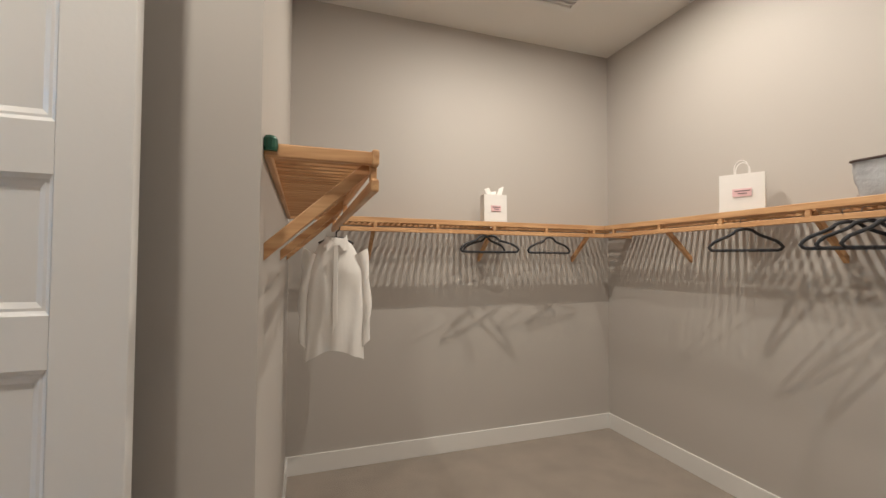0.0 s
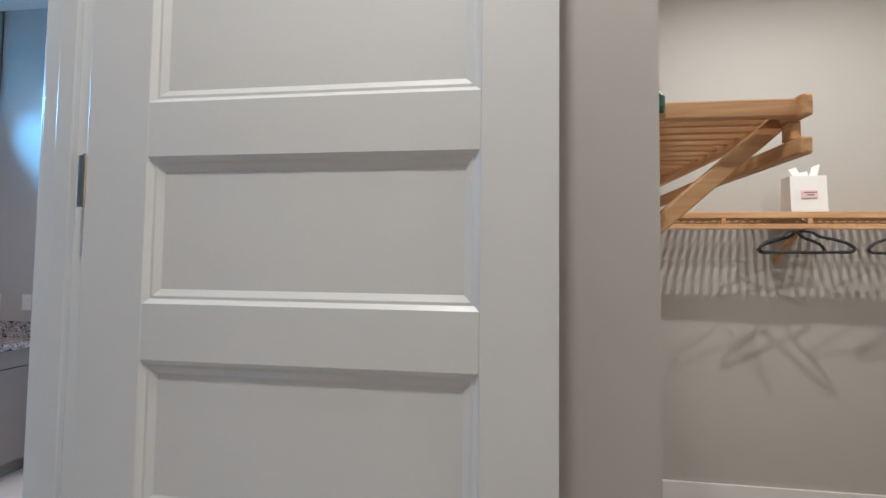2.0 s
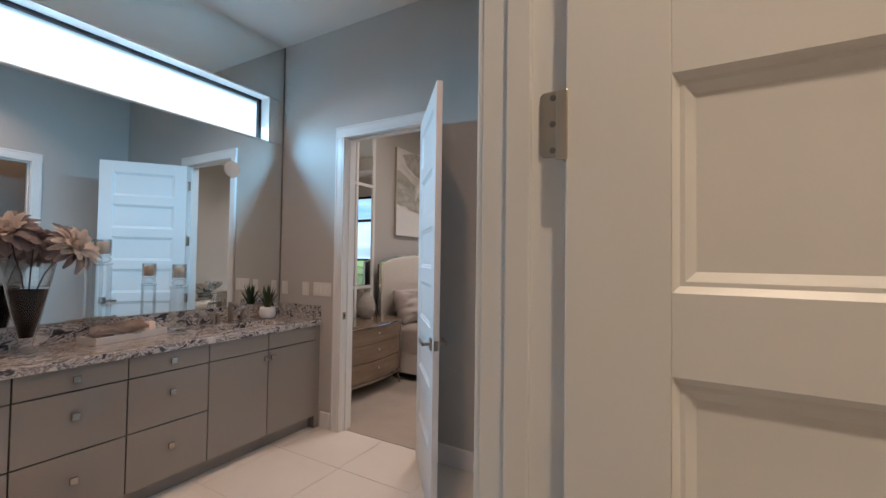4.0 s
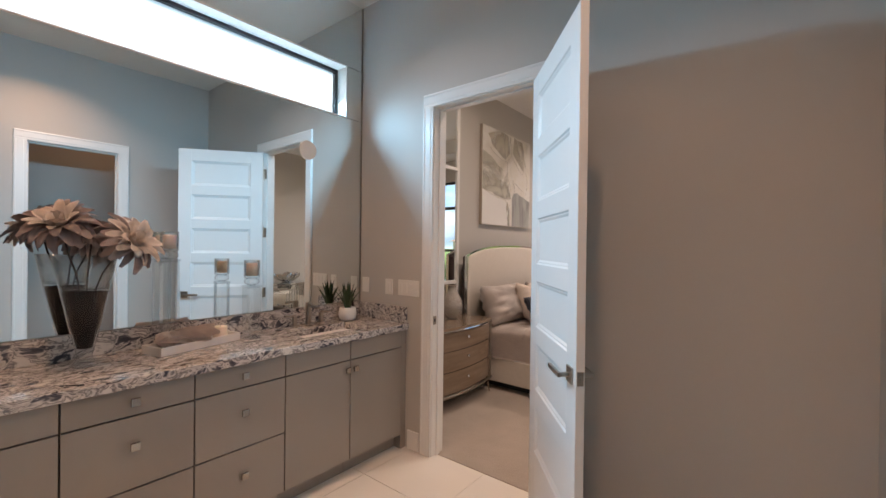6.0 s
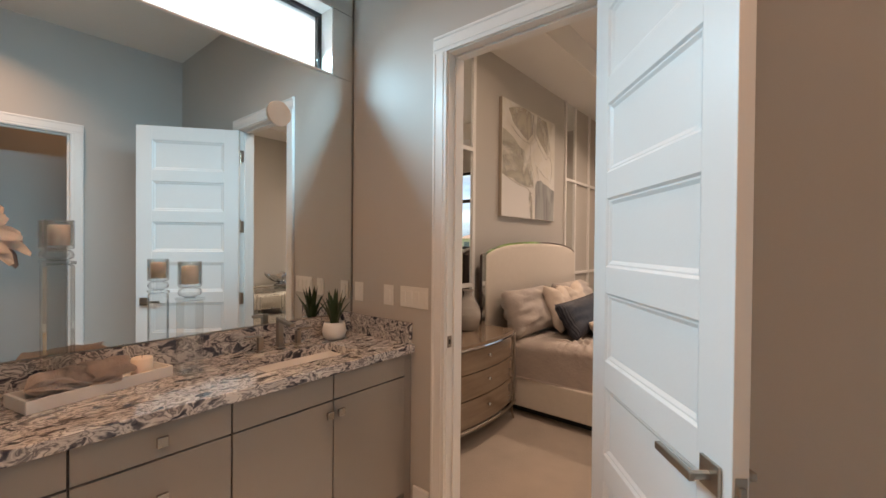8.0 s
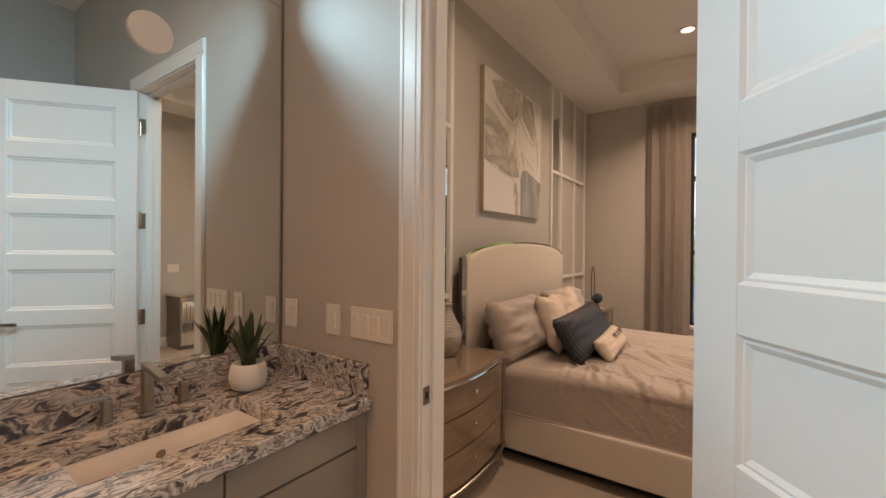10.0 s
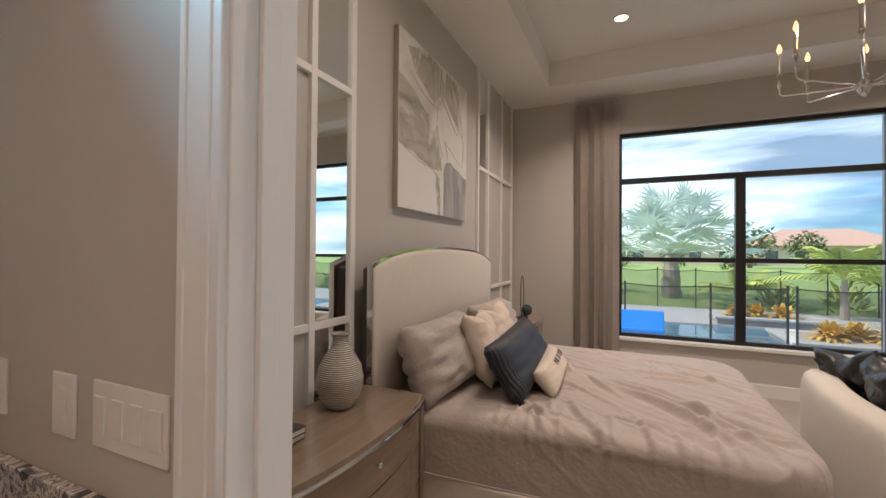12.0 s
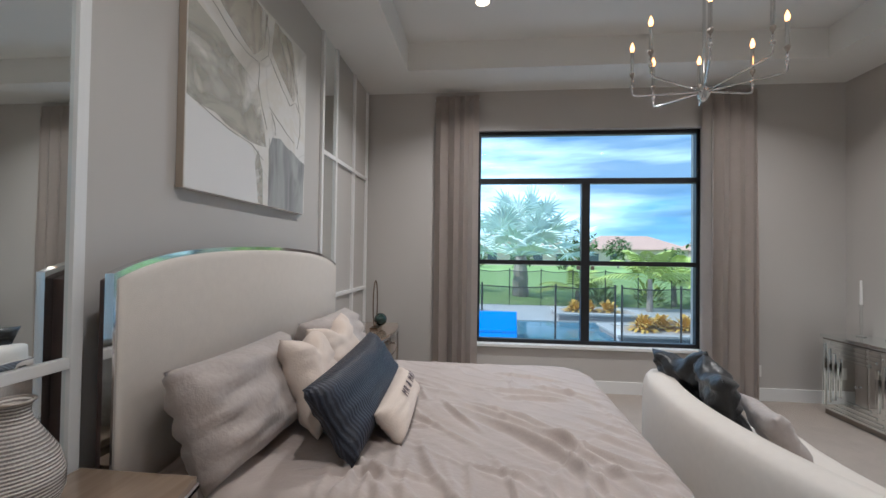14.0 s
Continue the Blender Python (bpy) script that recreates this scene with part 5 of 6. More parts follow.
def duvet(u, v):
    """Top sheet and drop: v crosses the bed, u runs to the foot."""
    half, drop, r = 0.945, 0.345, 0.07
    s = (v - 0.5) * 2 * (half + drop)
    a = abs(s)
    sg = 1 if s >= 0 else -1
    flat = half - r
    if a < flat:
        y, z, nz = a, 0.0, 1.0
    elif a < flat + r * math.pi / 2:
        t = (a - flat) / r
        y, z, nz = flat + r * math.sin(t), -r + r * math.cos(t), math.cos(t)
    else:
        y, z, nz = half, -r - (a - flat - r * math.pi / 2), 0.0
    L, R = 1.955, 0.10
    x = u * (L + 0.26)
    flx = L - R
    if x < flx:
        px, dz = x, 0.0
    elif x < flx + R * math.pi / 2:
        t = (x - flx) / R
        px, dz = flx + R * math.sin(t), -R + R * math.cos(t)
    else:
        px, dz = L, -R - (x - flx - R * math.pi / 2)
    over = max(0.0, min(MR, y - (half - MR)))
    px -= (MR - math.sqrt(MR * MR - over * over)) * (px / L) ** 5
    corner = min(0.0, z) if dz == 0 else max(min(z, dz), -0.36)
    p = Vector((px, s, 0.0))
    w = 0.013 * noise.noise(Vector((px * 2.6 + s * 1.3, s * 2.2 - px * 1.6, 0.3)))
    q = noise.noise(Vector((px * 1.9 + 0.8 * s, s * 4.6 + px * 3.2, 4.1)))
    w += 0.026 * max(0, 1 - abs(q) * 8.0) * (0.35 + 0.65 * max(0.0, noise.noise(Vector((px * 1.6, s * 1.6, 9)))+0.35))
    q2 = noise.noise(Vector((px * 3.1 - 2.2 * s, s * 7.5 + px * 5.0, 7.7)))
    w += 0.013 * max(0, 1 - abs(q2) * 7.0) * max(0.0, 0.5 + 1.6 * noise.noise(Vector((px * 2.3, s * 1.9, 5.5))))
    w += 0.007 * noise.noise(Vector((px * 11, s * 9, 2)))
    w = w * 0.40 + 1.35 * creases(px - 3.985, 5.71 + s)
    w *= 0.30 + 0.70 * nz
    bul = 0.018 * math.sin(3.2 * px + 1) * (1 - nz)
    return Vector((-3.985 + px + (0.02 * w if dz else 0), 5.71 + sg * (y + (w * 0.8 if nz < 0.5 else 0) + bul), max(0.338, 0.655 + corner + w * max(nz, 0.1))))


bm = grid(250, 290, duvet)
duvet_thing = thing("duvet", (0, 0, 0), "rumpled mauve-grey velvet duvet over the bed", "duvet")
part("cover", bm, DUVET, duvet_thing, smooth=True)
for v in (0.0, 1.0):
    part("hem", tube([duvet(k / 60, v) + Vector((0, 0.002, 0)) for k in range(61)], 0.006, n=5), DUVET, duvet_thing, smooth=True)
part("lining", (grid(110, 24, lambda u, v: Vector((-3.93 + 1.86 * u, 5.71 + (v - 0.5) * 1.30, 0.597 - 0.01 * math.sin(3 * u))))), CREAMP, duvet_thing, "cream lining")


def cushion(name, w, h, t, m, material, label, seed=0, pinch=0.10, crease=0.012, group="", chop=0.0):
    """A stuffed cushion standing in its own xz plane, w wide, h tall, t thick, with drawn-in sides and soft creases."""
    root = new(name)
    root.empty_display_size = 0.1
    root.matrix_basis = m
    tagged(root, label, "cushion", group)

    def f(u, v, side):
        a, b = u * 2 - 1, v * 2 - 1
        px = a * (1 - pinch * (1 - b * b))
        pz = b * (1 - pinch * (1 - a * a))
        pz -= chop * math.exp(-(a / 0.33) ** 2) * max(0.0, b) ** 2
        k = max(0.0, (1 - a ** 4) * (1 - b ** 4)) ** 0.55
        n = noise.noise(Vector((a * 2.2 + seed, b * 2.2, side * 3)))
        edge = crease * math.sin(15 * b + 5 * n + seed) * abs(a) ** 1.5 + crease * 1.4 * n
        return Vector((px * w / 2, side * (t / 2 * k + edge * k), (pz + 1) * h / 2))
    bm = bmesh.new()
    grid(26, 22, lambda u, v: f(u, v, 1), bm=bm)
    grid(26, 22, lambda u, v: f(u, v, -1), bm=bm)
    bmesh.ops.remove_doubles(bm, verts=bm.verts, dist=0.0008)
    part("cover", bm, material, root, smooth=True)
    return root


def lean(x, y, z, rz, back, roll=0):
    """Pose of a cushion: its face turned by rz, tilted back by back degrees."""
    return pose(x, y, z) @ pose(0, 0, 0, 0, 0, rz) @ pose(0, 0, 0, -back, roll, 0)


cushion("sham_pillow", 0.80, 0.44, 0.29, lean(-3.72, 5.16, 0.645, 90, 22), SHAM, "grey velvet pillow sham against the headboard", 1, 0.05, 0.026, "shams on the bed")
cushion("sham_pillow", 0.80, 0.44, 0.29, lean(-3.72, 6.18, 0.645, 90, 22), SHAM, "grey velvet pillow sham against the headboard", 4, 0.05, 0.026, "shams on the bed")
cushion("cream_pillow", 0.50, 0.46, 0.17, lean(-3.53, 5.42, 0.65, 96, 24, 4), CREAMP, "cream cushion with a drawn-in top edge", 2, 0.10, 0.016, "cream cushions on the bed", 0.34)
cushion("cream_pillow", 0.50, 0.46, 0.17, lean(-3.56, 5.86, 0.65, 88, 24, -3), CREAMP, "cream cushion with a drawn-in top edge", 7, 0.10, 0.016, "cream cushions on the bed", 0.34)
cushion("navy_pillow", 1.20, 0.345, 0.21, lean(-3.325, 5.555, 0.668, 94, 34, 0), NAVY, "long navy pleated lumbar pillow", 3, 0.06, 0.008)

BW, BH, BT = 0.74, 0.175, 0.135
bolster = cushion("bolster_pillow", BW, BH, BT, lean(-3.165, 5.53, 0.668, 94, 42), CREAMP, "small cream lumbar pillow with dark lettering", 6, 0.06, 0.005)
txt = bpy.data.curves.new("lettering", "FONT")
txt.body, txt.size, txt.extrude, txt.align_x, txt.space_character = "MR & MRS", 0.060, 0.001, "CENTER", 1.5
tob = bpy.data.objects.new("lettering_tmp", txt)
scene.collection.objects.link(tob)
dg = bpy.context.evaluated_depsgraph_get()
tme = bpy.data.meshes.new_from_object(tob.evaluated_get(dg))
bpy.data.objects.remove(tob)
for v in tme.vertices:
    x, z = v.co.x + 0.07, 0.092 + v.co.y
    k = max(0.0, (1 - (2 * x / BW) ** 4) * (1 - (2 * z / BH - 1) ** 4)) ** 0.55
    v.co = Vector((x, -(BT / 2 * k + 0.008 + v.co.z), z))
tme.materials.clear()
tme.materials.append(INK)
letters = new("lettering", tme)
letters.parent = bolster
letters["label"], letters["kind"] = "dark lettering reading MR & MRS", "stuff"

# nightstands with a bowed front
def nightstand(at, flip):
    root = thing("nightstand", at, "champagne wood three-drawer nightstand with a bowed front", "nightstand", "nightstands beside the bed")
    w, d, bow = 0.495, 0.38, 0.062

    def outline(e, depth0=0.0):
        pts = [(-d + depth0, -w - e), (e + 0.02, -w - e)]
        pts += [(0.02 + e + bow * (1 - (k / 8 - 1) ** 2), (-w - e) + (2 * w + 2 * e) * k / 16) for k in range(1, 16)]
        return pts + [(e + 0.02, w + e), (-d + depth0, w + e)]
    part("body", prism(outline(-0.024), 0.15, 0.715), CHAMP, root)
    part("top", prism(outline(0.004), 0.726, 0.752), CHAMP, root)
    edge = outline(0.006)[1:-1]
    part("top_moulding", tube([(x, y, 0.722) for x, y in edge], 0.010, n=8), CHROME, root, "silver leaf moulding")
    part("base_moulding", tube([(x, y, 0.15) for x, y in edge], 0.012, n=8), NICKEL, root, "silver leaf moulding")
    for z0, z1 in ((0.548, 0.705), (0.366, 0.538), (0.172, 0.356)):
        f = [(x, y) for x, y in outline(-0.004)[1:-1]]
        f = [(x, y * 0.965) for x, y in f]
        inner = [(x - 0.02, y) for x, y in f][::-1]
        dr = part("drawer", prism(f + inner, z0, z1), CHAMP, root)
        knob_bm = moved(lathe([(0.005, 0.0), (0.005, 0.012), (0.012, 0.016), (0.014, 0.022), (0.010, 0.028), (0.001, 0.030)], n=16), Matrix.Translation((bow + 0.016, 0.0, (z0 + z1) / 2 + 0.02)) @ Matrix.Rotation(radians(90), 4, "Y"))
        part("knob", knob_bm, CHROME, dr, "small round chrome knob", smooth=True)
    for y in (-w + 0.02, w - 0.02):
        for x in (-d + 0.03, 0.0):
            part("leg", tube([(x, y, 0.15), (x + 0.012, y, 0.07), (x + 0.02, y + math.copysign(0.012, y), 0.004)], [0.016, 0.011, 0.009], n=8), CHAMP, root)
    for y in (-w, w):
        part("corner_post", tube([(0.018, y, 0.15), (0.018, y, 0.722)], 0.010, n=8), NICKEL, root, "silver leaf corner bead")
    return root


nightstand((-3.725, 4.19, 0.004), 0)
nightstand((-3.725, 7.23, 0.004), 1)


def ribbed_vase(at, s, label):
    root = thing("ribbed_vase", at, label, "vase", "ribbed vases on the nightstand")
    prof = [(0.050, 0.0), (0.062, 0.006), (0.088, 0.05), (0.105, 0.10), (0.106, 0.14), (0.092, 0.195), (0.064, 0.245), (0.040, 0.285), (0.033, 0.31), (0.035, 0.325), (0.044, 0.336), (0.040, 0.338), (0.030, 0.325), (0.026, 0.30), (0.002, 0.29)]
    fine = []
    for (r0, z0), (r1, z1) in zip(prof, prof[1:]):
        n = max(1, int(abs(z1 - z0) / 0.0045)) if z1 > z0 else 1
        for k in range(n):
            t = k / n
            r = r0 + (r1 - r0) * t
            fine.append((r + (0.0016 if len(fine) % 2 else 0) * (1 if z1 > z0 else 0), z0 + (z1 - z0) * t))
    fine.append(prof[-1])
    part("body", lathe([(r * s, z * s) for r, z in fine], n=40), VASE, root, smooth=True)
    part("rim", tube([(0.043 * s * math.cos(a), 0.043 * s * math.sin(a), 0.337 * s) for a in [i * math.pi / 14 for i in range(28)]], 0.004, n=6, closed=True), NICKEL, root, "smooth pale rim", smooth=True)
    return root


ribbed_vase((-3.965, 4.375, 0.757), 0.98, "ribbed silver-grey ceramic vase on the nightstand")
for k, (h, ang) in enumerate(((0.028, 4), (0.024, -3))):
    bk = thing("book", (-3.97, 3.93, 0.757 + 0.028 * k), "dark cloth-bound book lying on the nightstand", "book", "books under the vase", ang)
    part("cover", box(-0.10, 0.10, -0.13, 0.13, 0.0, 0.003, 0.001, bm=box(-0.10, 0.10, -0.13, 0.13, h - 0.003, h, 0.001, bm=box(-0.10, -0.097, -0.13, 0.13, 0.003, h - 0.003))), BOOKC, bk)
    part("page_block", box(-0.096, 0.095, -0.126, 0.126, 0.0032, h - 0.0032), PAGES, bk)
ribbed_vase((-4.0, 3.925, 0.811), 1.0, "taller ribbed silver-grey ceramic vase on two books")

root = thing("ring_sculpture", (-3.84, 7.35, 0.757), "thin bronze ring sculpture with a dark glass ball", "ornament")
part("base", box(-0.04, 0.04, -0.08, 0.08, 0.0, 0.02, 0.004), BRONZE, root)
part("ring", tube([(0.0, 0.075 * math.cos(a) - 0.03, 0.24 + 0.22 * math.sin(a)) for a in [i * math.pi / 20 for i in range(40)]], 0.006, n=6, closed=True), BRONZE, root, smooth=True)
bm = bmesh.new()
bmesh.ops.create_uvsphere(bm, u_segments=24, v_segments=14, radius=0.062, matrix=Matrix.Translation((0.03, 0.06, 0.08)))
part("ball", bm, BALL, root, "dark green glass ball", smooth=True)


def curtain(x0, x1, seed):
    """Pinch-pleated floor-length panel."""
    root = thing("curtain", ((x0 + x1) / 2, 7.985, 0.01), "floor-length greige curtain panel with pinch pleats", "curtain", "curtains at the bedroom window")
    w = x1 - x0

    def f(u, v):
        k = 4.0
        a = 2 * math.pi * k * (u + 0.040 * math.sin(7 * u + seed * 3) + 0.015 * noise.noise(Vector((u * 4, v * 1.5, seed)))) + seed
        pinch = max(0.0, (v - 0.955) / 0.045)
        amp = 0.060 * (0.70 + 0.30 * math.sin(4 * u + seed)) * (1 - 0.30 * v ** 6) * (1 - 0.55 * pinch * (1 - pinch) * 4)
        x = (u - 0.5) * w * (1.0 - 0.05 * v) + 0.014 * math.sin(2 * a) + 0.014 * (1 - v) * math.sin(5 * u + seed)
        top = 0.010 * max(0.0, math.sin(a)) * pinch
        return Vector((x, amp * math.sin(a) + 0.014 * (1 - v) * noise.noise(Vector((u * 5, v * 3, seed))), 3.225 * v + top))
    bm = grid(160, 44, f)
    bmesh.ops.solidify(bm, geom=bm.faces[:], thickness=0.004)
    part("panel", bm, CURTAIN, root, smooth=True)
    part("hidden_rod", tube([(-w / 2, 0.055, 3.20), (w / 2, 0.055, 3.20)], 0.010, n=8), TRIM, root, "slim white curtain rod")


curtain(-3.38, -2.88, 0.4)
curtain(-0.55, 0.0, 2.1)

# chandelier
CH = Vector((-1.595, 5.89, 2.40))
root = thing("chandelier", CH, "dark chrome eight-arm candle chandelier, lit", "chandelier")
part("stem", tube([(0, 0, -0.02), (0, 0, HT - CH.z - 0.02)], 0.008, n=10), CHROME, root)
part("hub", lathe([(0.004, -0.055), (0.016, -0.045), (0.028, -0.02), (0.034, 0.0), (0.024, 0.02), (0.010, 0.035)], n=20), CHROME, root, smooth=True)
part("canopy", lathe([(0.02, HT - CH.z - 0.03), (0.06, HT - CH.z - 0.012), (0.065, HT - CH.z)], n=24), CHROME, root, smooth=True)
for i in range(8):
    a = radians(22.5 + 45 * i)
    c, s, R = math.cos(a), math.sin(a), 0.367
    pts = [(0.02, 0.004), (0.12, 0.014), (R - 0.035, 0.036), (R - 0.012, 0.042), (R - 0.002, 0.052), (R, 0.068), (R, 0.165)]
    arm = part("arm", tube([(r * c, r * s, z) for r, z in pts], 0.0055, n=8), CHROME, root, smooth=True)
    part("cup", lathe([(0.006, 0.15), (0.013, 0.162), (0.015, 0.175), (0.011, 0.18)], n=14, at=(R * c, R * s, 0)), NICKEL, arm, smooth=True)
    part("candle_sleeve", lathe([(0.010, 0.18), (0.010, 0.305)], n=12, at=(R * c, R * s, 0)), CHROME, arm)
    part("ball", lathe([(0.006, 0.088), (0.011, 0.096), (0.012, 0.103), (0.010, 0.110), (0.006, 0.117)], n=12, at=(R * c, R * s, 0)), CHROME, arm, smooth=True)
    part("joint", lathe([(0.006, 0.126), (0.010, 0.132), (0.006, 0.138)], n=12, at=(R * c, R * s, 0)), CHROME, arm, smooth=True)
    part("bulb", lathe([(0.006, 0.3055), (0.011, 0.318), (0.013, 0.330), (0.008, 0.350), (0.001, 0.366)], n=14, at=(R * c, R * s, 0)), BULB, arm, "glowing flame-tip bulb", smooth=True)

# smoke detector on the tray ceiling
root = thing("smoke_detector", (0.05, 6.9, HT), "round white smoke detector on the ceiling", "smoke detector")
part("case", lathe([(0.065, 0.0), (0.065, -0.02), (0.045, -0.034), (0.002, -0.036)], n=28), PLATE, root, smooth=True)

# curved settee at the foot of the bed
SC = Vector((0.82, 5.85))
settee = thing("curved_settee", (SC.x, SC.y, 0.0), "cream upholstered settee with a low curved back", "settee")


def arc_body(r_in, r_out, z0, z1, a0, a1, rnd, n=44, m=20):
    bm = bmesh.new()
    cz, hz = (z0 + z1) / 2, (z1 - z0) / 2
    cr, hr = (r_in + r_out) / 2, (r_out - r_in) / 2
    secs = []
    for i in range(n + 1):
        t = i / n
        a = a0 + (a1 - a0) * t
        e = min(1, 8 * min(t, 1 - t) + 0.05) ** 0.5
        ring = []
        for k in range(m):
            b = 2 * math.pi * k / m
            cx, sx = math.cos(b), math.sin(b)
            px = math.copysign(abs(cx) ** rnd, cx) * hr * e + cr
            pz = math.copysign(abs(sx) ** rnd, sx) * hz * (0.85 + 0.15 * e) + cz
            ring.append(bm.verts.new((1.0 * px * math.cos(a), px * math.sin(a), pz)))
        secs.append(ring)
    for p, q in zip(secs, secs[1:]):
        for k in range(m):
            bm.faces.new((p[k], p[(k + 1) % m], q[(k + 1) % m], q[k]))
    bm.faces.new(secs[0][::-1])
    bm.faces.new(secs[-1])
    return bm


part("back", arc_body(2.37, 2.60, 0.06, 0.68, radians(160), radians(206), 0.45), LINEN, settee, smooth=True)
part("seat", arc_body(1.72, 2.38, 0.12, 0.42, radians(164), radians(204), 0.35), LINEN, settee, smooth=True)
for a in (166, 184, 202):
    for r in (1.85, 2.45):
        part("leg", lathe([(0.016, 0.004), (0.022, 0.12)], n=10, at=(r * math.cos(radians(a)), r * math.sin(radians(a)), 0)), STEM, settee, "dark wooden leg")
cushion("black_pillow", 0.46, 0.42, 0.16, lean(-1.40, 6.36, 0.45, 112, 12, 10), BLACKFAB, "crumpled black velvet cushion on the settee", 5, 0.08, 0.03, "black cushions on the settee", 0.25)
cushion("black_pillow", 0.46, 0.42, 0.16, lean(-1.37, 6.06, 0.45, 76, 14, -8), BLACKFAB, "crumpled black velvet cushion on the settee", 9, 0.08, 0.03, "black cushions on the settee", 0.2)
cushion("taupe_pillow", 0.42, 0.30, 0.13, lean(-1.16, 5.86, 0.425, 80, 34, 0), SHAM, "small taupe cushion on the settee", 11, 0.10, 0.012)

# mirrored console by the wall
CO = thing("mirrored_console", (0.46, 6.29, 0.004), "long silver console cabinet with mirrored doors", "console")
part("body", box(0.0, 0.41, -1.53, 1.53, 0.05, 0.725, 0.003), STEEL, CO)
part("top", box(-0.015, 0.412, -1.55, 1.55, 0.725, 0.757, 0.006), MIRROR, CO)
part("plinth", box(0.015, 0.405, -1.52, 1.52, 0.0, 0.05), STEEL, CO)
for k, y in enumerate((-1.14, -0.38, 0.38, 1.14)):
    d = part("door", box(-0.012, 0.0, y - 0.378, y + 0.378, 0.055, 0.715, 0.003), MIRROR, CO)
    for i in range(4):
        o = 0.04 + 0.055 * i
        for q in ((y - 0.37 + o - 0.04, y - 0.335 + o - 0.04, 0.06 + o * 0.7, 0.705 - o * 0.7), (y + 0.335 - o + 0.04, y + 0.37 - o + 0.04, 0.06 + o * 0.7, 0.705 - o * 0.7)):
            part("bevel_strip", box(-0.022, -0.0125, q[0], q[1], q[2], q[3], 0.007, seg=1), MIRROR, d)
        for z in (0.058 + o * 0.72 - 0.03, 0.675 - o * 0.72 + 0.03):
            part("bevel_strip", box(-0.020, -0.0125, y - 0.33 + o, y + 0.33 - o, z, z + 0.028, 0.006, seg=1), MIRROR, d)
    part("pull", lathe([(0.004, 0), (0.012, 0.008), (0.010, 0.02)], n=12, at=(-0.03, y, 0.35)), CHROME, d)
for x, y in ((0.70, 7.70), (0.78, 7.50)):
    root = thing("candlestick", (x, y, 0.761), "slim glass candlestick with a white taper", "candlestick", "candlesticks on the console")
    part("stand", lathe([(0.040, 0.0), (0.040, 0.006), (0.010, 0.012), (0.008, 0.07), (0.014, 0.085), (0.010, 0.27), (0.018, 0.285), (0.016, 0.30)], n=20), GLASS, root, smooth=True)
    part("taper", lathe([(0.011, 0.3005), (0.010, 0.52), (0.002, 0.53)], n=14), TRAYP, root, "white taper candle")
root = thing("silver_bowl", (0.70, 5.45, 0.761), "crumpled silver leaf-shaped bowl on the console", "bowl")
part("bowl", grid(40, 10, lambda u, v: Vector((0.10 * v * math.cos(2 * math.pi * u) , 0.30 * v * math.sin(2 * math.pi * u), 0.004 + 0.15 * v * v + 0.03 * v * math.sin(14 * math.pi * u) + 0.02 * v * math.sin(6 * math.pi * u))), close_u=True), CHROME, root, smooth=True)

root = thing("wall_outlet", (0.04, 8.10, 0.25), "white wall outlet plate above the baseboard", "outlet")
part("plate", box(-0.038, 0.038, -0.006, 0.0, 0.0, 0.12, 0.002), PLATE, root)
part("socket", box(-0.017, 0.017, -0.008, -0.005, 0.03, 0.09, 0.001), PLATE, root)

root = thing("switch_plate", (0.89, 4.85, 1.05), "white wall plate with two rocker switches", "switch plate")
part("plate", box(-0.006, 0.0, -0.075, 0.075, 0.0, 0.115, 0.002), PLATE, root)
for y in (-0.046, 0.0, 0.046):
    part("rocker", box(-0.009, -0.006, y - 0.016, y + 0.016, 0.025, 0.09, 0.001), PLATE, root)

# ---- outside ----
GRASS = mat("lawn", (0.28, 0.40, 0.12), 0.9, vary=0.35, scale=0.6, bump=0.5, bump_scale=40)
PAVER = mat("pool_paver", (0.50, 0.49, 0.47), 0.7, vary=0.08, scale=3)
WATER = mat("pool_water", (0.10, 0.26, 0.36), 0.04, vary=0.2, scale=1.5, bump=0.15, bump_scale=5)
BLUE = mat("blue_canvas", (0.0, 0.22, 0.75), 0.6, vary=0.06)
TRUNK = mat("palm_trunk", (0.30, 0.26, 0.22), 0.9, vary=0.3, scale=6, bump=0.6, bump_scale=30)
FROND = mat("silver_palm_frond", (0.66, 0.76, 0.69), 0.55, vary=0.22, scale=2)
FROND2 = mat("green_palm_frond", (0.40, 0.48, 0.12), 0.6, vary=0.3, scale=2)
CROTON = mat("orange_croton", (0.80, 0.50, 0.10), 0.6, vary=0.35, scale=6)
FENCEM = mat("fence_black", (0.02, 0.02, 0.022), 0.5)
STUCCO = mat("pale_stucco", (0.62, 0.52, 0.43), 0.85, vary=0.05)
ROOF = mat("terracotta_roof", (0.52, 0.33, 0.25), 0.85, vary=0.15, scale=3)
HEDGE = mat("hedge_leaf", (0.13, 0.20, 0.07), 0.7, vary=0.4, scale=3)
SOIL = mat("planter_gravel", (0.48, 0.42, 0.36), 0.95, vary=0.2, scale=20)


def mesh_fabric():
    m, n, l, b = node_mat("fence_mesh")
    tr, mx = n.new("ShaderNodeBsdfTransparent"), n.new("ShaderNodeMixShader")
    mx.inputs["Fac"].default_value = 0.36
    b.inputs["Base Color"].default_value = (0.03, 0.035, 0.035, 1)
    l.new(tr.outputs["BSDF"], mx.inputs[1])
    l.new(b.outputs["BSDF"], mx.inputs[2])
    l.new(mx.outputs["Shader"], n["Material Output"].inputs["Surface"])
    return m


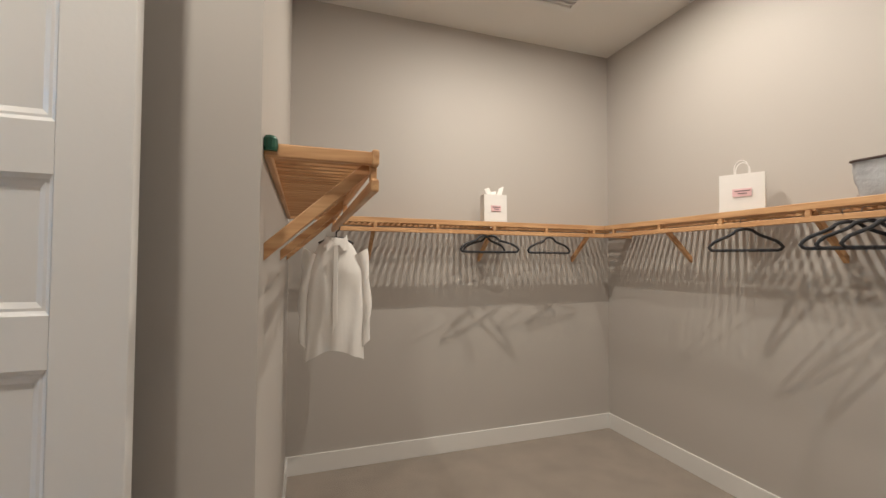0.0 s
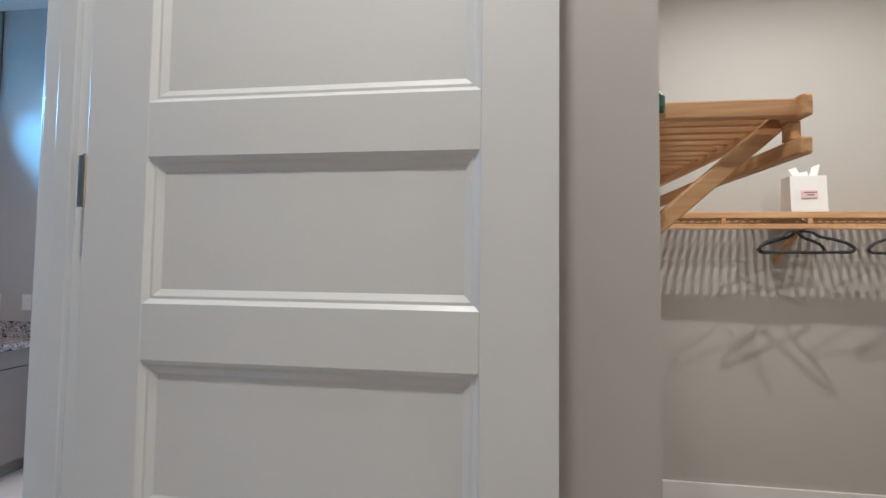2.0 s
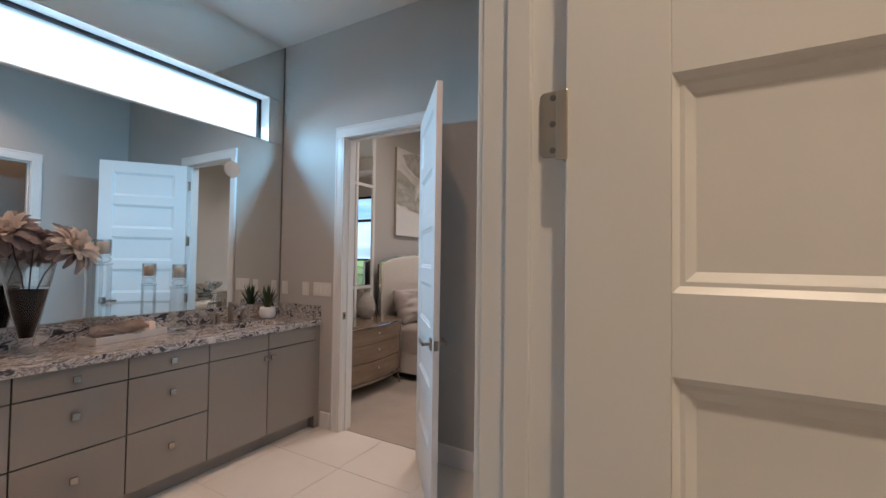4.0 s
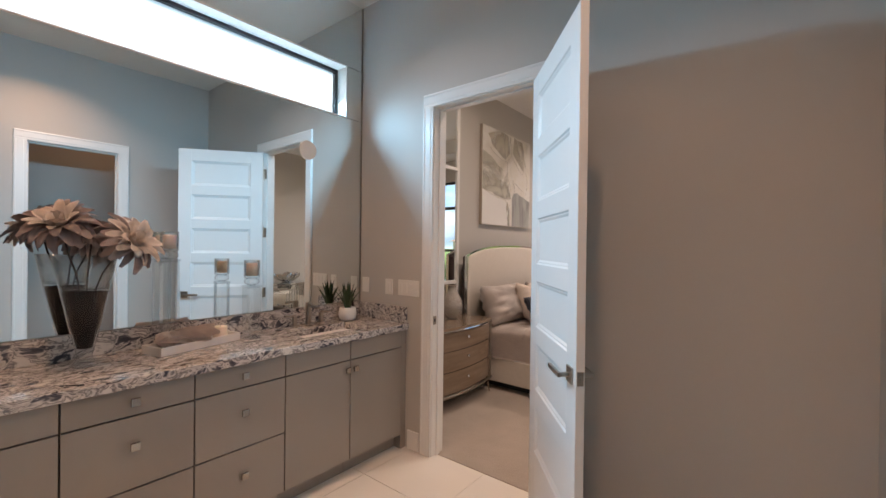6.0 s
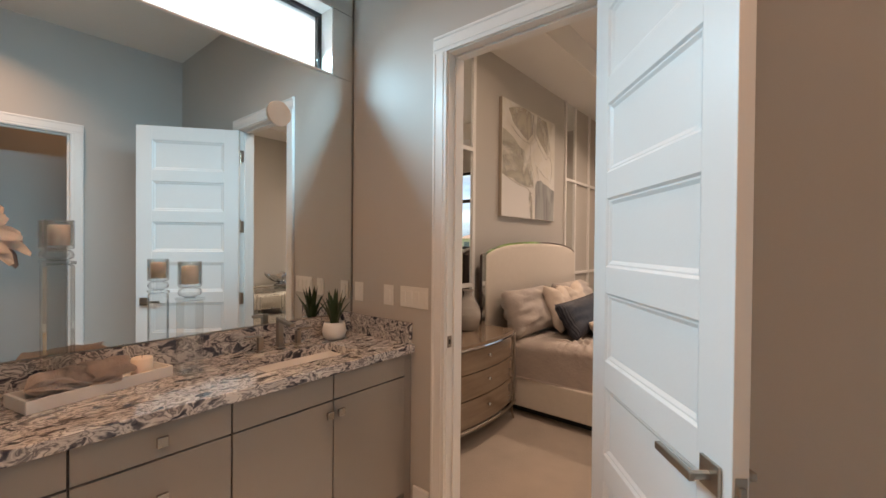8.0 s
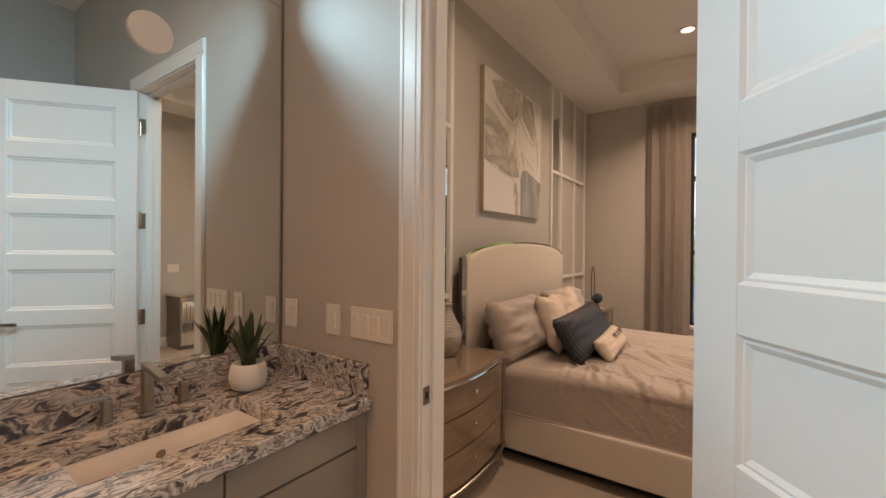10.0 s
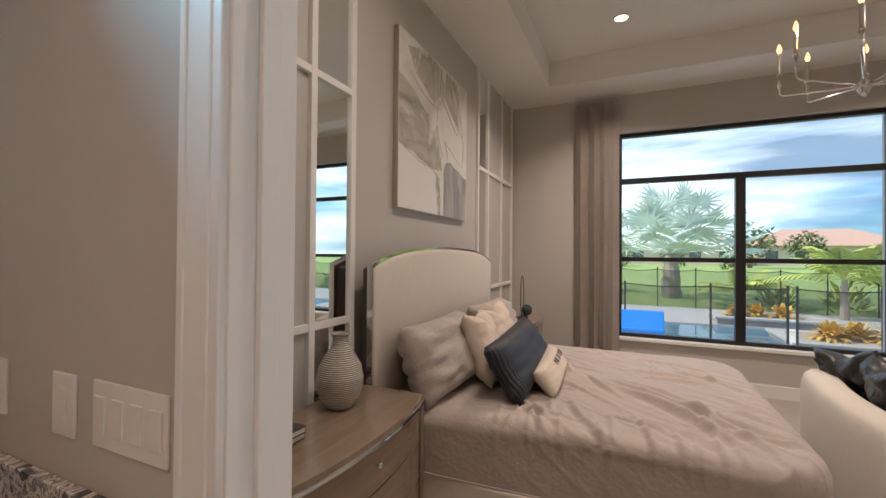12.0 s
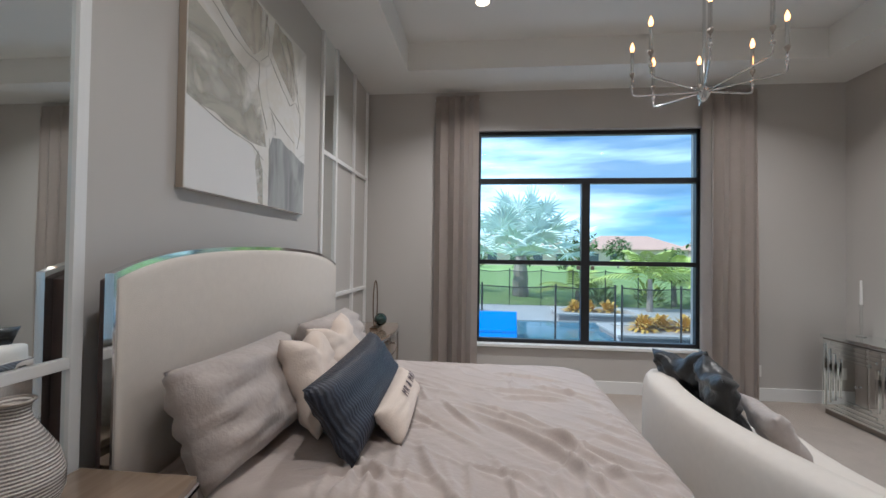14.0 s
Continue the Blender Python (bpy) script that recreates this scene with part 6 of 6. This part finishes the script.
MESH = mesh_fabric()
structure("ground", box(-400, 400, 8.36, 900, -0.40, -0.14), GRASS, "mown green lawn reaching to the horizon", "lawn")
bm = box(-9, 9, 8.36, 11.35, -0.14, -0.10)
box(-9, 9, 13.9, 17.2, -0.14, -0.10, bm=bm)
box(-9, -7.0, 11.35, 13.9, -0.14, -0.10, bm=bm)
structure("pavement_pool_deck", bm, PAVER, "pale grey pool deck paving", "paving")
structure("water_pool", box(-7.0, 9, 11.35, 13.9, -0.14, -0.125), WATER, "still blue swimming pool water", "pool")


def planter(x0, x1, y0, y1, z1):
    root = thing("planter", ((x0 + x1) / 2, (y0 + y1) / 2, -0.12), "raised stone planter with pale coping at the pool", "planter", "raised planters by the pool")
    a, b = (x1 - x0) / 2, (y1 - y0) / 2
    part("wall", box(-a, a, -b, b, 0.0, z1 - 0.05), mat("planter_stone", (0.33, 0.32, 0.32), 0.8, vary=0.15, scale=6), root)
    bm = box(-a - 0.05, a + 0.05, -b - 0.05, -b + 0.18, z1 - 0.05, z1, 0.006)
    box(-a - 0.05, a + 0.05, b - 0.18, b + 0.05, z1 - 0.05, z1, 0.006, bm=bm)
    box(-a - 0.05, -a + 0.18, -b + 0.18, b - 0.18, z1 - 0.05, z1, 0.006, bm=bm)
    box(a - 0.18, a + 0.05, -b + 0.18, b - 0.18, z1 - 0.05, z1, 0.006, bm=bm)
    part("coping", bm, PAVER, root)
    part("gravel", box(-a + 0.18, a - 0.18, -b + 0.18, b - 0.18, z1 - 0.05, z1 - 0.02), SOIL, root)


planter(-0.25, 2.3, 11.6, 13.0, 0.14)
planter(-0.95, 1.2, 14.0, 15.2, 0.20)


def blade(bm, base, way, up, length, width, droop, seg=5):
    """One pointed leaf blade."""
    b, w, u = Vector(base), Vector(way).normalized(), Vector(up)
    side = w.cross(u).normalized()
    prev = None
    for k in range(seg + 1):
        t = k / seg
        c = b + w * length * t + Vector((0, 0, -droop * length * t * t))
        h = width * math.sin(math.pi * min(0.97, 0.12 + 0.88 * t)) + 0.002
        cur = (bm.verts.new(c + side * h), bm.verts.new(c - side * h))
        if prev:
            bm.faces.new((prev[0], prev[1], cur[1], cur[0]))
        prev = cur


def fan_palm(at, trunk_h, crown, n, seed, label):
    """Thick trunk and stiff fan leaves of many pointed blades."""
    rg = random.Random(seed)
    root = thing("fan_palm", at, label, "palm tree")
    part("trunk", tube([(0.02 * math.sin(i * 2), 0, trunk_h * i / 8) for i in range(9)], [0.34 - 0.014 * i + 0.03 * (i % 2) for i in range(9)], n=12), TRUNK, root)
    bm = bmesh.new()
    heart = Vector((0, 0, trunk_h))
    for i in range(n):
        a, el = i * 2.4 + rg.uniform(-0.25, 0.25), math.asin(min(0.98, 0.05 + 0.95 * (i + 0.5) / n + rg.uniform(-0.06, 0.06)))
        d = Vector((math.cos(a) * math.cos(el), math.sin(a) * math.cos(el), math.sin(el)))
        stem = crown * rg.uniform(0.48, 0.74)
        p1 = heart + d * stem
        tube([heart, (heart + p1) / 2 + Vector((0, 0, 0.06)), p1], [0.045, 0.032, 0.022], bm=bm, n=5)
        s = d.cross(Vector((0, 0, 1))).normalized()
        u = s.cross(d)
        # one pleated fan: a joined inner half, split pointed tips that droop
        rad, spread, m = crown * rg.uniform(0.27, 0.36), radians(rg.uniform(105, 135)), 15
        tilt, sag = rg.uniform(0.05, 0.45), rg.uniform(0.10, 0.30)
        c = bm.verts.new(p1)
        inner = []
        for k in range(2 * m + 1):
            b = -spread + 2 * spread * k / (2 * m)
            w = (d * math.cos(b) + s * math.sin(b) + u * (tilt - 0.35 * abs(math.sin(b / 2)))).normalized()
            inner.append(bm.verts.new(p1 + w * rad * 0.42 + u * (0.035 if k % 2 else -0.035)))
        for k in range(2 * m):
            bm.faces.new((c, inner[k], inner[k + 1]))
        for k in range(m):
            b = -spread + 2 * spread * (2 * k + 1) / (2 * m)
            w = (d * math.cos(b) + s * math.sin(b) + u * (tilt - 0.35 * abs(math.sin(b / 2)))).normalized()
            tip = bm.verts.new(p1 + w * rad * rg.uniform(0.92, 1.12) + Vector((0, 0, -sag * rad)))
            bm.faces.new((inner[2 * k], inner[2 * k + 1], tip))
            bm.faces.new((inner[2 * k + 1], inner[2 * k + 2], tip))
    part("crown", bm, FROND, root, "silvery fan leaves")


fan_palm((-1.35, 20.6, -0.14), 1.65, 3.3, 40, 3, "silver fan palm with a stout grey trunk")


def feather_palm(at, trunk_h, length, n, seed):
    rg = random.Random(seed)
    root = thing("feather_palm", at, "young yellow-green feather palm by the pool", "palm tree", "feather palms in the garden")
    part("trunk", tube([(0, 0, trunk_h * i / 5) for i in range(6)], [0.10 - 0.008 * i for i in range(6)], n=9), TRUNK, root)
    bm = bmesh.new()
    for i in range(n):
        a, el = i * 2.4, rg.uniform(0.35, 1.3)
        d = Vector((math.cos(a) * math.cos(el), math.sin(a) * math.cos(el), math.sin(el)))
        pts = [Vector((0, 0, trunk_h)) + d * length * t + Vector((0, 0, -0.42 * length * t * t)) for t in [k / 14 for k in range(15)]]
        tube(pts, 0.012, bm=bm, n=4)
        for k in range(2, 15):
            w = (pts[k] - pts[k - 1]).normalized()
            s = w.cross(Vector((0, 0, 1))).normalized()
            for sg in (-1, 1):
                blade(bm, pts[k], w * 0.6 + s * sg, s.cross(w), length * 0.30 * (1 - 0.045 * k), 0.034, 0.45, 3)
    part("crown", bm, FROND2, root, "yellow-green feather leaves")


feather_palm((2.05, 16.2, -0.14), 1.0, 1.75, 15, 1)
feather_palm((3.6, 18.2, -0.14), 0.7, 1.9, 17, 2)
feather_palm((0.35, 18.0, -0.14), 0.5, 1.5, 13, 4)
feather_palm((-4.6, 22.5, -0.14), 0.7, 1.9, 15, 6)


def croton(at, r, seed):
    rg = random.Random(seed)
    root = thing("croton_plant", at, "orange and yellow croton shrub in the planter", "shrub", "crotons in the planters")
    bm = bmesh.new()
    for i in range(130):
        a, el = rg.uniform(0, 6.283), rg.uniform(0.1, 1.45)
        d = Vector((math.cos(a) * math.cos(el), math.sin(a) * math.cos(el), math.sin(el)))
        blade(bm, d * r * rg.uniform(0.1, 0.5), d + Vector((0, 0, 0.3)), (0, 0, 1), r * rg.uniform(0.5, 0.9), 0.035, 0.5, 4)
    part("leaves", bm, CROTON, root)


for k, (x, y) in enumerate(((0.45, 12.3), (0.85, 12.5), (1.25, 12.3), (1.6, 12.5))):
    croton((x, y, 0.0), 0.40, k)
for k, (x, y) in enumerate(((-0.45, 14.6), (-0.05, 14.7), (0.4, 14.6))):
    croton((x, y, 0.06), 0.36, k + 9)

# pool fence: posts, sagging top hem and dark mesh
fence = thing("pool_fence", (0, 17.0, -0.12), "black mesh pool safety fence with slim posts", "fence")
for i in range(19):
    x = -9 + i * 1.0
    part("post", tube([(x, 0, 0), (x, 0, 1.22)], 0.016, n=6), FENCEM, fence)
    if i < 18:
        def hem(u, v, x=x):
            return Vector((x + 0.016 + 0.968 * u, 0.0, 0.03 + (1.13 - 0.05 * math.sin(math.pi * u)) * v))
        part("mesh", grid(6, 1, hem), MESH, fence, "see-through dark mesh")
        part("hem", tube([(x + u, 0, 1.16 - 0.05 * math.sin(math.pi * u)) for u in [k / 6 for k in range(7)]], 0.011, n=5), FENCEM, fence)
near = thing("pool_fence", (0, 11.25, -0.10), "black mesh pool safety fence with slim posts", "fence")
POSTS = (-6.7, -5.4, -4.1, -2.85, -1.5, -0.44, -0.32, 0.70, 1.95, 3.2, 4.5)
for x in POSTS:
    part("post", tube([(x, 0, 0), (x, 0, 1.08)], 0.018, n=6), FENCEM, near)
for x, q in zip(POSTS, POSTS[1:]):
    if q - x > 0.3:
        part("hem", tube([(x + (q - x) * u, 0, 1.03 - 0.03 * math.sin(math.pi * u)) for u in [k / 6 for k in range(7)]], 0.010, n=5), FENCEM, near)
        part("mesh", grid(4, 1, lambda u, v: Vector((x + 0.018 + (q - x - 0.036) * u, 0.0, 0.02 + (1.0 - 0.03 * math.sin(math.pi * u)) * v))), MESH, near, "see-through dark mesh")

# covered sun lounger in bright blue
root = thing("pool_lounger", (-2.58, 10.9, -0.10), "pool lounger with a bright blue canvas back", "sun lounger")
part("back", moved(box(-0.36, 0.36, -0.03, 0.03, 0.0, 0.50, 0.015), Matrix.Translation((0, 0, 0.10)) @ Matrix.Rotation(radians(-22), 4, "X")), BLUE, root)
part("seat", box(-0.36, 0.36, 0.0, 1.1, 0.20, 0.27, 0.02), BLUE, root)
for x in (-0.32, 0.32):
    for y in (0.05, 1.05):
        part("leg", box(x - 0.02, x + 0.02, y - 0.02, y + 0.02, 0.0, 0.20), TRIM, root)
root = thing("pool_lounger", (-3.3, 14.6, -0.10), "pool lounger with a bright blue canvas back", "sun lounger")
part("back", moved(box(-0.3, 0.3, -0.03, 0.03, 0.0, 0.40, 0.015), Matrix.Translation((0, 0, 0.24)) @ Matrix.Rotation(radians(-22), 4, "X")), BLUE, root)
part("seat", box(-0.3, 0.3, 0.0, 1.1, 0.20, 0.27, 0.02), BLUE, root)
for x in (-0.26, 0.26):
    for y in (0.05, 1.05):
        part("leg", box(x - 0.02, x + 0.02, y - 0.02, y + 0.02, 0.0, 0.20), TRIM, root)


def house(x, y, w, d, h, seed):
    rg = random.Random(seed)
    root = thing("house", (x, y, -0.14), "pale stucco house with a terracotta hip roof", "house", "houses across the lawn")
    part("wall", box(-w / 2, w / 2, -d / 2, d / 2, 0, h), STUCCO, root)
    bm = bmesh.new()
    e, r = 0.8, w * 0.24
    lo = [bm.verts.new(p) for p in ((-w / 2 - e, -d / 2 - e, h), (w / 2 + e, -d / 2 - e, h), (w / 2 + e, d / 2 + e, h), (-w / 2 - e, d / 2 + e, h))]
    hi = [bm.verts.new(p) for p in ((-r, 0, h + d * 0.22), (r, 0, h + d * 0.22))]
    bm.faces.new(lo[::-1])
    bm.faces.new((lo[0], lo[1], hi[1], hi[0]))
    bm.faces.new((lo[2], lo[3], hi[0], hi[1]))
    bm.faces.new((lo[1], lo[2], hi[1]))
    bm.faces.new((lo[3], lo[0], hi[0]))
    part("roof", bm, ROOF, root)
    for i in range(5):
        wx = -w / 2 + (i + 0.5) * w / 5
        part("window", box(wx - 0.9, wx + 0.9, -d / 2 - 0.06, -d / 2 + 0.02, 0.5, 2.5), mat("far_window", (0.10, 0.12, 0.14), 0.2), root, "dark window")


house(3, 92, 22, 14, 3.4, 1)
house(27, 96, 20, 14, 3.4, 2)
house(-22, 94, 22, 14, 3.4, 3)
house(52, 100, 22, 14, 3.4, 4)
house(-48, 100, 22, 14, 3.4, 5)


def round_tree(x, y, r, h, seed):
    rg = random.Random(seed)
    root = thing("garden_tree", (x, y, -0.14), "leafy green garden tree across the lawn", "tree", "trees across the lawn")
    part("trunk", tube([(0, 0, 0), (0.1, 0, h * 0.4), (0, 0.1, h * 0.75)], [0.18, 0.14, 0.06], n=7), TRUNK, root)
    bm = bmesh.new()
    for i in range(420):
        d = Vector((rg.gauss(0, 1), rg.gauss(0, 1), rg.gauss(0, 0.8))).normalized() * r * (0.45 + 0.6 * rg.random())
        c = Vector((0, 0, h)) + d
        blade(bm, c, (rg.uniform(-1, 1), rg.uniform(-1, 1), rg.uniform(-0.6, 0.8)), (0, 0, 1), r * 0.30, r * 0.09, 0.2, 2)
    part("crown", bm, HEDGE, root)


for k, (x, y, r, h) in enumerate(((12, 70, 2.6, 3.4), (19, 74, 2.2, 3.0), (-9, 68, 2.4, 3.0), (-15, 72, 2.8, 3.6), (34, 76, 3.0, 3.6), (-27, 78, 2.6, 3.4), (42, 80, 3.0, 3.4), (2.5, 64, 1.6, 1.5), (8, 60, 1.4, 1.2), (-4, 66, 1.6, 1.4), (24, 66, 1.8, 1.6))):
    round_tree(x, y, r, h, k)

# small shrubs along the fence
def shrub(x, y, r, seed):
    rg = random.Random(seed)
    root = thing("garden_shrub", (x, y, -0.14), "yellow-green garden shrub behind the fence", "shrub", "shrubs behind the fence")
    bm = bmesh.new()
    for i in range(160):
        d = Vector((rg.gauss(0, 1), rg.gauss(0, 1), abs(rg.gauss(0, 0.9)))).normalized() * r * (0.3 + 0.6 * rg.random())
        blade(bm, d, (d.x, d.y, d.z + 0.4), (0, 0, 1), r * 0.4, 0.05, 0.4, 3)
    part("leaves", bm, FROND2, root)


for k, (x, y, r) in enumerate(((4.6, 17.9, 1.0), (5.9, 18.3, 1.2), (2.9, 18.6, 0.9), (1.4, 18.8, 0.8), (-6.2, 18.6, 0.9), (-3.8, 19.0, 0.7), (6.9, 18.0, 0.8))):
    shrub(x, y, r, k)

# bath floor tiles
tile_me = None
for i in range(6):
    for j in range(9):
        x0, y0 = -4.09 + 0.595 * i, -1.32 + 0.595 * j
        x1, y1 = min(x0 + 0.592, -1.141), min(y0 + 0.592, 3.339)
        if x1 - x0 < 0.05 or y1 - y0 < 0.05:
            continue
        if tile_me is None:
            t0 = put(box(0, 0.592, 0, 0.592, 0.0, 0.004, 0.0012, seg=1), "tile", TILE, floor_bath)
            tile_me = t0.data
            t0.location = (x0, y0, -0.004)
            continue
        if x1 - x0 > 0.59 and y1 - y0 > 0.59:
            o = new("tile", tile_me)
            o.parent, o.location = floor_bath, (x0, y0, -0.004)
        else:
            put(box(x0, x1, y0, y1, -0.004, 0.0), "tile", TILE, floor_bath)
